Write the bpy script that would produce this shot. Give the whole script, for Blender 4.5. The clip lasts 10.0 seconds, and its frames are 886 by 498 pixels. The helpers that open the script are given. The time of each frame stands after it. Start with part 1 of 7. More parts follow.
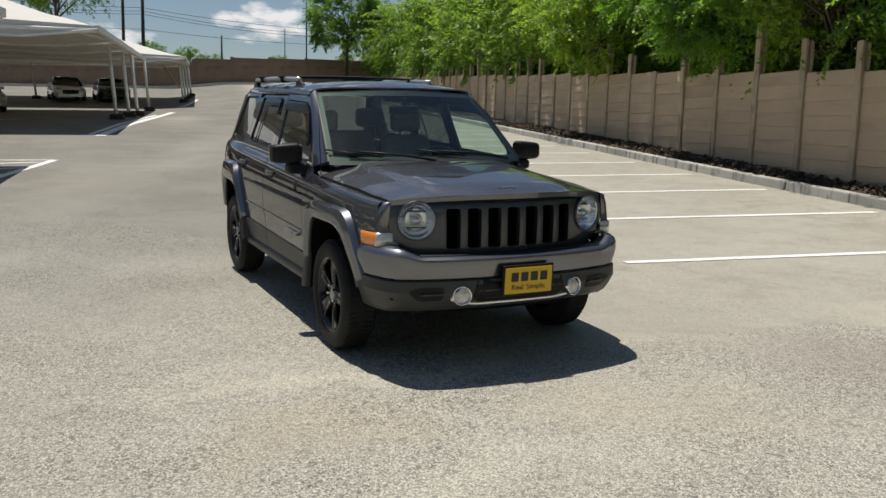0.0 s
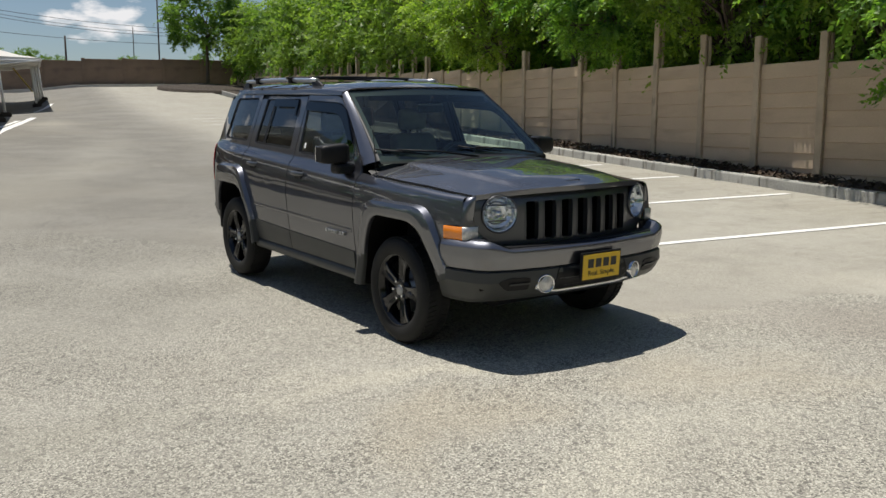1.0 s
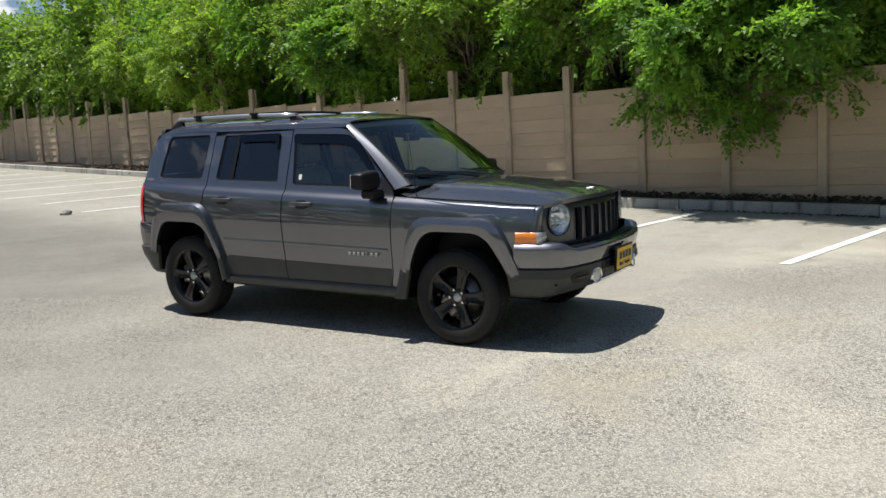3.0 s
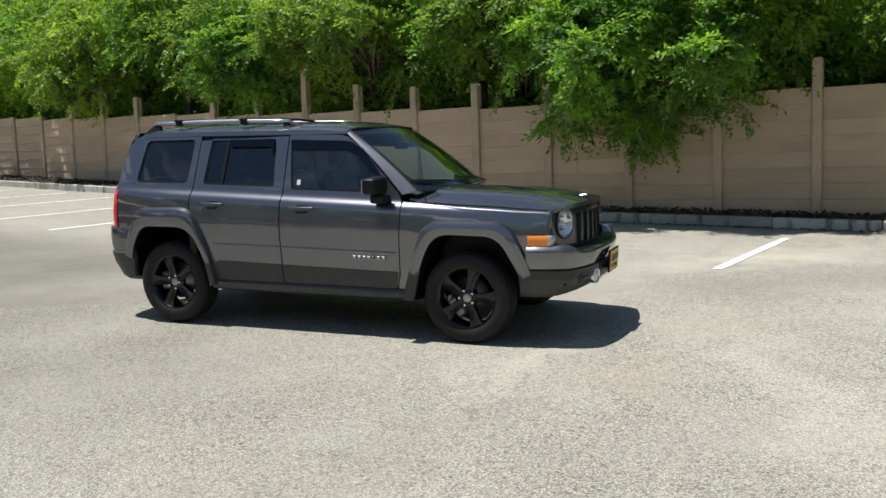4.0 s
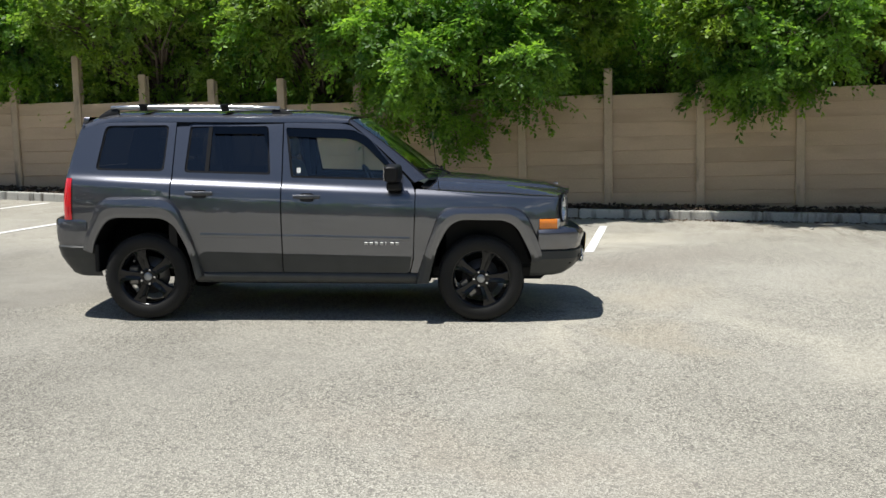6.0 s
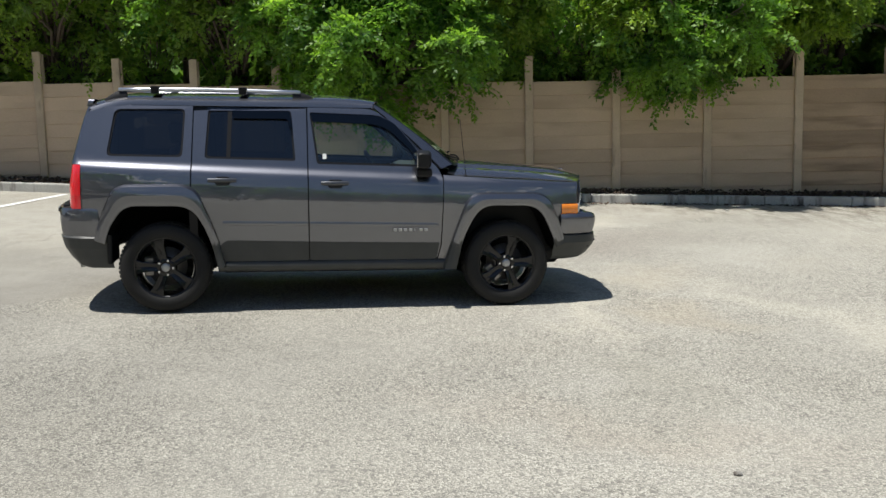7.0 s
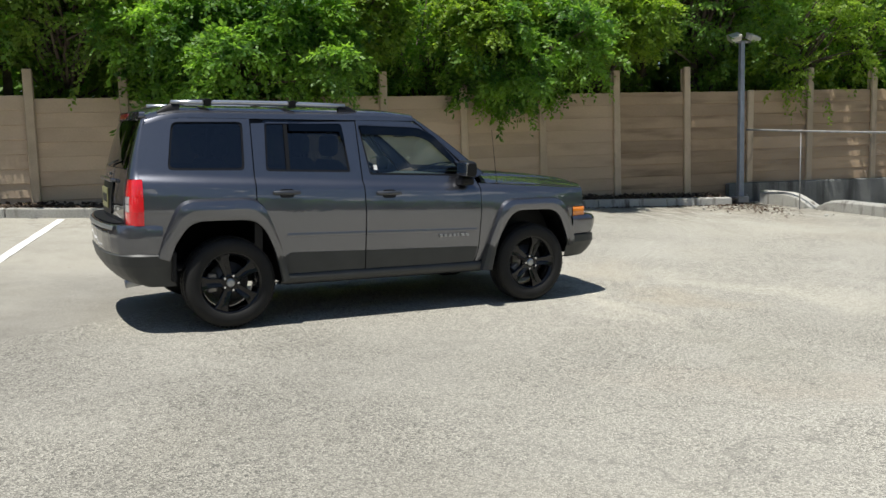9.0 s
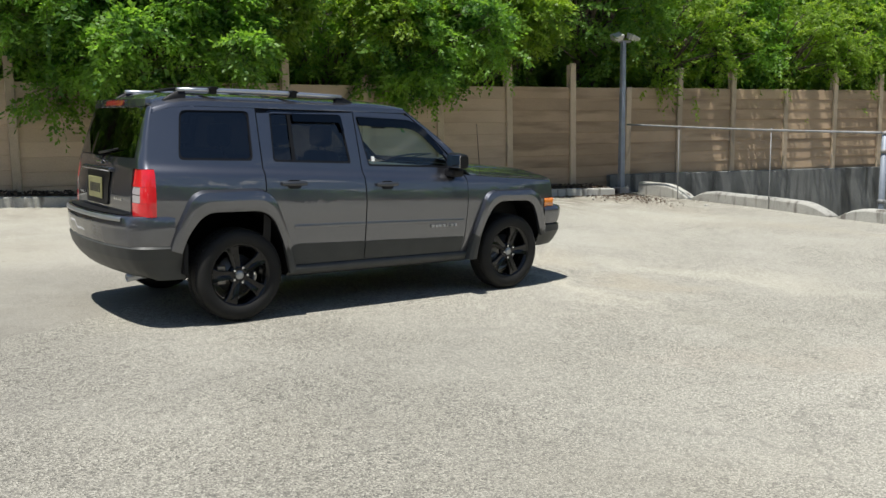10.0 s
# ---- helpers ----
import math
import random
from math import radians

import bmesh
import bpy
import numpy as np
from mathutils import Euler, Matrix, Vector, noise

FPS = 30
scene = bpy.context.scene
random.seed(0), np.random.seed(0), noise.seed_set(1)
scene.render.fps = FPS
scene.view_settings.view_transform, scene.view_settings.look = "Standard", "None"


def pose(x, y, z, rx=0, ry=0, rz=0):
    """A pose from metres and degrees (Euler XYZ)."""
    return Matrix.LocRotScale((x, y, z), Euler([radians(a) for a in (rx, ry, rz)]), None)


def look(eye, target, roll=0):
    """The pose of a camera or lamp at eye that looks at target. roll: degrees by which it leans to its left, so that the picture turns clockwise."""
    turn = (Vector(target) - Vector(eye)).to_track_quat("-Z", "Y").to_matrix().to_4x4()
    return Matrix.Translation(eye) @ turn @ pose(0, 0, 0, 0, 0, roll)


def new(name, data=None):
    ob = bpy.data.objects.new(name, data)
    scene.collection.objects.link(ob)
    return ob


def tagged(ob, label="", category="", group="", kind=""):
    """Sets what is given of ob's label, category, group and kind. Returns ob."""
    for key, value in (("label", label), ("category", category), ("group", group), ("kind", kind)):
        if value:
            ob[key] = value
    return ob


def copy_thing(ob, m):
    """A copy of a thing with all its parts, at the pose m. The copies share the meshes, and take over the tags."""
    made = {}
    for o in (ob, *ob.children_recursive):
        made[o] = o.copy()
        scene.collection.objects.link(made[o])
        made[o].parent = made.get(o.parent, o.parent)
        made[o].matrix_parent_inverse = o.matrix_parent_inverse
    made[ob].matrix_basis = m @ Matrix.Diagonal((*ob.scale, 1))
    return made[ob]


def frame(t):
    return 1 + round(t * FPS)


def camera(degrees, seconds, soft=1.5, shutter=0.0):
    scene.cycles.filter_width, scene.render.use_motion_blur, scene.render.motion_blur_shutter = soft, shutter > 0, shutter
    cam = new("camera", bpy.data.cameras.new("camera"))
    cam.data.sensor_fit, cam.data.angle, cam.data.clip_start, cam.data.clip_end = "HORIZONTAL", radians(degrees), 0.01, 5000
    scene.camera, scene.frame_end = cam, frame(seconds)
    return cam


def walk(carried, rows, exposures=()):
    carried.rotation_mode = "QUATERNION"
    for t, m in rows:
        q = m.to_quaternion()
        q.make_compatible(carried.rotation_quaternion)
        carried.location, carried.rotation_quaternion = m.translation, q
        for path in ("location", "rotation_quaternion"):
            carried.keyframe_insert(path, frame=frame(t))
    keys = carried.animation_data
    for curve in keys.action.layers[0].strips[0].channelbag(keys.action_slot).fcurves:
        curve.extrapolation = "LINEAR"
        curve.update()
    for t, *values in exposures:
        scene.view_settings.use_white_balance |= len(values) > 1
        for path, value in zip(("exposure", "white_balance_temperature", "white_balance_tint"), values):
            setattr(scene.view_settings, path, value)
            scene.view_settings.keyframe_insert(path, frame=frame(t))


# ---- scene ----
cam = camera(53.3, 10.0)
PATH = [
    (0, (0.177, 0.135, 1.403), (0.696, 2.046, 1.127), 1.3),
    (0.5, (-0.462, 0.199, 1.388), (0.255, 2.045, 1.108), 0.1),
    (1, (-1.1, 0.385, 1.389), (-0.279, 2.187, 1.111), -0.1),
    (1.5, (-1.758, 0.549, 1.38), (-0.762, 2.261, 1.102), -0.5),
    (2, (-2.406, 0.795, 1.389), (-1.305, 2.447, 1.142), -1.2),
    (2.5, (-3.045, 1.016, 1.37), (-1.743, 2.52, 1.164), -2.0),
    (2.7, (-3.312, 1.2, 1.364), (-1.931, 2.632, 1.155), -2.6),
    (3.8, (-4.385, 2.006, 1.371), (-2.75, 3.14, 1.17), -2.2),
    (4, (-4.575, 2.194, 1.349), (-2.896, 3.264, 1.155), -2.1),
    (4.5, (-5.029, 2.638, 1.353), (-3.25, 3.527, 1.137), -1.6),
    (5, (-5.366, 3.193, 1.361), (-3.531, 3.962, 1.157), -1.3),
    (5.5, (-5.672, 3.757, 1.364), (-3.774, 4.356, 1.164), -1.5),
    (5.7, (-5.766, 4.012, 1.338), (-3.843, 4.523, 1.134), -1.6),
    (6.8, (-6.038, 5.542, 1.36), (-4.059, 5.679, 1.11), -1.0),
    (7, (-6.087, 5.815, 1.389), (-4.104, 5.871, 1.131), -1.2),
    (7.5, (-6.257, 6.467, 1.428), (-4.278, 6.349, 1.162), -1.4),
    (8, (-6.275, 7.11, 1.419), (-4.304, 6.891, 1.153), -1.6),
    (8.5, (-6.328, 7.755, 1.43), (-4.382, 7.372, 1.179), -1.7),
    (9, (-6.219, 8.408, 1.433), (-4.315, 7.848, 1.19), -1.7),
    (9.5, (-6.083, 9.031, 1.465), (-4.245, 8.285, 1.209), -1.3),
    (10, (-5.894, 9.684, 1.494), (-4.132, 8.779, 1.218), -0.7),
]
walk(cam, [(t, look(eye, target, roll)) for t, eye, target, roll in PATH], exposures=((0, -0.22, 6620, 10), (1.5, -0.1, 6480, 10), (2.5, 0.02, 6400, 10), (5.5, 0.06, 6350, 10), (8, 0.06, 6350, 10), (10, 0.11, 6380, 9)))


# ---- light ----
SUN_FROM = Vector((-0.1455, 0.2375, 1.0)).normalized()
sun_data = bpy.data.lights.new("sun", "SUN")
sun_data.energy, sun_data.angle, sun_data.color = 5.4, radians(0.55), (1.0, 0.96, 0.885)
sun = new("sun", sun_data)
sun.matrix_world = look((0, 0, 60), Vector((0, 0, 60)) - SUN_FROM)

world = bpy.data.worlds.new("sky")
scene.world = world
world.use_nodes = True


def sky_nodes():
    nt = world.node_tree
    nt.nodes.clear()
    sky = nt.nodes.new("ShaderNodeTexSky")
    sky.sky_type, sky.sun_disc = "NISHITA", False
    sky.sun_elevation = math.asin(SUN_FROM.z)
    sky.sun_rotation = math.atan2(SUN_FROM.x, SUN_FROM.y)
    sky.altitude, sky.air_density, sky.dust_density, sky.ozone_density = 200, 1.0, 0.6, 2.6
    coord = nt.nodes.new("ShaderNodeTexCoord")
    stretch = nt.nodes.new("ShaderNodeMapping")
    stretch.inputs["Scale"].default_value = (1.0, 1.0, 2.6)
    stretch.inputs["Location"].default_value = (3.1, 1.7, 0.4)
    n = nt.nodes.new("ShaderNodeTexNoise")
    n.inputs["Scale"].default_value, n.inputs["Detail"].default_value, n.inputs["Roughness"].default_value = 9.0, 10, 0.5
    ramp = nt.nodes.new("ShaderNodeValToRGB")
    ramp.color_ramp.elements[0].position, ramp.color_ramp.elements[1].position = 0.56, 0.62
    mix = nt.nodes.new("ShaderNodeMixRGB")
    mix.inputs["Color2"].default_value = (11.8, 11.8, 12.0, 1)
    bg = nt.nodes.new("ShaderNodeBackground")
    bg.inputs["Strength"].default_value = 0.080
    out = nt.nodes.new("ShaderNodeOutputWorld")
    link = nt.links.new
    link(coord.outputs["Generated"], stretch.inputs["Vector"])
    link(stretch.outputs["Vector"], n.inputs["Vector"])
    link(n.outputs["Fac"], ramp.inputs["Fac"])
    sep = nt.nodes.new("ShaderNodeSeparateXYZ")
    link(coord.outputs["Generated"], sep.inputs[0])
    low = nt.nodes.new("ShaderNodeMapRange")
    low.inputs["From Min"].default_value, low.inputs["From Max"].default_value = 0.32, 0.5
    low.inputs["To Min"].default_value, low.inputs["To Max"].default_value = 1.0, 0.0
    link(sep.outputs["Z"], low.inputs["Value"])
    thin = nt.nodes.new("ShaderNodeMixRGB")
    thin.blend_type, thin.inputs["Fac"].default_value = "MULTIPLY", 1.0
    link(ramp.outputs["Color"], thin.inputs["Color1"])
    link(low.outputs["Result"], thin.inputs["Color2"])
    link(thin.outputs["Color"], mix.inputs["Fac"])
    link(sky.outputs["Color"], mix.inputs["Color1"])
    link(mix.outputs["Color"], bg.inputs["Color"])
    link(bg.outputs["Background"], out.inputs["Surface"])


sky_nodes()
scene.view_settings.exposure = 0.0


# ---- materials ----
def shader(name, base, rough=0.6, metal=0.0, spread=0.25, scale=3.0, fine=60.0, bump=0.1, dist=0.004, coat=0.0, island=0.0, stain=None, spec=0.5):
    """A painted, stony or metal surface: base colour varied at a broad and a fine scale, with fine relief."""
    m = bpy.data.materials.new(name)
    m.use_nodes = True
    nt = m.node_tree
    b = nt.nodes["Principled BSDF"]
    b.inputs["Metallic"].default_value, b.inputs["Roughness"].default_value = metal, rough
    b.inputs["Coat Weight"].default_value, b.inputs["Coat Roughness"].default_value = coat, 0.03
    b.inputs["Specular IOR Level"].default_value = spec
    link = nt.links.new
    co = nt.nodes.new("ShaderNodeTexCoord")
    where = co.outputs["Object"]
    if island:
        own = nt.nodes.new("ShaderNodeObjectInfo")
        shift = nt.nodes.new("ShaderNodeVectorMath")
        shift.operation = "MULTIPLY_ADD"
        shift.inputs[1].default_value, shift.inputs[2].default_value = (1, 1, 1), (0, 0, 0)
        far_off = nt.nodes.new("ShaderNodeCombineXYZ")
        for axis, k in zip("XYZ", (37.0, 53.0, 71.0)):
            q = nt.nodes.new("ShaderNodeMath")
            q.operation, q.inputs[1].default_value = "MULTIPLY", k
            link(own.outputs["Random"], q.inputs[0])
            link(q.outputs[0], far_off.inputs[axis])
        link(where, shift.inputs[0])
        link(far_off.outputs[0], shift.inputs[2])
        where = shift.outputs[0]
    fac = None
    for s, detail, share in ((scale, 6, 0.6), (fine, 3, 0.4)):
        n = nt.nodes.new("ShaderNodeTexNoise")
        n.inputs["Scale"].default_value, n.inputs["Detail"].default_value = s, detail
        link(where, n.inputs["Vector"])
        k = nt.nodes.new("ShaderNodeMath")
        k.operation = "MULTIPLY_ADD"
        k.inputs[1].default_value = share
        link(n.outputs["Fac"], k.inputs[0])
        if fac is None:
            k.inputs[2].default_value = 0.0
        else:
            link(fac, k.inputs[2])
        fac = k.outputs[0]
        last = n
    if island:
        g = nt.nodes.new("ShaderNodeObjectInfo")
        k = nt.nodes.new("ShaderNodeMath")
        k.operation = "MULTIPLY_ADD"
        k.inputs[1].default_value, k.inputs[2].default_value = island, -island / 2
        link(g.outputs["Random"], k.inputs[0])
        a = nt.nodes.new("ShaderNodeMath")
        link(fac, a.inputs[0])
        link(k.outputs[0], a.inputs[1])
        fac = a.outputs[0]
    ramp = nt.nodes.new("ShaderNodeValToRGB")
    lo = [c * (1 - spread) for c in base]
    hi = [min(1, c * (1 + spread)) for c in base]
    ramp.color_ramp.elements[0].position, ramp.color_ramp.elements[1].position = 0.3, 0.7
    ramp.color_ramp.elements[0].color, ramp.color_ramp.elements[1].color = (*lo, 1), (*hi, 1)
    link(fac, ramp.inputs["Fac"])
    colour = ramp.outputs["Color"]
    if stain:
        n = nt.nodes.new("ShaderNodeTexNoise")
        n.inputs["Scale"].default_value, n.inputs["Detail"].default_value = stain[1], 8
        mp = nt.nodes.new("ShaderNodeMapping")
        mp.inputs["Scale"].default_value = stain[2]
        link(where, mp.inputs["Vector"])
        link(mp.outputs["Vector"], n.inputs["Vector"])
        r = nt.nodes.new("ShaderNodeValToRGB")
        r.color_ramp.elements[0].position, r.color_ramp.elements[1].position = stain[3], stain[3] + 0.16
        link(n.outputs["Fac"], r.inputs["Fac"])
        mx = nt.nodes.new("ShaderNodeMixRGB")
        mx.inputs["Color2"].default_value = (*stain[0], 1)
        link(r.outputs["Color"], mx.inputs["Fac"])
        link(colour, mx.inputs["Color1"])
        colour = mx.outputs["Color"]
    link(colour, b.inputs["Base Color"])
    if bump:
        bn = nt.nodes.new("ShaderNodeBump")
        bn.inputs["Strength"].default_value, bn.inputs["Distance"].default_value = bump, dist
        link(last.outputs["Fac"], bn.inputs["Height"])
        link(bn.outputs["Normal"], b.inputs["Normal"])
    return m


def asphalt():
    """Pale weathered asphalt: coarse stone chips in the aisle, a smoother paler coat in the stalls, tan and grey blotches."""
    m = bpy.data.materials.new("pale_asphalt")
    m.use_nodes = True
    nt = m.node_tree
    b = nt.nodes["Principled BSDF"]
    b.inputs["Roughness"].default_value = 0.9
    b.inputs["Specular IOR Level"].default_value = 0.25
    link = nt.links.new
    co = nt.nodes.new("ShaderNodeTexCoord")

    def node(kind, **ins):
        n = nt.nodes.new(kind)
        for key, v in ins.items():
            n.inputs[key].default_value = v
        return n

    def noise_at(scale, detail, rough=0.55):
        n = node("ShaderNodeTexNoise", Scale=scale, Detail=detail, Roughness=rough)
        link(co.outputs["Object"], n.inputs["Vector"])
        return n.outputs["Fac"]

    def ramp(fac, *stops):
        r = nt.nodes.new("ShaderNodeValToRGB")
        els = r.color_ramp.elements
        while len(els) < len(stops):
            els.new(0.5)
        for e, (p, c) in zip(els, stops):
            e.position, e.color = p, (*c, 1)
        link(fac, r.inputs["Fac"])
        return r.outputs["Color"]

    def mix(fac, a, c, kind="MIX"):
        x = nt.nodes.new("ShaderNodeMixRGB")
        x.blend_type = kind
        for sock, v in ((x.inputs["Fac"], fac), (x.inputs["Color1"], a), (x.inputs["Color2"], c)):
            if isinstance(v, (int, float)):
                sock.default_value = v
            elif isinstance(v, tuple):
                sock.default_value = (*v, 1)
            else:
                link(v, sock)
        return x.outputs["Color"]

    def calc(op, a, c):
        k = nt.nodes.new("ShaderNodeMath")
        k.operation = op
        for sock, v in zip(k.inputs, (a, c)):
            if isinstance(v, (int, float)):
                sock.default_value = v
            else:
                link(v, sock)
        return k.outputs[0]

    sep = nt.nodes.new("ShaderNodeSeparateXYZ")
    link(co.outputs["Object"], sep.inputs[0])
    px, py = sep.outputs["X"], sep.outputs["Y"]
    warp_x = calc("ADD", calc("MULTIPLY", calc("SUBTRACT", noise_at(0.75, 6, 0.6), 0.5), 2.4), px)
    shifted = node("ShaderNodeMapping", Location=(17.0, 9.0, 0.0))
    link(co.outputs["Object"], shifted.inputs["Vector"])
    wn = node("ShaderNodeTexNoise", Scale=0.75, Detail=6.0, Roughness=0.6)
    link(shifted.outputs["Vector"], wn.inputs["Vector"])
    warp_y = calc("ADD", calc("MULTIPLY", calc("SUBTRACT", wn.outputs["Fac"], 0.5), 2.4), py)

    def spot(cx, cy, rx, ry, turn=0.0, soft=0.85):
        """1 in the middle of a ragged oval patch, 0 outside it."""
        dx, dy = calc("SUBTRACT", warp_x, cx), calc("SUBTRACT", warp_y, cy)
        c, s = math.cos(radians(turn)), math.sin(radians(turn))
        u = calc("MULTIPLY", calc("ADD", calc("MULTIPLY", dx, c), calc("MULTIPLY", dy, s)), 1 / rx)
        v = calc("MULTIPLY", calc("SUBTRACT", calc("MULTIPLY", dy, c), calc("MULTIPLY", dx, s)), 1 / ry)
        r = calc("SQRT", calc("ADD", calc("MULTIPLY", u, u), calc("MULTIPLY", v, v)), 0.0)
        return ramp(r, (1 - soft, (1, 1, 1)), (1.0, (0, 0, 0)))

    chips = node("ShaderNodeTexVoronoi", Scale=140.0)
    link(co.outputs["Object"], chips.inputs["Vector"])
    chip = ramp(chips.outputs["Color"], (0.14, (0.082, 0.077, 0.067)), (0.30, (0.222, 0.210, 0.178)), (0.58, (0.345, 0.328, 0.275)), (0.86, (0.600, 0.574, 0.492)))
    grit = node("ShaderNodeTexVoronoi", Scale=52.0)
    link(co.outputs["Object"], grit.inputs["Vector"])
    pit = ramp(grit.outputs["Color"], (0.15, (0.72, 0.72, 0.72)), (0.20, (0, 0, 0)))
    smooth = ramp(noise_at(140, 3), (0.28, (0.235, 0.220, 0.186)), (0.72, (0.52, 0.490, 0.415)))
    # the coarse coat ends on a slanting ragged line before the stalls
    ragged = calc("MULTIPLY", noise_at(0.9, 6, 0.62), 0.7)
    edge = calc("ADD", calc("ADD", px, calc("MULTIPLY", py, 0.92)), ragged)
    stall = ramp(calc("MULTIPLY", calc("SUBTRACT", edge, 9.68), 12.0), (0.0, (0, 0, 0)), (1.0, (1, 1, 1)))
    strip = calc("MULTIPLY", ramp(calc("MULTIPLY", calc("SUBTRACT", calc("ADD", py, calc("MULTIPLY", ragged, 0.5)), 5.45), 10.0), (0.0, (0, 0, 0)), (1.0, (1, 1, 1))), ramp(calc("SUBTRACT", px, 2.3), (0.0, (0, 0, 0)), (0.5, (1, 1, 1))))
    stall = calc("MAXIMUM", stall, strip)
    wear = ramp(calc("ADD", calc("MULTIPLY", calc("SUBTRACT", px, 3.2), 0.8), noise_at(0.7, 5)), (0.2, (0, 0, 0)), (1.3, (1, 1, 1)))
    smooth = mix(wear, mix(1.0, smooth, (0.76, 0.76, 0.77), "MULTIPLY"), smooth)
    smooth = mix(0.3, smooth, chip)
    base = mix(stall, chip, smooth)
    base = mix(mix(1.0, pit, mix(stall, (1.0, 1.0, 1.0), (0.25, 0.25, 0.25)), "MULTIPLY"), base, (0.10, 0.094, 0.083))
    # broad worn, tan and dusty blotches
    base = mix(ramp(noise_at(0.55, 7, 0.6), (0.42, (0, 0, 0)), (0.62, (0.38, 0.38, 0.38))), base, (0.45, 0.432, 0.375))
    base = mix(ramp(noise_at(0.33, 4), (0.52, (0, 0, 0)), (0.68, (0.30, 0.30, 0.30))), base, (0.37, 0.338, 0.268))
    base = mix(ramp(noise_at(1.4, 8, 0.65), (0.54, (0, 0, 0)), (0.74, (0.32, 0.32, 0.32))), base, (0.235, 0.224, 0.198))
    base = mix(ramp(noise_at(6.0, 7, 0.7), (0.52, (0, 0, 0)), (0.75, (0.16, 0.16, 0.16))), base, (0.24, 0.226, 0.196))
    # the smooth coat is scuffed, silted and dotted with scraps
    scuff = ramp(noise_at(2.6, 9, 0.68), (0.50, (0, 0, 0)), (0.66, (0.42, 0.42, 0.42)))
    base = mix(mix(1.0, scuff, stall, "MULTIPLY"), base, (0.255, 0.236, 0.198))
    scrap = ramp(noise_at(9.0, 4, 0.5), (0.70, (0, 0, 0)), (0.74, (0.7, 0.7, 0.7)))
    base = mix(mix(1.0, scrap, stall, "MULTIPLY"), base, (0.17, 0.152, 0.125))
    # patches with a shape of their own: grey gravel, tan swirls, pale dust
    for cx, cy, rx, ry, turn, amount, tone in (
        (4.3, 4.3, 2.7, 1.0, -38, 0.7, (0.300, 0.278, 0.256)), (-2.0, 7.8, 3.2, 2.8, 20, 0.5, (0.270, 0.265, 0.242)), (-1.4, 3.4, 2.6, 1.7, -25, 0.4, (0.285, 0.278, 0.252)), (-0.7, 6.4, 1.9, 1.6, 30, 0.4, (0.275, 0.268, 0.245)), (-1.0, 4.9, 1.3, 0.5, -20, 0.40, (0.265, 0.258, 0.222)),
        (0.7, 4.15, 0.9, 0.42, 12, 0.40, (0.385, 0.347, 0.282)), (2.5, 4.0, 0.9, 0.45, -15, 0.40, (0.40, 0.362, 0.297)), (-1.9, 5.0, 1.5, 0.35, 80, 0.30, (0.37, 0.332, 0.288)),
        (1.4, 5.1, 2.2, 0.30, 8, 0.62, (0.53, 0.512, 0.452)), (1.1, 3.3, 1.6, 0.42, 18, 0.42, (0.52, 0.506, 0.452)), (2.6, 2.6, 2.8, 1.3, -35, 0.18, (0.47, 0.462, 0.425)), (0.1, 2.6, 1.2, 0.8, 0, 0.4, (0.50, 0.482, 0.425)),
        (6.1, 4.6, 2.0, 0.6, -45, 0.6, (0.54, 0.522, 0.464)), (5.6, 0.2, 3.2, 1.6, -20, 0.26, (0.50, 0.488, 0.445)), (6.6, -1.6, 2.6, 0.7, -8, 0.32, (0.385, 0.352, 0.298)), (3.2, -1.8, 2.4, 0.5, 10, 0.30, (0.40, 0.367, 0.305)),
        (2.6, 10.6, 2.6, 0.9, 10, 0.40, (0.50, 0.485, 0.43)), (-1.4, 15.0, 1.2, 5.0, -8, 0.45, (0.52, 0.505, 0.45)), (0.2, 22.0, 1.0, 9.0, -6, 0.40, (0.50, 0.488, 0.44)), (-0.6, 36.0, 1.3, 5.0, -4, 0.5, (0.56, 0.54, 0.48)),
    ):
        base = mix(calc("MULTIPLY", spot(cx, cy, rx, ry, turn), amount), base, mix(0.45, mix(1.0, base, tuple(c / 0.37 for c in tone), "MULTIPLY"), tone))
    # the far aisle is older and greyer
    old = ramp(calc("ADD", calc("MULTIPLY", calc("SUBTRACT", py, 6.5), 0.2), calc("MULTIPLY", calc("SUBTRACT", noise_at(0.5, 5), 0.5), 1.2)), (0.0, (0, 0, 0)), (1.0, (1, 1, 1)))
    west = ramp(calc("MULTIPLY", calc("SUBTRACT", 4.5, px), 0.4), (0.0, (0, 0, 0)), (1.0, (1, 1, 1)))
    base = mix(mix(1.0, old, west, "MULTIPLY"), base, mix(1.0, base, (0.68, 0.68, 0.69), "MULTIPLY"))
    # fine dark cracks and the seams of old patches
    bent = nt.nodes.new("ShaderNodeVectorMath")
    bent.operation = "ADD"
    wob = node("ShaderNodeTexNoise", Scale=1.3, Detail=5.0)
    link(co.outputs["Object"], wob.inputs["Vector"])
    link(co.outputs["Object"], bent.inputs[0])
    link(wob.outputs["Color"], bent.inputs[1])
    crack = node("ShaderNodeTexVoronoi", Scale=0.34)
    crack.feature = "DISTANCE_TO_EDGE"
    link(bent.outputs[0], crack.inputs["Vector"])
    line = ramp(crack.outputs["Distance"], (0.001, (0.35, 0.35, 0.35)), (0.006, (0, 0, 0)))
    some = ramp(noise_at(0.4, 3), (0.45, (0, 0, 0)), (0.55, (1, 1, 1)))
    base = mix(mix(1.0, line, some, "MULTIPLY"), base, (0.14, 0.134, 0.118))
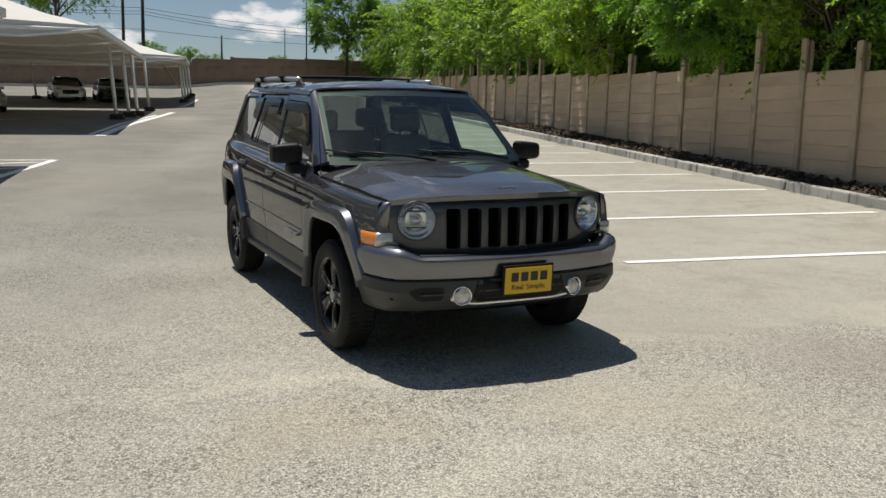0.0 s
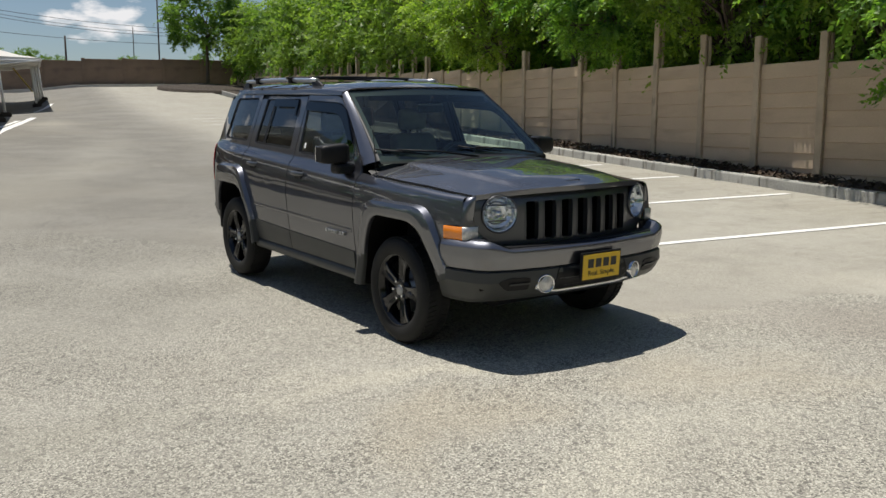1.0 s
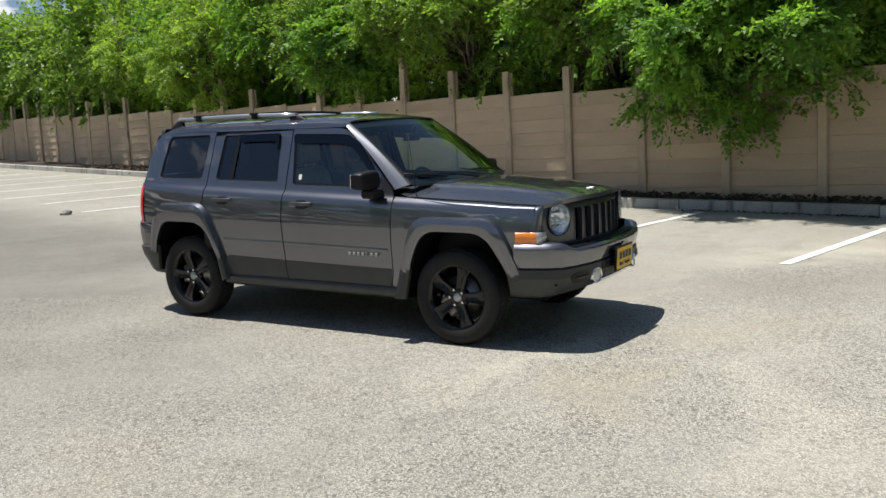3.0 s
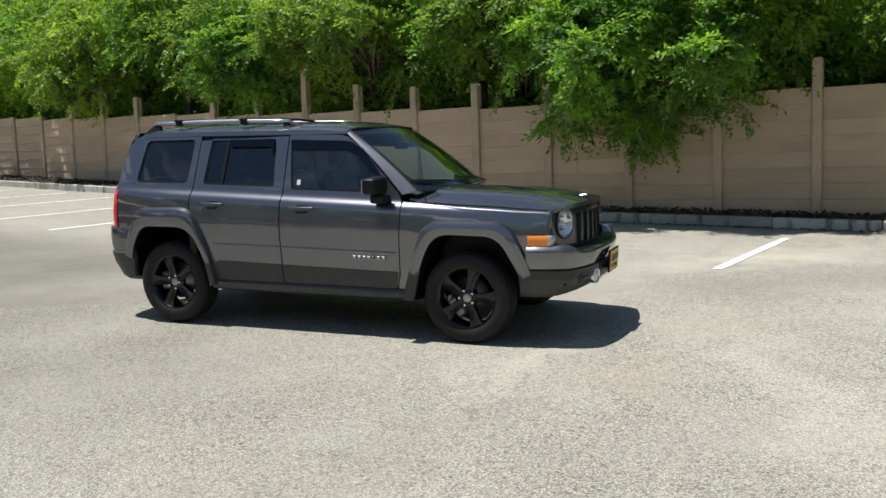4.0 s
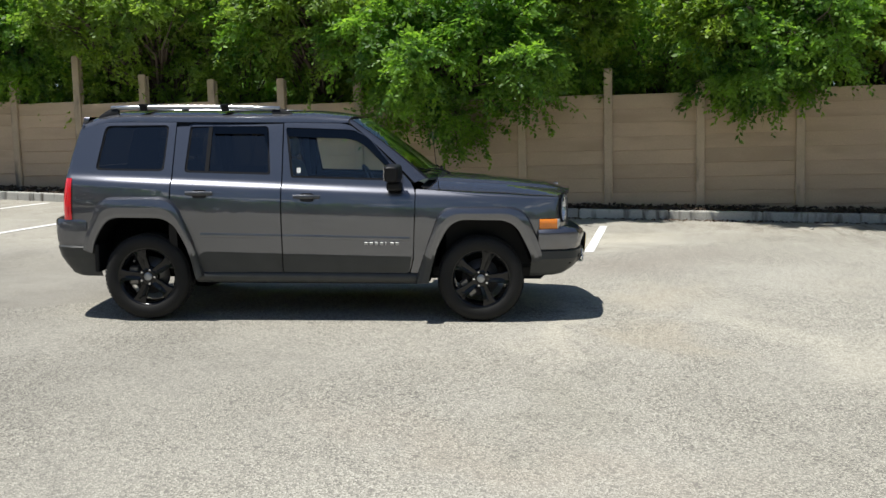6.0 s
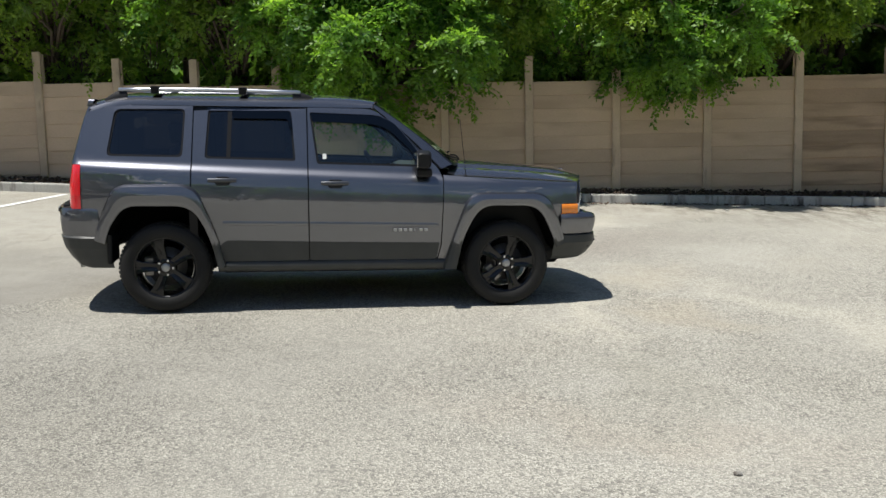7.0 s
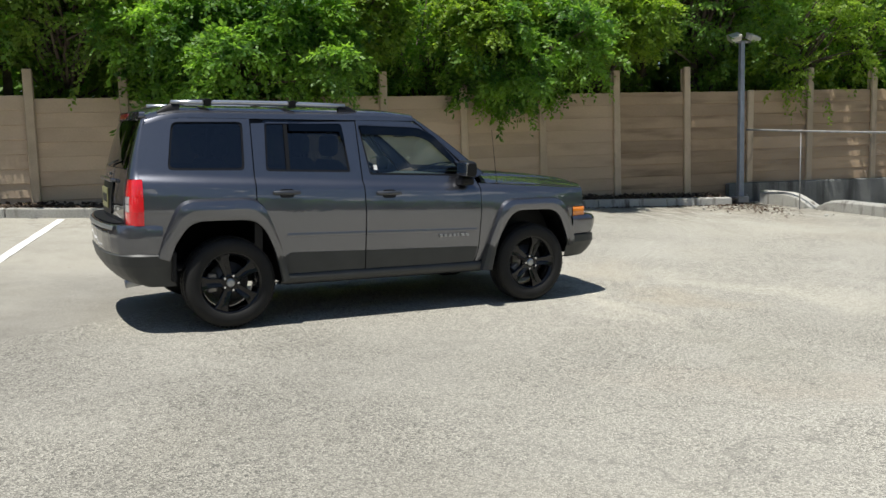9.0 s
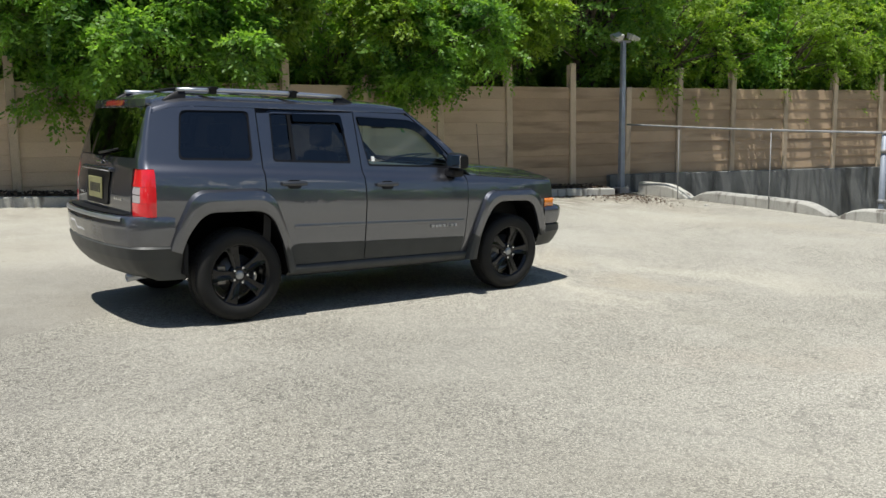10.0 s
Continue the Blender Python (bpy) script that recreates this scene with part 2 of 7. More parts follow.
    # dark silt washed along the foot of the kerb
    wash = nt.nodes.new("ShaderNodeMapping")
    wash.inputs["Scale"].default_value = (0.9, 3.2, 1.0)
    link(co.outputs["Object"], wash.inputs["Vector"])
    silt = node("ShaderNodeTexNoise", Scale=1.5, Detail=8.0, Roughness=0.65)
    link(wash.outputs["Vector"], silt.inputs["Vector"])
    near_kerb = ramp(calc("MULTIPLY", calc("SUBTRACT", px, 5.5), 0.3), (0.0, (0, 0, 0)), (1.0, (0.75, 0.75, 0.75)))
    low_end = ramp(calc("MULTIPLY", calc("SUBTRACT", 4.0, py), 0.3), (0.0, (0.25, 0.25, 0.25)), (1.0, (1, 1, 1)))
    base = mix(mix(1.0, ramp(silt.outputs["Fac"], (0.46, (0, 0, 0)), (0.62, (1, 1, 1))), mix(1.0, near_kerb, low_end, "MULTIPLY"), "MULTIPLY"), base, (0.15, 0.125, 0.095))
    link(base, b.inputs["Base Color"])
    bn = node("ShaderNodeBump", Strength=0.5, Distance=0.006)
    link(chips.outputs["Distance"], bn.inputs["Height"])
    link(bn.outputs["Normal"], b.inputs["Normal"])
    return m


def leaf_mat(name, dark, light):
    """Thin leaf: tone varied from leaf to leaf and from bough to bough, light passing through it, a soft sheen."""
    m = bpy.data.materials.new(name)
    m.use_nodes = True
    nt = m.node_tree
    nt.nodes.clear()
    link = nt.links.new
    g = nt.nodes.new("ShaderNodeNewGeometry")
    co = nt.nodes.new("ShaderNodeTexCoord")
    n = nt.nodes.new("ShaderNodeTexNoise")
    n.inputs["Scale"].default_value, n.inputs["Detail"].default_value = 1.7, 3
    link(co.outputs["Object"], n.inputs["Vector"])
    k0 = nt.nodes.new("ShaderNodeMath")
    k0.operation, k0.inputs[1].default_value, k0.inputs[2].default_value = "MULTIPLY_ADD", 0.35, -0.55
    link(g.outputs["Random Per Island"], k0.inputs[0])
    k1 = nt.nodes.new("ShaderNodeMath")
    k1.operation, k1.inputs[1].default_value = "MULTIPLY_ADD", 1.8
    link(n.outputs["Fac"], k1.inputs[0])
    link(k0.outputs[0], k1.inputs[2])
    r = nt.nodes.new("ShaderNodeValToRGB")
    r.color_ramp.elements[0].color, r.color_ramp.elements[1].color = (*dark, 1), (*light, 1)
    link(k1.outputs[0], r.inputs["Fac"])
    d = nt.nodes.new("ShaderNodeBsdfPrincipled")
    d.inputs["Roughness"].default_value = 0.48
    d.inputs["Specular IOR Level"].default_value = 0.4
    link(r.outputs["Color"], d.inputs["Base Color"])
    t = nt.nodes.new("ShaderNodeBsdfTranslucent")
    k = nt.nodes.new("ShaderNodeMixRGB")
    k.blend_type, k.inputs["Fac"].default_value, k.inputs["Color2"].default_value = "MULTIPLY", 1.0, (1.95, 2.0, 0.85, 1)
    link(r.outputs["Color"], k.inputs["Color1"])
    link(k.outputs["Color"], t.inputs["Color"])
    mx = nt.nodes.new("ShaderNodeMixShader")
    mx.inputs["Fac"].default_value = 0.5
    link(d.outputs[0], mx.inputs[1])
    link(t.outputs[0], mx.inputs[2])
    o = nt.nodes.new("ShaderNodeOutputMaterial")
    link(mx.outputs[0], o.inputs["Surface"])
    return m


M_ASPHALT = asphalt()
M_LINE = shader("worn_white_road_paint", (0.78, 0.77, 0.74), 0.8, spread=0.12, scale=8, fine=120, bump=0.3, stain=((0.46, 0.44, 0.39), 14, (1, 1, 1), 0.6))
M_KERB = shader("weathered_kerb_concrete", (0.39, 0.38, 0.345), 0.9, spread=0.28, scale=1.4, fine=40, bump=0.5, dist=0.01, island=0.25, stain=((0.10, 0.085, 0.07), 3.2, (1.8, 1.8, 0.35), 0.55))
M_WALLC = shader("stained_retaining_concrete", (0.16, 0.165, 0.16), 0.9, spread=0.35, scale=1.6, fine=30, bump=0.4, dist=0.01, stain=((0.06, 0.062, 0.06), 1.6, (2.5, 2.5, 0.35), 0.5))
M_BOARD = shader("tan_precast_board", (0.53, 0.403, 0.28), 0.85, spread=0.16, scale=1.2, fine=70, bump=0.35, dist=0.004, island=0.16, stain=((0.45, 0.338, 0.232), 1.6, (1, 0.6, 2.0), 0.52))
M_BOARD_DARK = shader("dark_brown_board", (0.40, 0.288, 0.185), 0.88, spread=0.2, scale=1.4, fine=60, bump=0.45, dist=0.005, island=0.3, stain=((0.27, 0.19, 0.12), 1.8, (1, 0.5, 2.4), 0.5))
M_POST = shader("tan_concrete_post", (0.50, 0.395, 0.28), 0.85, spread=0.2, scale=2.5, fine=60, bump=0.4, dist=0.005, island=0.3, stain=((0.21, 0.17, 0.13), 2.5, (2, 2, 0.6), 0.58))
M_SOIL = shader("dark_leaf_litter_soil", (0.05, 0.038, 0.028), 0.95, spread=0.5, scale=5, fine=45, bump=0.8, dist=0.02)
M_BARK = shader("grey_brown_bark", (0.11, 0.085, 0.065), 0.9, spread=0.4, scale=6, fine=50, bump=0.8, dist=0.01)
M_LEAF = leaf_mat("fresh_green_leaf", (0.026, 0.092, 0.024), (0.205, 0.365, 0.054))
M_LEAF_BOUGH = leaf_mat("glossy_green_bough_leaf", (0.026, 0.090, 0.032), (0.235, 0.395, 0.064))
M_LEAF_DEEP = leaf_mat("deep_green_leaf", (0.056, 0.132, 0.038), (0.195, 0.325, 0.068))
M_LEAF_DUSKY = leaf_mat("dusky_green_leaf", (0.042, 0.098, 0.030), (0.160, 0.262, 0.056))
M_LEAF_FAR = leaf_mat("olive_green_leaf", (0.076, 0.148, 0.038), (0.245, 0.350, 0.072))
M_LEAF_PALE = leaf_mat("yellow_green_leaf", (0.060, 0.130, 0.020), (0.300, 0.415, 0.070))


# ---- helpers for building ----
def link_mesh(name, mesh, material, parent=None):
    ob = new(name, mesh)
    for m in material if isinstance(material, (list, tuple)) else [material]:
        mesh.materials.append(m)
    if parent is not None:
        ob.parent = parent
    return ob


def part(name, bm, material, parent=None, label="", smooth=False):
    mesh = bpy.data.meshes.new(name)
    bm.normal_update()
    bm.to_mesh(mesh)
    bm.free()
    if smooth:
        mesh.shade_smooth()
    ob = link_mesh(name, mesh, material, parent)
    if label:
        ob["label"] = label
    return ob


def thing(name, label, category, group="", m=None, kind=""):
    ob = new(name)
    ob.empty_display_size = 0.2
    if m is not None:
        ob.matrix_world = m
    return tagged(ob, label, category, group, kind)


def box(bm, x0, x1, y0, y1, z0, z1, m=None, bevel=0.0, seg=1):
    r = bmesh.ops.create_cube(bm, size=1.0)
    vs = r["verts"]
    bmesh.ops.scale(bm, vec=(x1 - x0, y1 - y0, z1 - z0), verts=vs)
    bmesh.ops.translate(bm, vec=((x0 + x1) / 2, (y0 + y1) / 2, (z0 + z1) / 2), verts=vs)
    if bevel:
        es = list({e for v in vs for e in v.link_edges})
        r = bmesh.ops.bevel(bm, geom=es, offset=bevel, segments=seg, affect="EDGES", profile=0.5)
        vs = list({v for f in r["faces"] for v in f.verts} | {v for v in vs if v.is_valid})
    if m is not None:
        bmesh.ops.transform(bm, matrix=m, verts=vs)
    return vs


def tube(bm, points, radii, sides=8, cap=True):
    """A tapered tube along points."""
    rings = []
    pts = [Vector(p) for p in points]
    if isinstance(radii, (int, float)):
        radii = [radii] * len(pts)
    for i, p in enumerate(pts):
        d = (pts[min(i + 1, len(pts) - 1)] - pts[max(i - 1, 0)]).normalized()
        a = d.orthogonal().normalized() if abs(d.z) > 0.9 else d.cross(Vector((0, 0, 1))).normalized()
        b = d.cross(a)
        rings.append([bm.verts.new(p + radii[i] * (math.cos(k * math.tau / sides) * a + math.sin(k * math.tau / sides) * b)) for k in range(sides)])
    for r0, r1 in zip(rings, rings[1:]):
        for k in range(sides):
            f = bm.faces.new((r0[k], r0[(k + 1) % sides], r1[(k + 1) % sides], r1[k]))
            f.smooth = True
    if cap:
        bm.faces.new(rings[0][::-1])
        bm.faces.new(rings[-1])


def clamp(v, a, b):
    return max(a, min(b, v))


def gz(x, y):
    """Height of the sloping lot."""
    x, y = clamp(x, -60, 10.3), clamp(y, -30, 100)
    left = clamp((2 - x) / 4, 0, 1)
    rise = left * (0.025 * max(0, y - 9) - 0.018 * max(0, y - 30) + 0.048 * max(0, y - 55)) + (1 - left) * (0.02 * max(0, y - 9) + 0.03 * max(0, y - 45))
    return 0.01 + (0.015 if x < 0.94 else 0.022) * (x - 0.94) + 0.03 * (y - 5.51) + rise


def fence_x(y):
    return 10.28 + 0.065 * max(0, y - 12.15)


def kerb_x(y):
    return 9.36 + 0.03 * max(0, y - 14)


def fence_base(y):
    return 0.36 + max(0, y - 2.0) * 0.030 + 0.012 * max(0, y - 9)


def fence_top(y):
    return 2.30 + 0.047 * max(0, y - 9)


# ---- ground ----
KERB_END = -3.55


def build_ground():
    xs = [-400, -200, -100, -60] + [round(-40 + 2 * i, 3) for i in range(15)] + [round(-10.5 + 0.75 * i, 3) for i in range(27)] + [10.2, 10.35, 12, 16, 30, 60, 100, 200, 400]
    ys = [-400, -200, -100, -60, -30, -20, -14, -8, -3.8, -3.7] + [round(-3 + 0.75 * i, 3) for i in range(64)] + [46, 48, 50, 55, 60, 66, 72, 80, 90, 105, 120, 200, 400, 900]
    xs, ys = sorted(set(xs)), sorted(set(ys))
    bm = bmesh.new()
    grid = []
    for y in ys:
        row = []
        for x in xs:
            z = gz(x, y)
            if x >= 10.35:
                z = fence_base(clamp(y, -30, 90)) - 0.04
            elif y <= -3.8 and x > -20:
                z -= 1.15
            row.append(bm.verts.new((x, y, z)))
        grid.append(row)
    for r0, r1 in zip(grid, grid[1:]):
        for k in range(len(xs) - 1):
            bm.faces.new((r0[k], r0[k + 1], r1[k + 1], r1[k])).smooth = False
    return tagged(part("ground", bm, M_ASPHALT), "pale weathered asphalt of a sloping car park", "ground", kind="structure")


build_ground()


# ---- stall lines ----
STALLS = [4.80, 7.72, 10.38, 12.9, 15.22, 17.55, 19.95, 22.1, 24.35, 26.6, 28.9, 31.2, 33.5, 35.8, 38.1]


def painted_line(a, b, width=0.1):
    """A thin coat of paint that follows the ground from a to b."""
    bm = bmesh.new()
    a, b = Vector(a), Vector(b)
    d = (b - a).normalized()
    s = Vector((-d.y, d.x)) * width / 2
    n = max(2, int((b - a).length / 0.35))
    rows = []
    rnd = random.Random(int(a.x * 31 + a.y * 17))
    for i in range(n + 1):
        p = a.lerp(b, i / n)
        w0, w1 = (1 + rnd.uniform(-0.12, 0.08) for _ in "ab")
        rows.append([bm.verts.new((q.x, q.y, gz(q.x, q.y) + 0.006)) for q in (p + s * w0, p - s * w1)])
    for r0, r1 in zip(rows, rows[1:]):
        bm.faces.new((r0[0], r0[1], r1[1], r1[0]))
    bmesh.ops.recalc_face_normals(bm, faces=bm.faces)
    for f in bm.faces:
        if f.normal.z < 0:
            f.normal_flip()
    return tagged(part("stall_line", bm, M_LINE), "worn white painted stall line on asphalt", "road marking", "stall lines", "structure")


for i, y in enumerate(STALLS):
    painted_line((5.12 if i == 0 else 4.05 + 0.02 * y * (i > 5), y + 0.02), (8.15 if i == 0 else 9.1, y - 0.1), 0.12)


# ---- kerb and bed ----
def build_kerb():
    kerb = thing("kerb", "weathered stained concrete kerb along the planting bed", "kerb", kind="structure")
    y = -2.35
    rnd = random.Random(4)
    while y < 74:
        length = 1.5 if y < 40 else 6.0
        bm = bmesh.new()
        y1 = y + length - 0.012
        x0, x1 = kerb_x(y) + rnd.uniform(-0.01, 0.01), kerb_x(y1)
        vs = box(bm, 0, 0.17, 0, 1, -0.15, 0.155, bevel=0.022, seg=2)
        for v in vs:
            t = v.co.y
            yy = y + (y1 - y) * t
            xx = x0 + (x1 - x0) * t + v.co.x + (0.025 if v.co.z < 0 else 0) * (-1 if v.co.x < 0.08 else 1) * 0.6
            v.co = Vector((xx, yy, gz(xx, yy) + v.co.z))
        part("kerb_stone", bm, M_KERB, kerb)
        y += length
    return kerb


build_kerb()


def build_bed():
    """Dark mulch between kerb and fence, with leaf litter lying on it."""
    bm = bmesh.new()
    rows = []
    y = -2.6
    while y < 76:
        x0, x1 = kerb_x(y) + 0.15, fence_x(y) + 0.06
        row = []
        for i in range(7):
            x = x0 + (x1 - x0) * i / 6
            z = gz(x0, y) + 0.11 + 0.05 * (i / 6) + 0.04 * noise.noise((x * 3, y * 3, 0))
            row.append(bm.verts.new((x, y, z)))
        rows.append(row)
        y += 0.3
    for r0, r1 in zip(rows, rows[1:]):
        for k in range(6):
            bm.faces.new((r0[k], r0[k + 1], r1[k + 1], r1[k])).smooth = True
    tagged(part("planting_bed", bm, M_SOIL), "dark mulch bed strewn with dead leaves", "ground", kind="structure")
    rnd = random.Random(9)
    bm = bmesh.new()
    for _ in range(5200):
        y = rnd.uniform(-2.4, 30)
        t = rnd.random()
        x0 = kerb_x(y) + 0.14
        x = x0 + (fence_x(y) - x0) * t
        z = gz(x0, y) + 0.12 + 0.05 * t + 0.015 + rnd.uniform(0, 0.025)
        m = pose(x, y, z, rnd.uniform(-50, 50), rnd.uniform(-50, 50), rnd.uniform(0, 360))
        l, w = rnd.uniform(0.03, 0.08), rnd.uniform(0.015, 0.035)
        bm.faces.new([bm.verts.new(m @ Vector(c)) for c in ((-l, 0, 0), (0, -w, 0.008), (l, 0, 0), (0, w, 0.008))])
    tagged(part("leaf_litter", bm, M_LITTER), "dry brown fallen leaves on the bed", "leaf litter", kind="stuff")
    bm = bmesh.new()
    for _ in range(1000):
        x, y = 8.9 + rnd.gauss(0, 0.75), -2.25 + rnd.gauss(0, 0.42)
        if rnd.random() < 0.55:
            y = rnd.uniform(-2.3, 8)
            x = kerb_x(y) - abs(rnd.gauss(0, 0.10)) - 0.03
        m = pose(x, y, gz(x, y) + 0.006 + rnd.uniform(0, 0.012), rnd.uniform(-30, 30), rnd.uniform(-30, 30), rnd.uniform(0, 360))
        l, w = rnd.uniform(0.02, 0.055), rnd.uniform(0.01, 0.025)
        bm.faces.new([bm.verts.new(m @ Vector(c)) for c in ((-l, 0, 0), (0, -w, 0.006), (l, 0, 0), (0, w, 0.006))])
    tagged(part("kerb_litter", bm, M_LITTER), "dry brown leaves blown along the kerb", "leaf litter", kind="stuff")


M_LITTER = shader("dry_brown_leaves", (0.088, 0.060, 0.040), 0.9, spread=0.6, scale=9, fine=60, bump=0.0)
build_bed()


# ---- fence of concrete posts and boards ----
POSTS = [-13.8, -12.0, -10.2, -8.4, -6.6, -4.88, -3.36, -1.85, -0.22, 1.42, 3.07, 4.66, 6.19, 7.73, 9.26, 10.79, 12.2]
while POSTS[-1] < 76:
    POSTS.append(POSTS[-1] + 1.524)
LOW_POSTS = (3, 6, 9, 12, 13, 21, 25, 26)


def lapped(verts):
    """Thickens a board towards its foot, so that it laps over the one below."""
    for v in verts:
        if v.co.x < 0:
            v.co.x = -0.018 - 0.020 * clamp(1 - v.co.z / 0.252, 0, 1) + (v.co.x + 0.02)


def build_fence():
    fence = thing("panel_fence", "tan concrete fence of slotted posts and stacked horizontal boards", "fence", kind="structure")
    rnd = random.Random(12)
    boards_near = bpy.data.meshes.new("board")
    bm = bmesh.new()
    lapped(box(bm, -0.02, 0.02, 0, 1, 0, 0.252, bevel=0.006))
    bm.to_mesh(boards_near)
    bm.free()
    boards_near.materials.append(M_BOARD)
    # the same board in a darker, redder brown for bays below y = -1
    boards_dark = boards_near.copy()
    boards_dark.materials.clear()
    boards_dark.materials.append(M_BOARD_DARK)
    far_boards = bmesh.new()
    for i, y in enumerate(POSTS):
        x, zb = fence_x(y), fence_base(y) - 0.25
        tall = 0.46 + rnd.uniform(-0.05, 0.08)
        if i in LOW_POSTS:
            tall = 0.02
        elif i == 10:
            tall = 0.2
        if 18 <= i and i % 5 == 3:
            tall = 0.9
        top = fence_top(y) + tall
        bm = bmesh.new()
        for sx, w in ((-0.055, 0.075), (0.055, 0.075)):
            box(bm, sx - 0.03, sx + 0.03, -w, w, zb, top - (0.03 if sx > 0 else 0), bevel=0.012)
        box(bm, -0.05, 0.05, -0.022, 0.022, zb, top - 0.02)
        ob = part("post", bm, M_POST, fence)
        ob.matrix_basis = pose(x, y, 0, rnd.uniform(-0.5, 0.5), rnd.uniform(-0.4, 0.4), rnd.uniform(-2, 2))
        if i + 1 == len(POSTS):
            continue
        y1 = POSTS[i + 1]
        x1 = fence_x(y1)
        zt = round(fence_top(y) / 0.06) * 0.06
        if y < 9:
            zt = 2.30 + rnd.uniform(-0.01, 0.01)
        turn = math.degrees(math.atan2(-(x1 - x), y1 - y))
        for k in range(9):
            z0 = zt - 0.247 * (k + 1)
            sag = rnd.uniform(-0.12, 0.12)
            m = pose(x + rnd.uniform(-0.004, 0.004), y + 0.03, z0, sag, 0.4 + rnd.uniform(-0.4, 0.4), turn) @ Matrix.Diagonal((1, y1 - y - 0.06, 1, 1))
            if y < 32:
                ob = new("board", boards_dark if y < -1.0 else boards_near)
                ob.parent = fence
                ob.matrix_basis = m
            else:
                flat = bmesh.new()
                lapped(box(flat, -0.02, 0.02, 0, 1, 0, 0.252))
                flat.transform(m)
                held = bpy.data.meshes.new("held")
                flat.to_mesh(held)
                flat.free()
                far_boards.from_mesh(held)
                bpy.data.meshes.remove(held)
    ob = part("far_boards", far_boards, M_BOARD, fence)
    ob["kind"] = "stuff"


build_fence()


# ---- lower corner: retaining wall, drain kerbs, wire fence, lamp pole ----
def build_corner():
    bm = bmesh.new()
    vs = box(bm, 0, 0.32, 0, 1, -1.6, 0.0, bevel=0.015)
    for v in vs:
        y = -14.0 + v.co.y * 11.2
        v.co = Vector((10.10 + v.co.x, y, v.co.z + 0.36 + 0.012 * (y + 2.8)))
    tagged(part("retaining_wall", bm, M_WALLC), "dark stained concrete retaining wall under the fence", "wall", kind="structure")
    # kerb sections with dropped rounded ends
    for k, (xa, xb) in enumerate(((9.6, 8.25), (8.15, 4.72), (4.55, 0.6))):
        bm = bmesh.new()
        rows = []
        n = 26
        for i in range(n + 1):
            t = i / n
            x = xa + (xb - xa) * t
            end = min(1.0, (t if k else 1.0) * abs(xb - xa) / 0.6, (1 - t) * abs(xb - xa) / 0.7)
            h = 0.02 + (0.20 if k else 0.26) * (1 - (1 - end) ** 2)
            y = KERB_END + 0.05 * math.sin(x * 1.7) + (0.25 if k == 0 else 0) * (1 - t)
            g = gz(x, y)
            rows.append([bm.verts.new((x, y + dy, g + dz)) for dy, dz in ((0.16, -0.2), (0.14, h * 0.8), (0.10, h), (-0.08, h), (-0.13, h * 0.85), (-0.15, -0.6))])
        for r0, r1 in zip(rows, rows[1:]):
            for j in range(5):
                bm.faces.new((r0[j], r0[j + 1], r1[j + 1], r1[j])).smooth = j not in (0, 4)
        bm.faces.new(rows[0])
        bm.faces.new(rows[-1][::-1])
        bmesh.ops.recalc_face_normals(bm, faces=bm.faces)
        tagged(part("drain_kerb", bm, M_KERB), "pale concrete kerb section with a dropped rounded end", "kerb", "drain kerbs", "structure")


build_corner()

M_GALV = shader("galvanised_steel", (0.28, 0.28, 0.28), 0.6, 0.3, spread=0.25, scale=5, fine=60, bump=0.1, dist=0.002, stain=((0.2, 0.15, 0.11), 3, (1, 1, 1), 0.6))
M_POLEBLUE = shader("faded_blue_grey_pole_paint", (0.26, 0.29, 0.34), 0.55, 0.2, spread=0.2, scale=4, fine=50, bump=0.1, dist=0.002)
M_LAMPHEAD = shader("pale_grey_lamp_housing", (0.50, 0.49, 0.44), 0.5, 0.1, spread=0.15)
M_LENS = shader("dusty_lamp_glass", (0.55, 0.52, 0.42), 0.25, spread=0.1, bump=0.0)


def build_lamp_pole():
    x, y = 9.66, -2.75
    g = gz(x, y) + 0.12
    pole = thing("lamp_pole", "blue-grey square steel floodlight pole beside the fence", "lamp pole", m=pose(x, y, g))
    bm = bmesh.new()
    vs = box(bm, -0.06, 0.06, -0.06, 0.06, 0, 3.18, bevel=0.012)
    for v in vs:
        f = 1 - 0.22 * v.co.z / 3.2
        v.co.x *= f
        v.co.y *= f
    part("shaft", bm, M_POLEBLUE, pole)
    bm = bmesh.new()
    box(bm, -0.13, 0.13, -0.13, 0.13, -0.1, 0.03, bevel=0.01)
    base = part("base_plate", bm, M_GALV, pole)
    for sx in (-0.1, 0.1):
        for sy in (-0.1, 0.1):
            bm = bmesh.new()
            bmesh.ops.create_cone(bm, cap_ends=True, segments=6, radius1=0.014, radius2=0.014, depth=0.05)
            ob = part("bolt", bm, M_GALV, base)
            ob.matrix_basis = pose(sx, sy, 0.05)
    bm = bmesh.new()
    box(bm, -0.03, 0.03, -0.2, 0.2, 3.16, 3.21, bevel=0.008)
    part("crossarm", bm, M_GALV, pole)
    for sy, tilt in ((-0.21, 14), (0.20, -16)):
        bm = bmesh.new()
        vs = box(bm, -0.11, 0.11, -0.125, 0.125, 0, 0.11, bevel=0.02, seg=2)
        for v in vs:
            if v.co.z < 0.05:
                v.co.x *= 0.86
                v.co.y *= 0.9
        head = part("lamp_head", bm, M_LAMPHEAD, pole)
        head.matrix_basis = pose(-0.04, sy, 3.22, tilt, -22, 0)
        bm = bmesh.new()
        box(bm, -0.09, 0.09, -0.105, 0.105, -0.012, 0.004)
        part("lamp_glass", bm, M_LENS, head)


build_lamp_pole()


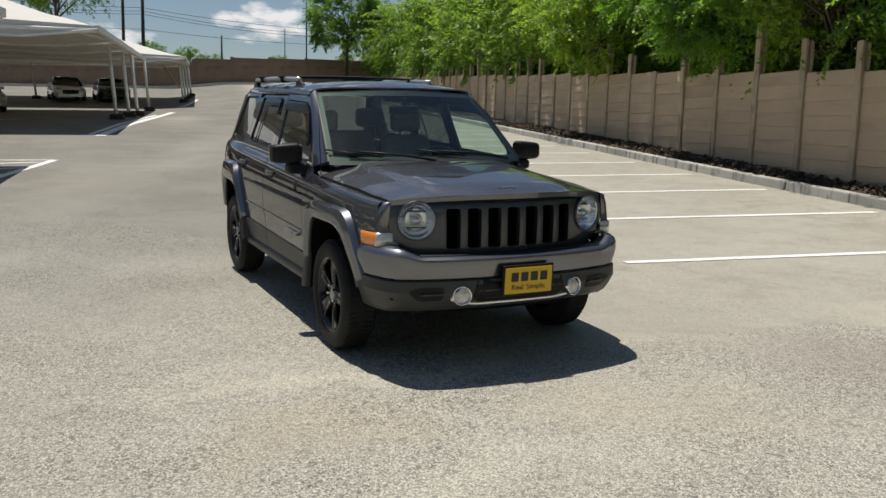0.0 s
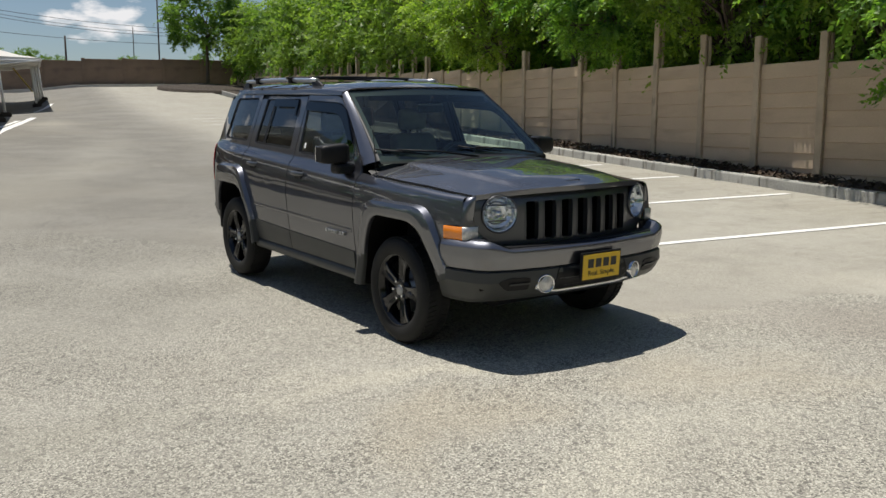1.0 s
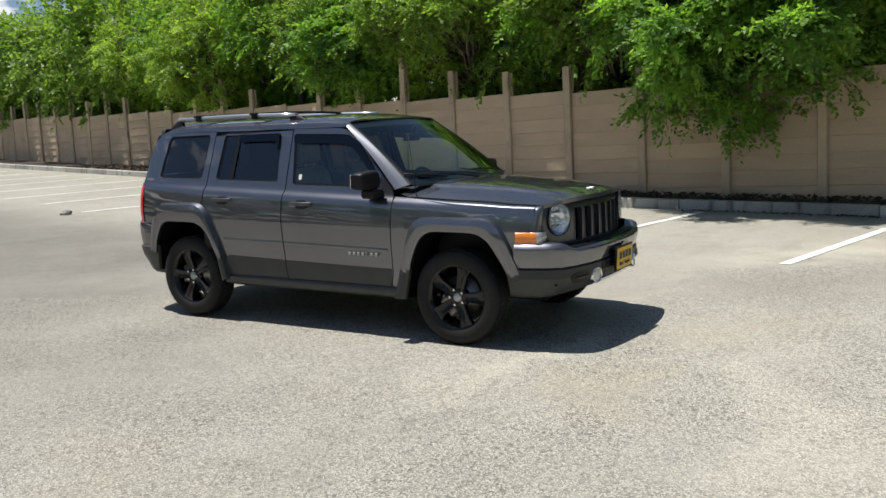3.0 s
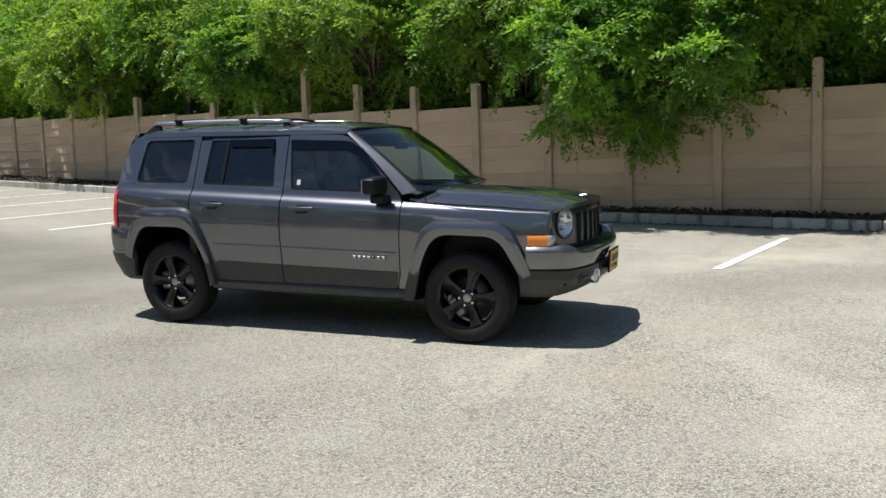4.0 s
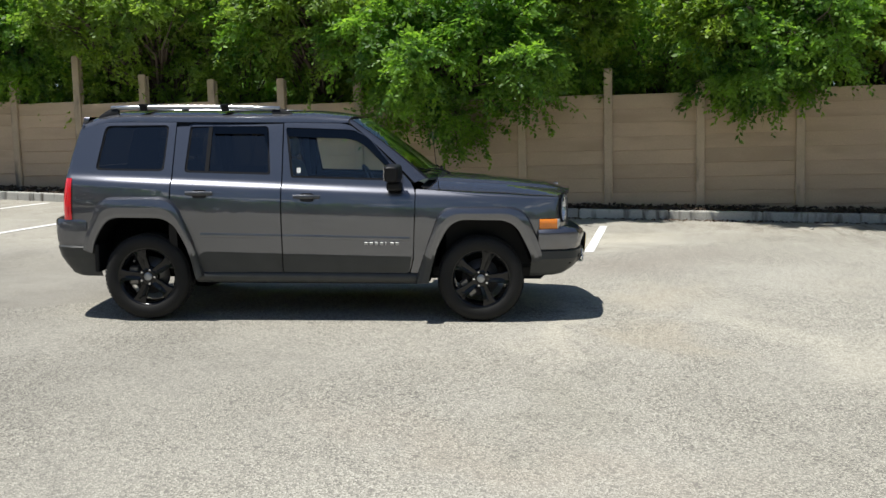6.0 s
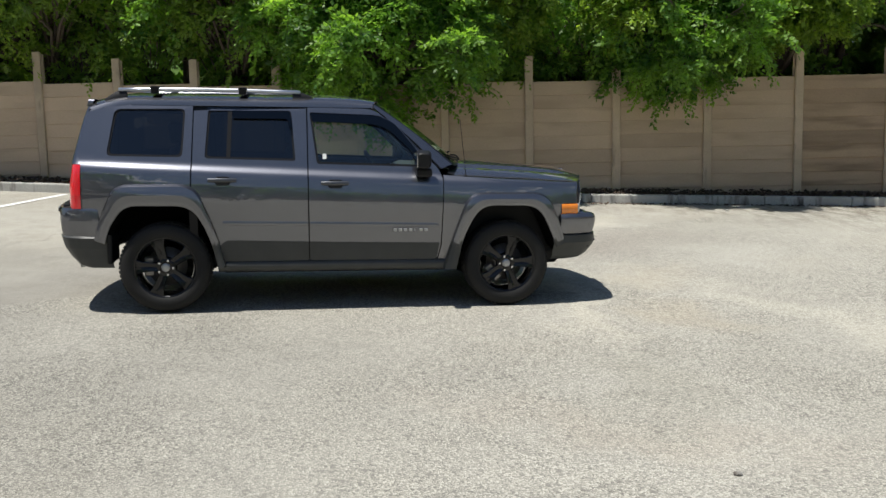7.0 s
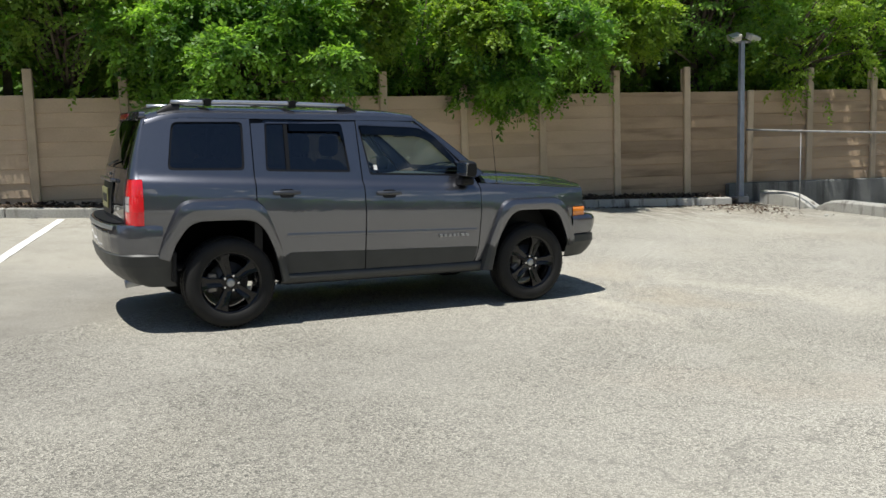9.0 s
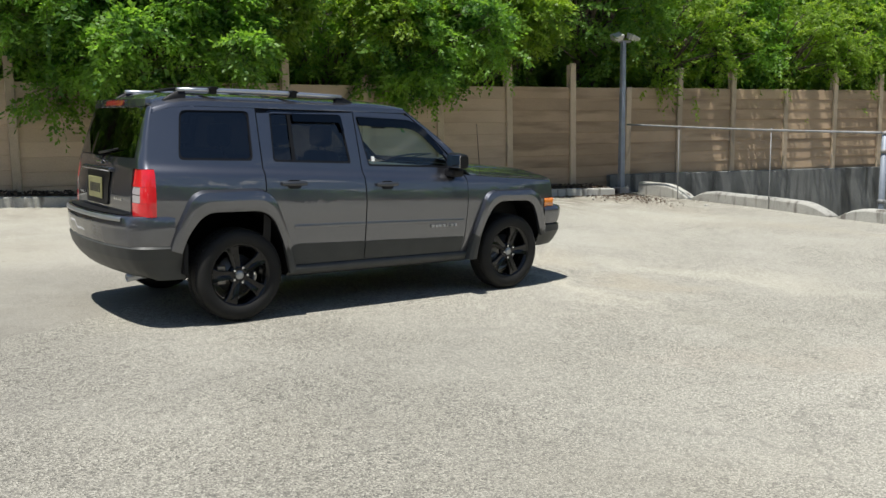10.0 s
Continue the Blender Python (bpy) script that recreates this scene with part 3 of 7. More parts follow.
def build_wire_fence():
    fence = thing("wire_fence", "low galvanised wire-mesh fence with a thin top rail", "fence")
    a, b = Vector((9.6, -2.85)), Vector((4.05, -3.75))
    za, zb = gz(9.6, -2.9) + 0.12 + 1.41, gz(4.05, -3.7) + 1.49
    pts = [a.lerp(b, i / 12) for i in range(13)]
    bm = bmesh.new()
    tube(bm, [(p.x, p.y, za + (zb - za) * i / 12 - 0.02 * math.sin(i * math.pi / 12)) for i, p in enumerate(pts)], 0.021, 10)
    part("top_rail", bm, M_GALV, fence)
    for t in (0.25, 0.63):
        p = a.lerp(b, t)
        bm = bmesh.new()
        tube(bm, [(p.x, p.y, gz(p.x, p.y) - 0.3), (p.x, p.y, za + (zb - za) * t + 0.02)], 0.010, 8)
        part("post", bm, M_GALV, fence)
    bm = bmesh.new()
    n = 84
    for k in range(n):
        for sgn in (1, -1):
            t0 = k / n
            p0 = a.lerp(b, t0)
            rise = 1.2
            dt = sgn * rise / (b - a).length
            t1 = t0 + dt
            f = 1.0
            if not 0 <= t1 <= 1:
                tc = clamp(t1, 0, 1)
                f = (tc - t0) / dt if dt else 0
                t1 = tc
            if f <= 0.01:
                continue
            p1 = a.lerp(b, t1)
            z0 = za + (zb - za) * t0 - rise
            tube(bm, [(p0.x, p0.y, z0), (p1.x, p1.y, z0 + rise * f)], 0.0007, 3, cap=False)
    ob = part("mesh", bm, M_GALV, fence, "fine diamond wire mesh")
    ob["kind"] = "stuff"
    post = thing("gate_post", "stout blue-grey steel gate post with hinges", "post", m=pose(4.0, -3.78, gz(4, -3.7)))
    bm = bmesh.new()
    tube(bm, [(0, 0, -1.0), (0, 0, 1.46)], 0.05, 14)
    part("shaft", bm, M_POLEBLUE, post)
    bm = bmesh.new()
    tube(bm, [(0, 0, 1.46), (0, 0, 1.5), (0, 0, 1.52)], [0.056, 0.05, 0.02], 14)
    part("cap", bm, M_GALV, post)
    for z in (0.3, 1.15):
        bm = bmesh.new()
        tube(bm, [(0, 0, z), (0, 0, z + 0.07)], 0.06, 14)
        box(bm, -0.13, -0.05, -0.02, 0.02, z + 0.01, z + 0.06, bevel=0.006)
        part("hinge", bm, M_GALV, post)


build_wire_fence()


# ---- trees ----
def unit(v):
    return v / (np.linalg.norm(v, axis=-1, keepdims=True) + 1e-9)


def leaf_sprays(points, dirs, rnd, size=0.085, leaflets=7, length=0.34, wild=0.38):
    """Leafy twig ends: oval pointed leaves set alternately along an arching stalk, most of them turned to the sky."""
    n = len(points)
    d = unit(dirs)
    side = np.cross(d, np.array([0.0, 0.0, 1.0])) + rnd.normal(scale=0.4, size=(n, 3))
    side = unit(side - d * (side * d).sum(1, keepdims=True))
    face = np.cross(side, d)
    face = face * np.sign(face[:, 2:3] + 1e-6)
    verts = np.empty((n, leaflets, 4, 3))
    ln = length * rnd.uniform(0.6, 1.3, n)[:, None]
    grown = rnd.uniform(0.7, 1.25, n)[:, None]
    for k in range(leaflets):
        t = (k + 0.8) / leaflets
        sg = 1 if k % 2 else -1
        base = points + d * ln * t - np.array([0, 0, 1.0]) * ln * 0.22 * t * t
        way = side * sg * 0.85 + d * 0.6 - np.array([0, 0, 1.0]) * rnd.uniform(0.0, 0.5, (n, 1)) + rnd.normal(scale=wild, size=(n, 3))
        if k == leaflets - 1:
            way = d + rnd.normal(scale=wild, size=(n, 3))
        way = unit(way)
        across = unit(np.cross(way, face + rnd.normal(scale=0.45, size=(n, 3))))
        s = size * grown * rnd.uniform(0.65, 1.15, n)[:, None]
        verts[:, k, 0] = base
        verts[:, k, 1] = base + way * s * 0.42 + across * s * 0.29
        verts[:, k, 2] = base + way * s
        verts[:, k, 3] = base + way * s * 0.42 - across * s * 0.29
    return verts.reshape(-1, 3)


def quads_mesh(name, verts):
    mesh = bpy.data.meshes.new(name)
    n = len(verts) // 4
    mesh.vertices.add(len(verts))
    mesh.vertices.foreach_set("co", verts.astype(np.float32).ravel())
    mesh.loops.add(4 * n)
    mesh.loops.foreach_set("vertex_index", np.arange(4 * n, dtype=np.int32))
    mesh.polygons.add(n)
    mesh.polygons.foreach_set("loop_start", np.arange(0, 4 * n, 4, dtype=np.int32))
    mesh.update()
    mesh.validate()
    return mesh


def twig_mesh(starts, ways, lengths, droops, r=0.005):
    """Thin arching three-sided twigs in one array of quads."""
    out = []
    e = unit(np.cross(ways, np.array([0.3, 0.2, 1.0])))
    f = unit(np.cross(ways, e))
    ring = [e, -0.5 * e + 0.87 * f, -0.5 * e - 0.87 * f]
    stops = (0.0, 0.5, 1.0)
    at = [starts + ways * lengths * t - np.array([0, 0, 1.0]) * droops * lengths * t * t for t in stops]
    for j in range(2):
        r0, r1 = r * (1.25 - stops[j]), r * (1.25 - stops[j + 1])
        for k in range(3):
            u, v = ring[k], ring[(k + 1) % 3]
            out.append(np.stack([at[j] + u * r0, at[j] + v * r0, at[j + 1] + v * r1, at[j + 1] + u * r1], axis=1))
    return np.concatenate(out).reshape(-1, 3)


def tree(name, label, height, radius, seed, leaf, trunk_r=0.1, low=0.35, sprays=2600, size=0.085, droop=0.4, lobes=16, m=None, group="trees behind the fence", leaflets=7, length=0.34, lean=0.0, crown=None):
    """A tree: tapered trunk, limbs to the lobes of the crown, and arching shoots with leaf fronds round each lobe."""
    rnd = np.random.default_rng(seed)
    root = thing(name, label, "tree", group, m)
    cz, rz = height * (1 + low) / 2, height * (1 - low) / 2
    centres, sizes = [], []
    for i in range(lobes):
        a, u = 2.4 * i + rnd.uniform(-0.4, 0.4), rnd.uniform(-0.92, 0.9)
        q = (0.35 + 0.5 * rnd.random() ** 0.6) * math.sqrt(1 - 0.7 * u * u)
        centres.append((lean + radius * q * math.cos(a), radius * q * math.sin(a), cz + rz * u * 0.85))
        sizes.append(radius * rnd.uniform(0.24, 0.42))
    if crown:
        (ox, oy, oz), (ax, ay, az) = crown
        q = unit(rnd.normal(size=(lobes, 3))) * (0.48 + 0.46 * rnd.random((lobes, 1)))
        centres = [(ox + ax * u, oy + ay * v, oz + az * w) for u, v, w in q]
        sizes = [min(ax, ay, az) * rnd.uniform(0.18, 0.40) for _ in q]
        cz, lean = oz, ox
    bm = bmesh.new()
    top = Vector((rnd.uniform(-0.2, 0.2), rnd.uniform(-0.2, 0.2), height * 0.62))
    tube(bm, [(0, 0, -0.3), (0.02, 0, 0.15), (0.04, 0.03, height * 0.3), tuple(top)], [trunk_r * 1.5, trunk_r, trunk_r * 0.85, trunk_r * 0.5], 9)
    part("trunk", bm, M_BARK, root)
    bm = bmesh.new()
    for c, s in zip(centres, sizes):
        t0 = rnd.uniform(0.2, 0.95)
        p0 = Vector((0.04, 0.03, height * 0.3)).lerp(top, t0)
        p1 = Vector(c)
        mid = p0.lerp(p1, 0.5) + Vector((rnd.normal() * 0.15, rnd.normal() * 0.15, 0.18 * (p1 - p0).length * rnd.uniform(0.2, 1)))
        tube(bm, [p0, mid, p1], [trunk_r * 0.42, trunk_r * 0.27, 0.012], 5)
    part("limb", bm, M_BARK, root)
    # shoots that arch out of every lobe
    nodes = 7
    weight = np.array(sizes) ** 2
    each = np.maximum(4, weight / weight.sum() * sprays / nodes).astype(int)
    c = np.repeat(np.array(centres), each, axis=0)
    s = np.repeat(np.array(sizes), each)[:, None]
    n = len(c)
    v = unit(rnd.normal(size=(n, 3)) + np.array([0, 0, 0.25]) + 0.5 * unit(c - np.array([lean, 0, cz])))
    starts = c + v * s * rnd.uniform(0.05, 0.45, (n, 1))
    ways = unit(v + rnd.normal(scale=0.25, size=(n, 3)))
    lengths = s * rnd.uniform(0.55, 1.15, (n, 1))
    droops = droop * rnd.uniform(0.3, 1.1, (n, 1))
    lean = unit(np.cross(ways, rnd.normal(size=(n, 3)) * 0.4 + np.array([0, 0, 1.0])))
    pts, dirs = [], []
    for j in range(nodes):
        t = 0.25 + 0.75 * j / (nodes - 1)
        pts.append(starts + ways * lengths * t - np.array([0, 0, 1.0]) * droops * lengths * t * t)
        along = ways - np.array([0, 0, 2.0]) * droops * t
        sg = 0 if j == nodes - 1 else (1 if j % 2 else -1)
        dirs.append(unit(along) * (0.75 if sg else 1.0) + lean * sg + rnd.normal(scale=0.16, size=(n, 3)) - np.array([0, 0, 0.15 + 0.3 * droop]))
    verts = leaf_sprays(np.concatenate(pts), np.concatenate(dirs), rnd, size, leaflets, length)
    if leaflets > 7:
        link_mesh("twig", quads_mesh("twig", twig_mesh(starts, ways, lengths, droops, 0.03 * size + 0.002)), M_BARK, root)
    link_mesh("crown", quads_mesh("crown", verts), leaf, root)
    return root


def build_trees():
    rnd = random.Random(77)
    protos = []
    for k, (leaf, h, r, fine) in enumerate(((M_LEAF, 5.8, 2.0, 0.092), (M_LEAF_DEEP, 6.0, 2.0, 0.084), (M_LEAF_FAR, 6.0, 2.05, 0.080), (M_LEAF_PALE, 5.6, 2.0, 0.09))):
        words = ("fresh green", "deep green", "olive green", "yellow-green")[k]
        protos.append(tree("tree", f"leafy {words} tree growing behind the fence", h, r, 40 + k, leaf, sprays=3400, size=fine * 1.13, low=0.355, lobes=40, droop=0.22, leaflets=7, length=0.24))
    far_protos = []
    for k, leaf in enumerate((M_LEAF_FAR, M_LEAF_DUSKY)):
        far_protos.append(tree("tree", "bushy %s tree far along the fence" % ("olive green", "deep green")[k], 6.2, 2.3, 60 + k, leaf, sprays=1450, size=0.185, low=0.34, lobes=38, length=0.38, droop=0.2))
    dark = tree("tree", "dark green tree standing behind the others", 6.2, 2.6, 70, M_LEAF_DEEP, sprays=600, size=0.35, low=0.04, lobes=30, length=0.6)
    taken = set()

    def put(proto, m, s):
        if proto.name not in taken:
            taken.add(proto.name)
            proto.matrix_basis = m
            return proto
        c = copy_thing(proto, m)
        c.scale = (s, s, s)
        return c

    # one row close behind the boards
    row = [(-13.5, 0), (-11.5, 3), (-9.4, 3), (-7.2, 0), (-5.2, 3), (-3.2, 1), (-1.3, 1), (0.5, 2), (3.6, 0), (5.4, 1), (9.6, 2), (11.3, 0), (13.1, 2), (14.9, 3), (18.4, 2), (20.4, 0), (22.6, 3), (25.4, 0), (28, 3)]
    for y, k in row:
        low_row = y < -4 or 3 < y < 6
        x = fence_x(y) + rnd.uniform(0.95, 1.2) + 0.1 * (y < -6)
        sc = rnd.uniform(0.94, 1.06) * ((0.9 if y < -4 else 0.8) if low_row else 1.0)
        put(protos[k], pose(x, y, fence_base(y) - 0.1, 0, 0, rnd.uniform(0, 360)) @ Matrix.Scale(sc, 4), sc)
    y = 31
    i = 0
    while y < 78:
        x = fence_x(y) + rnd.uniform(0.9, 1.9)
        sc = rnd.uniform(0.85, 1.08) + (0.12 if y > 60 else 0)
        put(far_protos[(i * 2) % 3 % 2], pose(x, y, fence_base(y) - 0.1, 0, 0, rnd.uniform(0, 360)) @ Matrix.Scale(sc, 4), sc)
        y += rnd.uniform(2.6, 3.4)
        i += 1
    # crowns that lean over the fence, each with its own spread
    for x, y, leaf, seed, shoots, centre, spread in (
        (11.0, 7.3, M_LEAF_BOUGH, 91, 9600, (-1.1, -0.15, 2.62), (2.15, 2.35, 1.4)),
        (11.3, 2.8, M_LEAF_PALE, 95, 2800, (-1.5, 0.0, 3.40), (1.3, 0.95, 0.75)),
        (11.3, 5.1, M_LEAF_PALE, 97, 2800, (-1.55, 0.0, 3.65), (1.3, 1.0, 0.8)),
        (11.3, 10.2, M_LEAF_FAR, 98, 2500, (-1.35, -0.2, 3.5), (1.15, 1.8, 0.62)),
        (11.3, 13.9, M_LEAF_FAR, 99, 2500, (-1.25, 0.0, 3.6), (1.1, 1.9, 0.62)),
        (11.3, 0.0, M_LEAF_PALE, 96, 2800, (-1.4, 0.0, 3.5), (1.2, 1.1, 0.75)),
        (11.0, 1.9, M_LEAF_BOUGH, 92, 5600, (-1.1, 0.15, 2.95), (1.95, 1.5, 1.15)),
        (11.2, 17.0, M_LEAF_BOUGH, 93, 3400, (-0.8, 0.0, 3.15), (1.1, 1.4, 1.1)),
        (11.4, 23.2, M_LEAF_PALE, 94, 3000, (-0.7, 0.0, 3.5), (1.4, 2.1, 1.4)),
    ):
        tree("tree", "green tree with its crown hanging over the fence", 4.6, 2.0, seed, leaf, sprays=shoots, size=0.098, droop=0.28, lobes=84, leaflets=8, length=0.27, crown=(centre, spread), m=pose(x, y, fence_base(y) - 0.1))
    # tall crowns that reach out above the fence and shade the kerb
    tall = tree("tree", "tall green tree spreading high above the fence", 7.0, 2.5, 71, M_LEAF_DEEP, 0.13, sprays=1150, size=0.16, lobes=24, length=0.4, droop=0.25, crown=((-0.15, 0.0, 5.4), (2.5, 1.45, 1.1)))
    for y in (-2.6, -1.0):
        put(tall, pose(11.15 + rnd.uniform(-0.15, 0.2), y, fence_base(y) - 0.1, 0, 0, rnd.uniform(-12, 12)), 1.0)
    # dense undergrowth that fills the gap behind the boards
    shrub = tree("shrub", "dense olive green shrub close behind the fence", 3.2, 1.0, 73, M_LEAF_FAR, 0.05, sprays=1050, size=0.088, lobes=26, length=0.2, droop=0.2, group="shrubs behind the fence", crown=((0.0, 0.0, 2.45), (0.55, 1.05, 0.75)))
    for i, y in enumerate((-4.4, -2.7, -1.0, 0.4, 3.4, 4.8, 8.9, 10.4, 11.9, 13.4, 14.9, 18.8)):
        put(shrub, pose(fence_x(y) + (0.98 if y < 1 else 0.78) + rnd.uniform(-0.08, 0.12), y, fence_base(y) - 0.1, 0, 0, (i % 2) * 180 + rnd.uniform(-8, 8)), 1.0)
    # second row that closes the view behind
    for i in range(30):
        y = -17 + i * 2.15 if i < 17 else 19.6 + (i - 17) * 3.1
        back = 2.2 if 1 < y < 20 else 0.0
        x = fence_x(max(y, 0)) + rnd.uniform(4.0, 5.2) + back
        sc = rnd.uniform(0.95, 1.2)
        put(dark, pose(x, y, fence_base(max(y, 0)) - 0.1, 0, 0, rnd.uniform(0, 360)) @ Matrix.Scale(sc, 4), sc)
    # beyond the far wall
    for x, y, sc in ((-5.8, 116, 1.15), (-1.8, 118, 1.05), (1.2, 119, 0.85), (4, 120, 0.6), (9, 112, 0.72), (13, 118, 0.66), (17, 110, 0.8), (21, 116, 0.7), (-16, 110, 0.9), (-24, 106, 1.0), (26, 104, 1.0)):
        sc *= 0.7
        put(far_protos[1], pose(x, y, gz(x, 100) - 0.2, 0, 0, x * 40) @ Matrix.Scale(sc, 4), sc)
        i += 1
    tree("tree", "tall dark tree beyond the shade canopies", 12.5, 4.2, 81, M_LEAF_DUSKY, 0.2, 0.5, 2200, 0.2, m=pose(-12.0, 84, gz(-12, 84) - 0.1), group="")
    tree("tree", "green shade tree standing on a planted island", 8.4, 3.3, 82, M_LEAF_DUSKY, 0.14, 0.36, 3000, 0.215, droop=0.2, m=pose(11.3, 72.0, gz(10.3, 72) - 0.1), group="")


build_trees()



# ---- the car ----
CAR = Matrix(((0.9833, -0.18141, -0.01448, 1.522), (0.18087, 0.98296, -0.03277, 6.966), (0.02018, 0.0296, 0.99936, 0.066), (0, 0, 0, 1)))


def car_paint():
    m = bpy.data.materials.new("charcoal_metallic_paint")
    m.use_nodes = True
    nt = m.node_tree
    b = nt.nodes["Principled BSDF"]
    co = nt.nodes.new("ShaderNodeTexCoord")
    n = nt.nodes.new("ShaderNodeTexNoise")
    n.inputs["Scale"].default_value, n.inputs["Detail"].default_value = 700, 2
    r = nt.nodes.new("ShaderNodeValToRGB")
    r.color_ramp.elements[0].position, r.color_ramp.elements[1].position = 0.3, 0.75
    r.color_ramp.elements[0].color, r.color_ramp.elements[1].color = (0.088, 0.091, 0.106, 1), (0.162, 0.168, 0.193, 1)
    nt.links.new(co.outputs["Object"], n.inputs["Vector"])
    nt.links.new(n.outputs["Fac"], r.inputs["Fac"])
    nt.links.new(r.outputs["Color"], b.inputs["Base Color"])
    d = nt.nodes.new("ShaderNodeTexNoise")
    d.inputs["Scale"].default_value, d.inputs["Detail"].default_value = 3.0, 6
    rr = nt.nodes.new("ShaderNodeMapRange")
    rr.inputs["To Min"].default_value, rr.inputs["To Max"].default_value = 0.34, 0.42
    nt.links.new(co.outputs["Object"], d.inputs["Vector"])
    nt.links.new(d.outputs["Fac"], rr.inputs["Value"])
    nt.links.new(rr.outputs["Result"], b.inputs["Roughness"])
    b.inputs["Metallic"].default_value = 0.9
    b.inputs["Specular Tint"].default_value = (0.05, 0.05, 0.06, 1)
    b.inputs["Coat Weight"].default_value, b.inputs["Coat Roughness"].default_value, b.inputs["Coat IOR"].default_value = 1.0, 0.012, 1.88
    return m


def glass(name, tint, rough=0.0, gloss=(0.72, 0.77, 0.82), least=0.085, rise=4.6):
    """Thin tinted glass: lets light straight through, mirrors at grazing angles."""
    m = bpy.data.materials.new(name)
    m.use_nodes = True
    nt = m.node_tree
    nt.nodes.clear()
    t = nt.nodes.new("ShaderNodeBsdfTransparent")
    t.inputs["Color"].default_value = (*tint, 1)
    g = nt.nodes.new("ShaderNodeBsdfGlossy")
    g.inputs["Color"].default_value, g.inputs["Roughness"].default_value = (*gloss, 1), rough
    lw = nt.nodes.new("ShaderNodeLayerWeight")
    lw.inputs["Blend"].default_value = 0.5
    pw = nt.nodes.new("ShaderNodeMath")
    pw.operation = "POWER"
    pw.inputs[1].default_value = rise
    nt.links.new(lw.outputs["Facing"], pw.inputs[0])
    f = nt.nodes.new("ShaderNodeMath")
    f.operation = "MULTIPLY_ADD"
    f.inputs[1].default_value, f.inputs[2].default_value = 0.95 - least, least
    nt.links.new(pw.outputs[0], f.inputs[0])
    mx = nt.nodes.new("ShaderNodeMixShader")
    o = nt.nodes.new("ShaderNodeOutputMaterial")
    for a, b in ((f.outputs[0], mx.inputs[0]), (t.outputs[0], mx.inputs[1]), (g.outputs[0], mx.inputs[2]), (mx.outputs[0], o.inputs["Surface"])):
        nt.links.new(a, b)
    return m


M_PAINT = car_paint()
M_CLAD = shader("dark_grey_satin_cladding", (0.056, 0.058, 0.056), 0.44, 0.0, spread=0.15, scale=6, fine=200, bump=0.08, dist=0.001, spec=0.28)
M_GRILLE = shader("dark_grey_grille_paint", (0.070, 0.074, 0.082), 0.40, 0.6, spread=0.08, scale=6, fine=300, bump=0.0, coat=0.6)
M_BLACK = shader("matt_black_plastic", (0.007, 0.007, 0.008), 0.5, 0.0, spread=0.2, scale=8, fine=200, bump=0.1, dist=0.001, spec=0.28)
# near-black colour that stands in for shade inside arches, slots, gaps and underbody
M_VOID = shader("shade_black_void", (0.003, 0.003, 0.003), 0.9, spread=0.2, bump=0.0, spec=0.1)
M_GLOSS = shader("gloss_black_alloy", (0.005, 0.005, 0.006), 0.2, 0.0, spread=0.2, scale=8, fine=120, bump=0.0, coat=0.2, spec=0.35)
M_RUBBER = shader("dusty_tyre_rubber", (0.017, 0.0168, 0.0162), 0.7, 0.0, spread=0.3, scale=5, fine=120, bump=0.25, dist=0.002, spec=0.25)
M_CHROME = shader("bright_chrome", (0.72, 0.73, 0.75), 0.12, 1.0, spread=0.04, scale=4, fine=80, bump=0.0)
M_REFLECT = shader("fluted_lamp_reflector", (0.80, 0.84, 0.88), 0.16, 0.9, spread=0.12, scale=26, fine=70, bump=0.3, dist=0.004)
M_RAIL = shader("brushed_silver_rail", (0.62, 0.63, 0.65), 0.3, 0.9, spread=0.06, scale=5, fine=160, bump=0.0)
M_SILVER = shader("satin_silver_trim", (0.40, 0.41, 0.42), 0.35, 0.8, spread=0.08, bump=0.0)
M_STEEL = shader("dull_brake_steel", (0.25, 0.24, 0.23), 0.4, 0.9, spread=0.2, bump=0.1)
M_SCREEN = glass("green_tint_windscreen", (0.76, 0.91, 0.83), gloss=(0.86, 0.93, 0.89), least=0.085, rise=5.0)
M_DOORGLASS = glass("light_tint_door_glass", (0.78, 0.86, 0.83), gloss=(0.86, 0.92, 0.95), least=0.09, rise=4.6)
M_PRIVACY = glass("dark_privacy_glass", (0.13, 0.14, 0.145), gloss=(0.86, 0.89, 0.92), least=0.085, rise=4.6)
M_VISOR = glass("smoked_visor_plastic", (0.02, 0.02, 0.022), least=0.06)
M_CLEAR = glass("clear_lamp_lens", (0.93, 0.94, 0.95))
M_AMBER = shader("amber_indicator_lens", (0.85, 0.25, 0.02), 0.15, spread=0.1, scale=30, fine=200, bump=0.3, dist=0.002, coat=1.0)
M_RED = shader("red_tail_lens", (0.72, 0.014, 0.022), 0.15, spread=0.15, scale=25, fine=150, bump=0.3, dist=0.002, coat=1.0)
M_RED_DULL = shader("dull_red_lens", (0.22, 0.02, 0.022), 0.2, spread=0.15, scale=25, fine=150, bump=0.2, dist=0.002, coat=1.0)
M_WHITE_LENS = shader("ribbed_pale_lens", (0.46, 0.42, 0.43), 0.2, spread=0.15, scale=25, fine=150, bump=0.4, dist=0.002, coat=1.0)
M_FOG_LENS = shader("fluted_clear_lens", (0.60, 0.585, 0.56), 0.18, 0.25, spread=0.3, scale=45, fine=160, bump=0.4, dist=0.002, coat=1.0)
M_CLOTH = shader("grey_seat_cloth", (0.19, 0.188, 0.18), 0.9, spread=0.2, scale=20, fine=300, bump=0.3, dist=0.002)
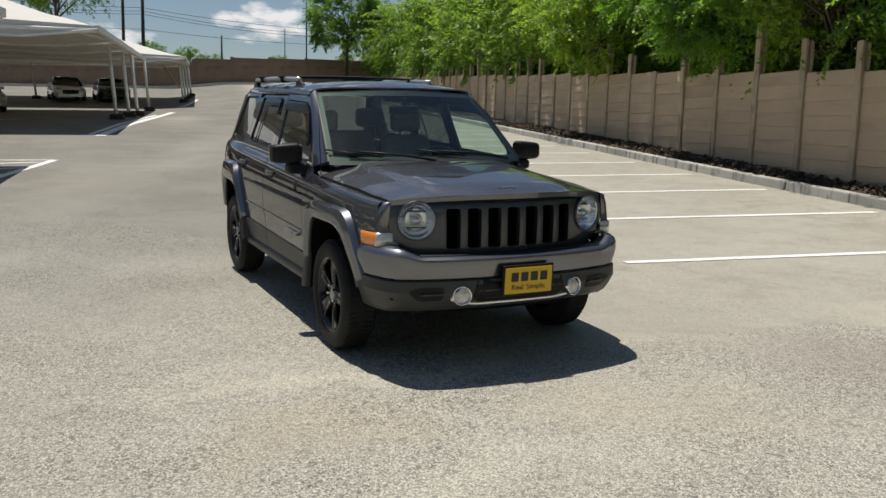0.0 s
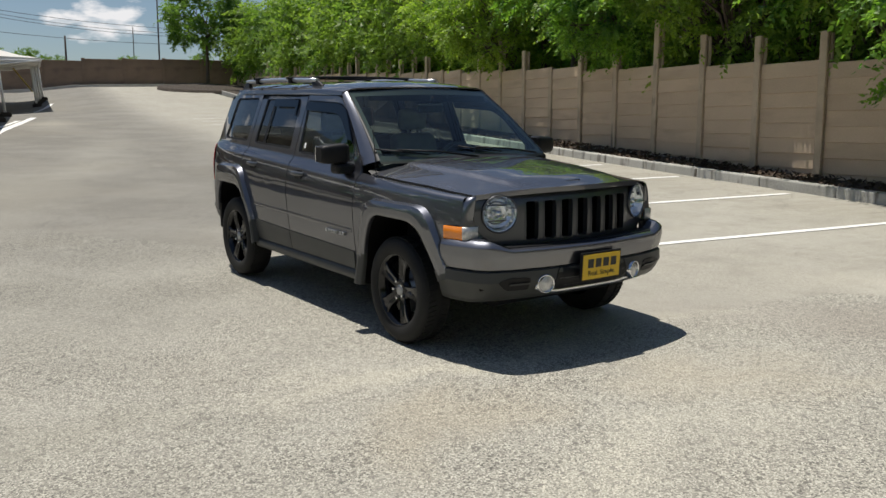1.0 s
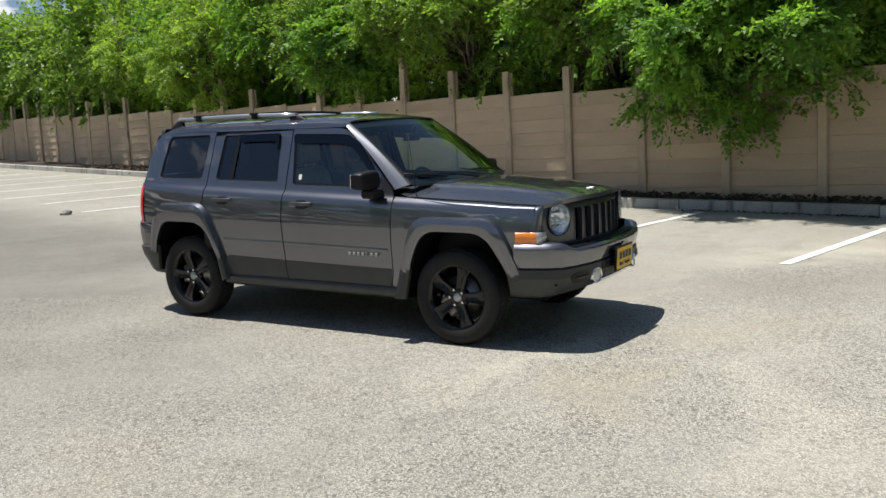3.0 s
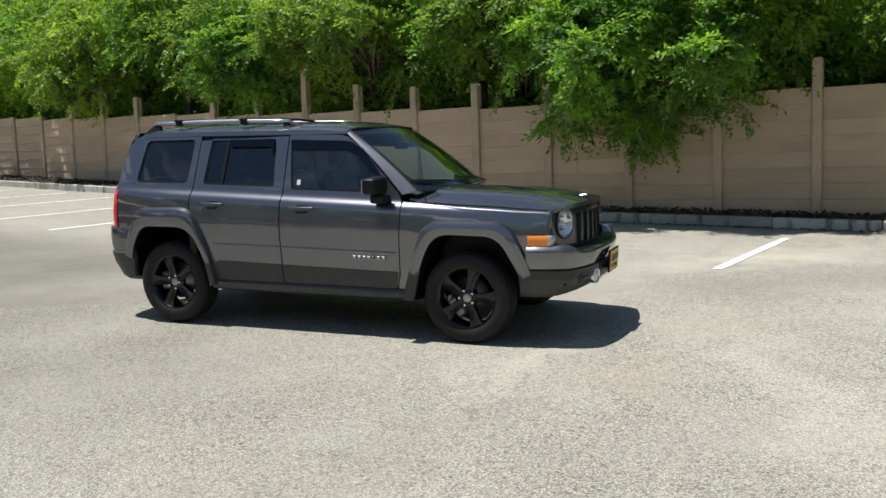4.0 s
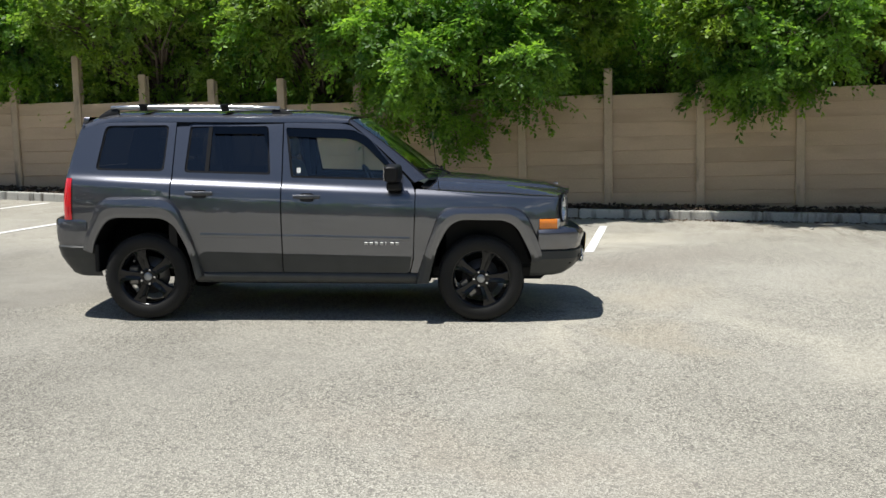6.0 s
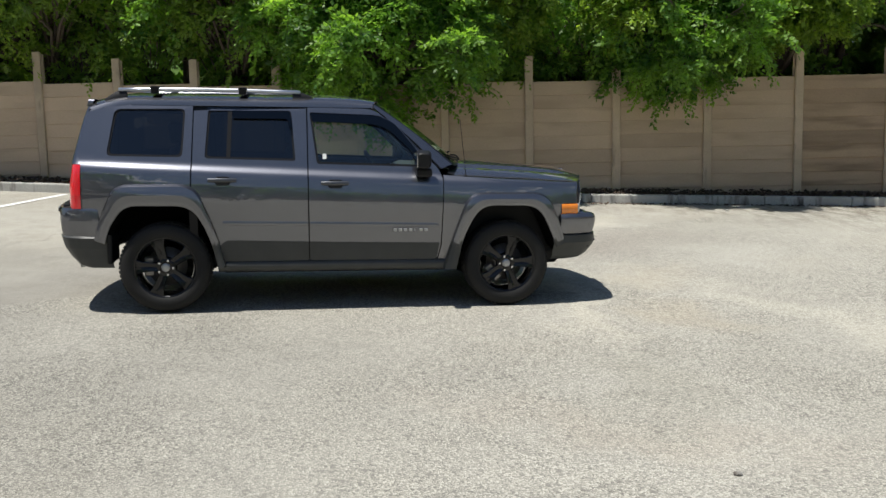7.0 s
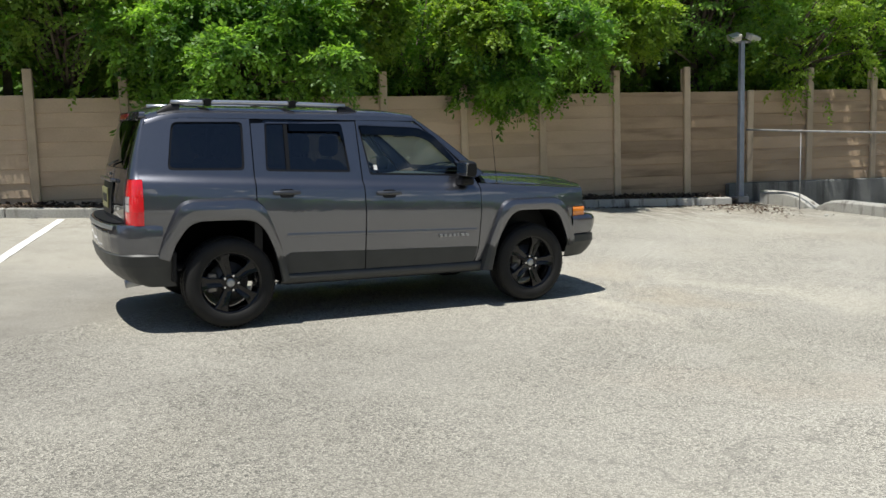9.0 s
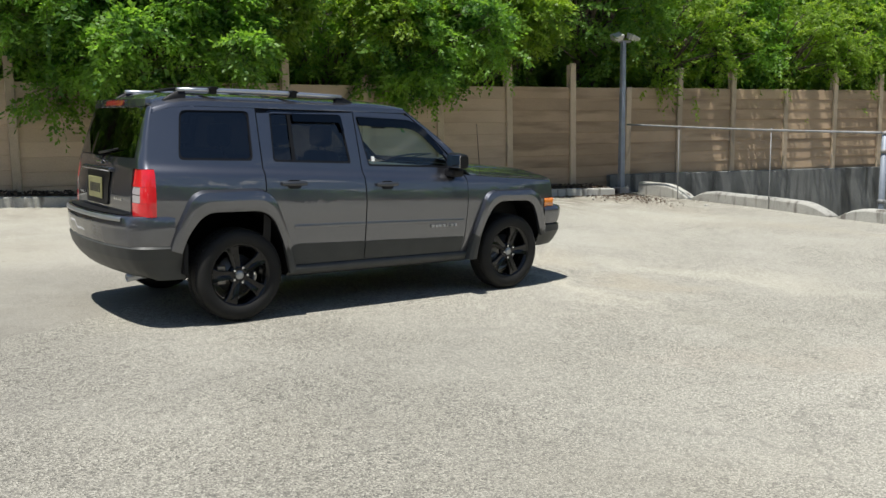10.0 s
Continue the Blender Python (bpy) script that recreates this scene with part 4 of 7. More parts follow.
M_DASH = shader("dark_dashboard_plastic", (0.045, 0.045, 0.045), 0.6, spread=0.15, scale=8, fine=250, bump=0.2, dist=0.001)
M_LINING = shader("pale_headlining", (0.66, 0.64, 0.59), 0.9, spread=0.1, scale=8, fine=200, bump=0.1)
M_YELLOW = shader("yellow_plate_face", (0.72, 0.46, 0.02), 0.45, spread=0.06, scale=5, fine=90, bump=0.0)
M_LABEL = shader("white_paper_label", (0.75, 0.75, 0.72), 0.6, spread=0.05, bump=0.0)
M_INK = shader("black_print", (0.02, 0.02, 0.02), 0.5, spread=0.1, bump=0.0)
M_PLATE = shader("faded_rear_plate", (0.26, 0.25, 0.11), 0.5, spread=0.2, scale=14, fine=90, bump=0.1)

SHOULDER = (0.95, 1.17, 0.011)
PROF_Z = np.arange(0.24, 1.72, 0.004)
_raw = np.interp(PROF_Z, [0.24, 0.30, 0.36, 0.42, 0.55, 0.72, 0.83, 0.87, 0.95, 1.01, 1.036, 1.050, 1.078, 1.10, 1.15, 1.53, 1.58, 1.70], [0.75, 0.79, 0.822, 0.839, 0.856, 0.873, 0.880, 0.879, 0.869, 0.857, 0.848, 0.840, 0.812, 0.800, 0.785, 0.662, 0.642, 0.50])
_ker = np.exp(-0.5 * (np.arange(-8, 9) / 1.5) ** 2)
PROF_X = np.convolve(np.pad(_raw, 8, mode="edge"), _ker / _ker.sum(), mode="valid")


def wedge(y, z):
    return 0.037 * (y - 0.25) * clamp((z - 0.4) / 0.65, 0, 1) * clamp((1.55 - z) / 0.4, 0, 1)


def side_x(y, z):
    """Half width of the body at a place along it and a height."""
    x = float(np.interp(z - wedge(y, z), PROF_Z, PROF_X))
    f = max(0.0, -y - 1.0) / 0.9
    r = max(0.0, y - 1.1) / 0.8
    return x * (1 - 0.11 * f ** 2.4 - 0.075 * r ** 2.6)


def rounded(pts, r=0.03, n=4):
    """A polygon with its corners rounded; a third number sets a corner's own radius."""
    out = []
    k = len(pts)
    for i in range(k):
        p = Vector(pts[i][:2])
        rad = pts[i][2] if len(pts[i]) > 2 else r
        a, b = Vector(pts[i - 1][:2]) - p, Vector(pts[(i + 1) % k][:2]) - p
        if rad <= 0:
            out.append((p.x, p.y))
            continue
        t = min(rad, a.length * 0.45, b.length * 0.45)
        p0, p1 = p + a.normalized() * t, p + b.normalized() * t
        for j in range(n + 1):
            u = j / n
            q = p0 * (1 - u) ** 2 + p * 2 * u * (1 - u) + p1 * u * u
            out.append((q.x, q.y))
    return out


def outward(bm, centre=(0, 0.3, 0.8)):
    """Turns all faces away from a centre."""
    bm.normal_update()
    c = Vector(centre)
    if sum(f.normal.dot(f.calc_center_median() - c) * f.calc_area() for f in bm.faces) < 0:
        bmesh.ops.reverse_faces(bm, faces=bm.faces[:])


def panel(name, outline, holes, fn, material, parent, step=0.06, lip=(0, 0, 0), label="", fine=None):
    """A sheet cut to an outline with holes, laid on the surface fn(u, v), its edges turned in by lip (a vector, or a function of the point)."""
    bm = bmesh.new()
    for loop in [outline, *holes]:
        vs = [bm.verts.new((u, v, 0)) for u, v in loop]
        for a, b in zip(vs, vs[1:] + vs[:1]):
            bm.edges.new((a, b))
    bmesh.ops.triangle_fill(bm, use_beauty=True, edges=bm.edges[:], normal=(0, 0, 1))
    us, ws = [q[0] for q in outline], [q[1] for q in outline]
    for axis, lo, hi in ((0, min(us), max(us)), (1, min(ws), max(ws))):
        n = int((hi - lo) / step)
        cuts = [lo + (hi - lo) * i / (n + 1) for i in range(1, n + 1)]
        if fine and axis == 1:
            cuts = [c for c in cuts if not fine[0] < c < fine[1]] + [c for c in np.arange(*fine) if lo < c < hi]
        for c in cuts:
            co, no = [0, 0, 0], [0, 0, 0]
            co[axis], no[axis] = c, 1
            bmesh.ops.bisect_plane(bm, geom=bm.verts[:] + bm.edges[:] + bm.faces[:], dist=1e-5, plane_co=co, plane_no=no)
    for v in bm.verts:
        v.co = fn(v.co.x, v.co.y)
    for f in bm.faces:
        f.smooth = True
    outward(bm)
    edge = [e for e in bm.edges if e.is_boundary]
    if callable(lip) or any(lip):
        for e in edge:
            e.smooth = False
        made = bmesh.ops.extrude_edge_only(bm, edges=edge)["geom"]
        for v in made:
            if isinstance(v, bmesh.types.BMVert):
                v.co += Vector(lip(v.co)) if callable(lip) else Vector(lip)
    return part(name, bm, material, parent, label)


def loft(bm, rows, closed=False, smooth=True):
    made = [[bm.verts.new(p) for p in r] for r in rows]
    for r0, r1 in zip(made, made[1:]):
        n = len(r0)
        for k in range(n if closed else n - 1):
            bm.faces.new((r0[k], r0[(k + 1) % n], r1[(k + 1) % n], r1[k])).smooth = smooth
    return made


def creased(bm, rows, *at):
    """A loft with a hard edge at the rows named."""
    cuts = [0, *at, len(rows) - 1]
    for i, j in zip(cuts, cuts[1:]):
        loft(bm, rows[i:j + 1])


def lathe(bm, profile, sides=40, axis="x"):
    """Turns a profile of (along, radius) round an axis."""
    rows = []
    for k in range(sides + 1):
        a = k * math.tau / sides
        rows.append([(h, r * math.cos(a), r * math.sin(a)) if axis == "x" else (r * math.cos(a), h, r * math.sin(a)) for h, r in profile])
    made = loft(bm, rows)
    bmesh.ops.remove_doubles(bm, verts=[v for r in made for v in r], dist=1e-5)


car = thing("car", "charcoal grey boxy sport utility car with black alloy wheels", "car", m=CAR)


def yf(x):
    return -2.085 + 0.30 * x * x


def hood_z(x, y):
    y = y - 0.30 * x * x * clamp((-y - 1.1) / 0.7, 0, 1)
    zc = float(np.interp(-y, [0.8, 1.0, 1.3, 1.6, 1.86, 1.98, 2.04, 2.10], [1.142, 1.136, 1.121, 1.099, 1.071, 1.056, 1.047, 1.036]))
    xe = 0.785 - 0.075 * clamp((-y - 0.95) / 1.0, 0, 1.1)
    drop = float(np.interp(-y, [0.8, 1.3, 1.86, 2.1], [0.088, 0.084, 0.058, 0.036]))
    u = clamp((0.52 + 0.10 * (y + 1.5) - abs(x)) / 0.06, 0, 1)
    bulge = 0.015 * u * u * (3 - 2 * u) * clamp((y + 2.06) / 0.16, 0, 1)
    return zc - drop * min(1.1, abs(x) / xe) ** 3.2 + bulge - 0.010


def screen_point(s, t):
    """The windscreen: s across from -1 to 1, t up from 0 to 1."""
    y = (-0.90 - 0.13 * (1 - s * s)) * (1 - t) + (-0.27 - 0.09 * (1 - s * s)) * t
    x = s * (0.715 * (1 - t) + 0.60 * t)
    z = 1.128 + 0.462 * t + 0.018 * math.sin(math.pi * t) + 0.015 * (1 - s * s) * t
    return Vector((x, y, z))


ROOF_U = [0, 0.3, 0.5, 0.7, 0.82, 0.9, 0.96, 1.0]
ROOF_X = [0, 0.20, 0.335, 0.465, 0.530, 0.575, 0.612, 0.640]
ROOF_Z = [1.668, 1.665, 1.658, 1.646, 1.636, 1.625, 1.611, 1.597]


def tail_drop(y):
    """How far the roof's edge has come down towards the tailgate."""
    return 0.052 * clamp((y - 1.56) / 0.30, 0, 1.1) ** 2


def roof_point(u, y):
    a = abs(u)
    x, z = float(np.interp(a, ROOF_U, ROOF_X)), float(np.interp(a, ROOF_U, ROOF_Z))
    f = clamp((0.10 - y) / 0.46, 0, 1.2)
    r = clamp((y - 1.35) / 0.5, 0, 1.2)
    z -= (0.050 * f * f + 0.022 * r * r) * (1 - 0.6 * a ** 3) + tail_drop(y) * (0.6 + 0.4 * a)
    return Vector((math.copysign(x, u) * side_x(y, 1.557) / side_x(0, 1.557), y, z))


def gate_y(x, z):
    """The rear face: upright below the belt, leaning forward above it."""
    y = 2.062 - 0.03 * clamp((z - 0.95) / 0.2, 0, 1)
    if z > 1.15:
        y -= 0.285 * (z - 1.15) + 0.15 * max(0, z - 1.4) ** 1.5
    return y - 0.046 * (abs(x) / 0.7) ** 2.2


ARCH_IN_R = rounded([(1.745, 0.53, 0), (1.715, 0.64, 0.08), (1.60, 0.815, 0.18), (1.10, 0.815, 0.18), (0.975, 0.55, 0.1), (0.925, 0.33, 0)], n=6)
ARCH_OUT_R = rounded([(1.835, 0.56, 0), (1.81, 0.66, 0.08), (1.675, 0.975, 0.10), (1.085, 0.985, 0.13), (0.935, 0.62, 0.10), (0.870, 0.36, 0)], n=6)
ARCH_IN_F = rounded([(-0.905, 0.31, 0), (-0.965, 0.58, 0.1), (-1.085, 0.815, 0.16), (-1.565, 0.808, 0.18), (-1.69, 0.57, 0.08), (-1.728, 0.47, 0)], n=6)
ARCH_OUT_F = rounded([(-0.800, 0.31, 0), (-0.875, 0.57, 0.1), (-0.995, 0.915, 0.11), (-1.65, 0.915, 0.13), (-1.775, 0.64, 0.10), (-1.820, 0.50, 0)], n=6)


def resample(pts, n):
    p = np.array(pts)
    d = np.r_[0, np.cumsum(np.hypot(*np.diff(p, axis=0).T))]
    t = np.linspace(0, d[-1], n)
    return np.c_[np.interp(t, d, p[:, 0]), np.interp(t, d, p[:, 1])]


def between(inner, outer, f, n=30):
    return [tuple(q) for q in resample(inner, n) * (1 - f) + resample(outer, n) * f]


def thing_part(name, parent, label=""):
    """A part that only gathers its own pieces."""
    ob = new(name)
    ob.empty_display_size = 0.1
    ob.parent = parent
    if label:
        ob["label"] = label
    return ob


def build_side(s):
    """One flank of the body: s is -1 or 1."""
    far = s > 0

    def on(y, z):
        return Vector((s * side_x(y, z), y, z))

    def at(depth):
        return lambda y, z: Vector((s * (side_x(y, z) - depth), y, z))

    lip = (-s * 0.02, 0, 0)
    mid_r, mid_f = between(ARCH_IN_R, ARCH_OUT_R, 0.45), between(ARCH_IN_F, ARCH_OUT_F, 0.45)
    # front door
    win_f = rounded([(0.232, 1.520, 0.02), (-0.30, 1.505, 0.1), (-0.42, 1.455, 0.1), (-0.665, 1.155, 0.03), (-0.64, 1.108, 0.03), (0.178, 1.128, 0.02)])
    front_edge = [q for q in mid_f if q[0] > -0.9 and q[1] < 0.6]
    door = panel("front_door", rounded([(0.247, 1.557, 0.01), (-0.275, 1.552, 0.08), (-0.765, 1.098, 0.05), (-0.797, 1.02, 0.03), (-0.782, 0.50, 0.05), (-0.755, 0.385, 0.03), (0.236, 0.385, 0.01), (0.243, 1.05, 0)]), [win_f], on, M_PAINT, car, lip=lip, fine=SHOULDER)
    panel("window_glass", rounded([(0.245, 1.532, 0.02), (-0.30, 1.518, 0.1), (-0.43, 1.468, 0.1), (-0.69, 1.15, 0.03), (-0.66, 1.095, 0.03), (0.165, 1.115, 0.02)]), [], at(0.012), M_DOORGLASS, door, step=0.12).visible_shadow = True
    panel("window_seal", win_f, [rounded([(0.215, 1.505, 0.02), (-0.295, 1.490, 0.1), (-0.41, 1.440, 0.1), (-0.632, 1.165, 0.03), (-0.615, 1.125, 0.03), (0.164, 1.143, 0.02)])], at(0.008), M_BLACK, door, step=0.15)
    panel("wind_visor", rounded([(0.225, 1.512, 0.01), (-0.30, 1.50, 0.1), (-0.42, 1.45, 0.1), (-0.60, 1.235, 0.005), (-0.568, 1.215, 0.005), (-0.385, 1.392, 0.08), (-0.28, 1.432, 0.1), (0.212, 1.448, 0.01)]), [], at(-0.016), M_VISOR, door, step=0.1, lip=(-s * 0.015, 0, 0), label="smoked plastic wind deflector")
    # small pale label in the corner of the glass
    if not far:
        panel("window_label", [(0.135, 1.205), (0.105, 1.205), (0.105, 1.165), (0.135, 1.165)], [], at(0.009), M_LABEL, door, step=0.1)
    # rear door
    win_r = rounded([(0.992, 1.535, 0.03), (0.372, 1.530, 0.03), (0.340, 1.150, 0.02), (1.018, 1.166, 0.03)])
    cut = [q for q in mid_r[::-1] if q[0] < 1.11]
    door_r = panel("rear_door", rounded([(0.257, 1.557, 0.01), (0.252, 1.05, 0), (0.246, 0.385, 0.01), (0.90, 0.385, 0.0)]) + [q for q in cut if q[1] > 0.40] + rounded([(1.112, 0.90, 0), (1.108, 1.10, 0), (1.097, 1.557, 0.035)]), [win_r], on, M_PAINT, car, lip=lip, fine=SHOULDER)
    panel("window_glass", rounded([(1.005, 1.548, 0.03), (0.36, 1.543, 0.03), (0.325, 1.138, 0.02), (1.03, 1.154, 0.03)]), [], at(0.012), M_PRIVACY, door_r, step=0.12)
    panel("window_seal", win_r, [rounded([(0.978, 1.520, 0.03), (0.386, 1.515, 0.03), (0.355, 1.166, 0.02), (1.003, 1.181, 0.03)])], at(0.008), M_BLACK, door_r, step=0.15)
    panel("window_divider", [(0.845, 1.535), (0.815, 1.535), (0.828, 1.16), (0.858, 1.16)], [], at(0.003), M_BLACK, door_r, step=0.2)
    panel("wind_visor", rounded([(0.81, 1.528, 0.01), (0.378, 1.524, 0.02), (0.366, 1.40, 0.01), (0.385, 1.40, 0.005), (0.40, 1.468, 0.02), (0.806, 1.468, 0.01)]), [], at(-0.016), M_VISOR, door_r, step=0.1, lip=(-s * 0.015, 0, 0), label="smoked plastic wind deflector")
    # lower cladding on the doors, sill
    for d, pts in ((door, [(-0.772, 0.515, 0.01), (0.240, 0.533, 0.0), (0.236, 0.388, 0.0), (-0.752, 0.388, 0.02)]), (door_r, [(0.247, 0.533, 0.0), (0.86, 0.548, 0.02), (0.918, 0.505, 0.02), (0.892, 0.388, 0.0), (0.246, 0.388, 0.0)])):
        panel("lower_cladding", rounded(pts), [], at(-0.006), M_CLAD, d, step=0.1, lip=(-s * 0.01, 0, 0), label="dark grey lower cladding")
    for d, y0, y1, z0, z1 in ((door, -0.757, 0.238, 0.646, 0.662), (door_r, 0.249, 0.885, 0.662, 0.670)):
        bm = bmesh.new()
        rows = []
        for y in np.linspace(y0, y1, 14):
            z = z0 + (z1 - z0) * (y - y0) / (y1 - y0)
            rows.append([(s * (side_x(y, z + dz) + out), y, z + dz) for dz, out in ((0.030, -0.002), (0.026, 0.001), (0.002, 0.0045), (-0.001, 0.003), (-0.004, -0.002))])
        loft(bm, rows)
        outward(bm)
        part("moulding", bm, M_PAINT, d)
    bm = bmesh.new()
    rows = []
    for y in np.linspace(-0.90, 0.93, 20):
        rows.append([(s * x, y, z) for x, z in ((0.80, 0.392), (0.842, 0.378), (0.850, 0.345), (0.835, 0.315), (0.78, 0.295), (0.60, 0.29))])
    loft(bm, rows)
    part("sill", bm, M_CLAD, car)
    # handles
    for d, (hy, hz) in ((door, (0.045, 0.982)), (door_r, (0.885, 1.004))):
        # flat black patch on the door stands in for the shaded hollow
        cup = panel("handle_cup_shade", rounded([(hy - 0.06, hz + 0.030, 0.03), (hy + 0.055, hz + 0.030, 0.03), (hy + 0.055, hz - 0.036, 0.03), (hy - 0.06, hz - 0.036, 0.03)], n=6), [], at(-0.006), M_BLACK, d, step=0.03, lip=(-s * 0.006, 0, 0))
        bm = bmesh.new()
        rows = []
        for t in np.linspace(0, 1, 11):
            y = hy - 0.105 + 0.21 * t
            bow = 0.030 * math.sin(math.pi * clamp(t, 0.06, 0.94)) ** 0.5
            w = 0.013 + 0.004 * math.sin(math.pi * t)
            x = side_x(y, hz) + bow
            rows.append([(s * (x + 0.006 * math.cos(a) - 0.004 * max(0.0, math.sin(a))), y, hz + 0.004 + w * math.sin(a)) for a in np.linspace(0, math.tau, 9)[:-1]])
        loft(bm, rows, closed=True)
        part("handle", bm, M_GRILLE, d)
    # front fender and rear quarter
    arch_f = [q for q in mid_f]
    fender = panel("front_fender", rounded([(-0.803, 1.046, 0), (-0.95, 1.036, 0), (-1.3, 0.992, 0), (-1.55, 0.974, 0), (-1.892, 0.950, 0.0), (-1.895, 0.822, 0.01), (-1.775, 0.818, 0.01), (-1.768, 0.742, 0.0), (-1.78, 0.64, 0.0)]) + arch_f[::-1] + [(-0.80, 0.32), (-0.763, 0.385), (-0.790, 0.50), (-0.803, 1.0)], [], on, M_PAINT, car, lip=lip, fine=SHOULDER)
    # rounded crown of the fender up to the bonnet's edge
    bm = bmesh.new()
    rows = []
    for y in np.linspace(-0.80, -1.890, 16):
        zt = float(np.interp(-y, [0.80, 0.95, 1.3, 1.55, 1.892], [1.046, 1.036, 0.992, 0.974, 0.950]))
        xe = 0.785 - 0.08 * clamp((-0.89 - y) / 1.046, 0, 1)
        p0 = Vector((s * side_x(y, zt), y, zt))
        p2 = Vector((s * (xe + 0.004), y, hood_z(xe, y) - 0.008))
        p1 = Vector((p0.x - s * 0.001, y, p2.z + 0.003))
        rows.append([p0 * (1 - u) ** 2 + p1 * 2 * u * (1 - u) + p2 * u * u for u in np.linspace(0, 1, 7)] + [p2 + Vector((-s * 0.02, 0, -0.01))])
    loft(bm, rows)
    outward(bm)
    part("fender_crown", bm, M_PAINT, fender)
    bm = bmesh.new()
    loft(bm, [[r[6] + Vector((-s * 0.006, 0, 0.0015)), r[6] + Vector((s * 0.002, 0, 0.004)), r[5].lerp(r[6], 0.35) + Vector((s * 0.003, 0, 0.003))] for r in rows])
    part("bonnet_gap", bm, M_VOID, fender, "dark shut line beside the bonnet")
    win_q = rounded([(1.678, 1.528, 0.05), (1.160, 1.535, 0.04), (1.180, 1.174, 0.035), (1.732, 1.180, 0.04)])
    quarter = panel("rear_quarter", rounded([(1.105, 1.557, 0), (1.118, 1.10, 0), (1.120, 0.90, 0)]) + [q for q in mid_r[::-1] if q[0] > 1.13] + rounded([(1.80, 0.70, 0), (1.80, 0.787, 0.0), (1.914, 0.787, 0.0), (1.914, 1.118, 0.0), (1.932, 1.120, 0.0), (1.920, 1.30, 0), (1.877, 1.495, 0.0), (1.862, 1.506, 0)]) + [(y, 1.557 - tail_drop(y)) for y in (1.83, 1.78, 1.72, 1.66, 1.60)], [win_q], on, M_PAINT, car, lip=lip, fine=SHOULDER)
    panel("window_glass", rounded([(1.690, 1.540, 0.05), (1.147, 1.547, 0.04), (1.168, 1.162, 0.035), (1.745, 1.168, 0.04)]), [], at(0.012), M_PRIVACY, quarter, step=0.12)
    panel("window_seal", win_q, [rounded([(1.666, 1.515, 0.05), (1.174, 1.522, 0.04), (1.194, 1.188, 0.035), (1.716, 1.194, 0.04)])], at(0.008), M_BLACK, quarter, step=0.15)
    # flares
    for nm, inn, outl in (("rear_wheel_flare", ARCH_IN_R, ARCH_OUT_R), ("front_wheel_flare", ARCH_IN_F, ARCH_OUT_F)):
        a, b = resample(inn, 44), resample(outl, 44)
        bm = bmesh.new()
        for strip in (((0.0, 0.006), (0.0, 0.030), (0.035, 0.038), (0.25, 0.042), (0.50, 0.046)), ((0.50, 0.046), (0.56, 0.0452), (0.72, 0.0415), (0.88, 0.036)), ((0.88, 0.036), (0.93, 0.020), (1.0, -0.006))):
            rows = []
            for p, q in zip(a, b):
                row = []
                for f, bulge in strip:
                    y, z = p * (1 - f) + q * f
                    base = min(side_x(y, max(z, 0.50)), 0.88)
                    row.append((s * (base + bulge), y, z))
                rows.append(row)
            loft(bm, rows)
        for f in bm.faces:
            f.material_index = 1 if f.calc_center_median().z < 0.525 else 0
        part(nm, bm, [M_PAINT, M_CLAD], car)
        # wheel housing, coloured near-black to stand for the shade in the arch
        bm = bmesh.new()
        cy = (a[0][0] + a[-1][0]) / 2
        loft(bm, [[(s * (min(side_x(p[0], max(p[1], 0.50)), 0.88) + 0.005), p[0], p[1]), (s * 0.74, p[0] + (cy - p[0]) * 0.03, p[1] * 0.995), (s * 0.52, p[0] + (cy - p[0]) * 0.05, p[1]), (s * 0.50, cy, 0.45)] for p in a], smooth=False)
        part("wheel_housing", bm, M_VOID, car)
    # added black block that stands in for the shade behind the rear wheel
    bm = bmesh.new()
    box(bm, min(s * 0.56, s * 0.845), max(s * 0.56, s * 0.845), 1.700, 1.735, 0.375, 0.60, bevel=0.008)
    part("arch_shade_block", bm, M_BLACK, car)
    # pillar beside the windscreen
    bm = bmesh.new()
    rows, gasket, seal = [], [], []
    for t in np.linspace(0, 1, 13):
        g = screen_point(s * 1.0, t)
        yd, zd = -0.775 + 0.51 * t, 1.088 + 0.468 * t + 0.02 * math.sin(math.pi * t)
        d = Vector((s * side_x(yd, zd), yd, zd))
        m = g.lerp(d, 0.20) + Vector((s * 0.005, -0.005, 0.005))
        g2 = g + Vector((0, 0.004, 0.004))
        seam = m.lerp(d, 0.86) + Vector((s * 0.004, -0.002, 0.002))
        inner = g2.lerp(m, 0.55) + Vector((s * 0.002, -0.003, 0.002))
        seal.append([g2, inner, m])
        rows.append([m, m.lerp(d, 0.35) + Vector((s * 0.003, -0.003, 0.003)), m.lerp(d, 0.6) + Vector((s * 0.004, -0.003, 0.003)), seam])
        gasket.append([seam, d + Vector((-s * 0.004, 0, -0.002)), d - Vector((s * 0.03, 0, 0))])
    loft(bm, rows)
    part("windscreen_pillar", bm, M_PAINT, car)
    bm = bmesh.new()
    loft(bm, gasket)
    part("door_gasket", bm, M_BLACK, car)
    bm = bmesh.new()
    loft(bm, seal)
    part("screen_seal", bm, M_BLACK, car)
    # rear corner post and tail lamp
    bm = bmesh.new()
    rows = []
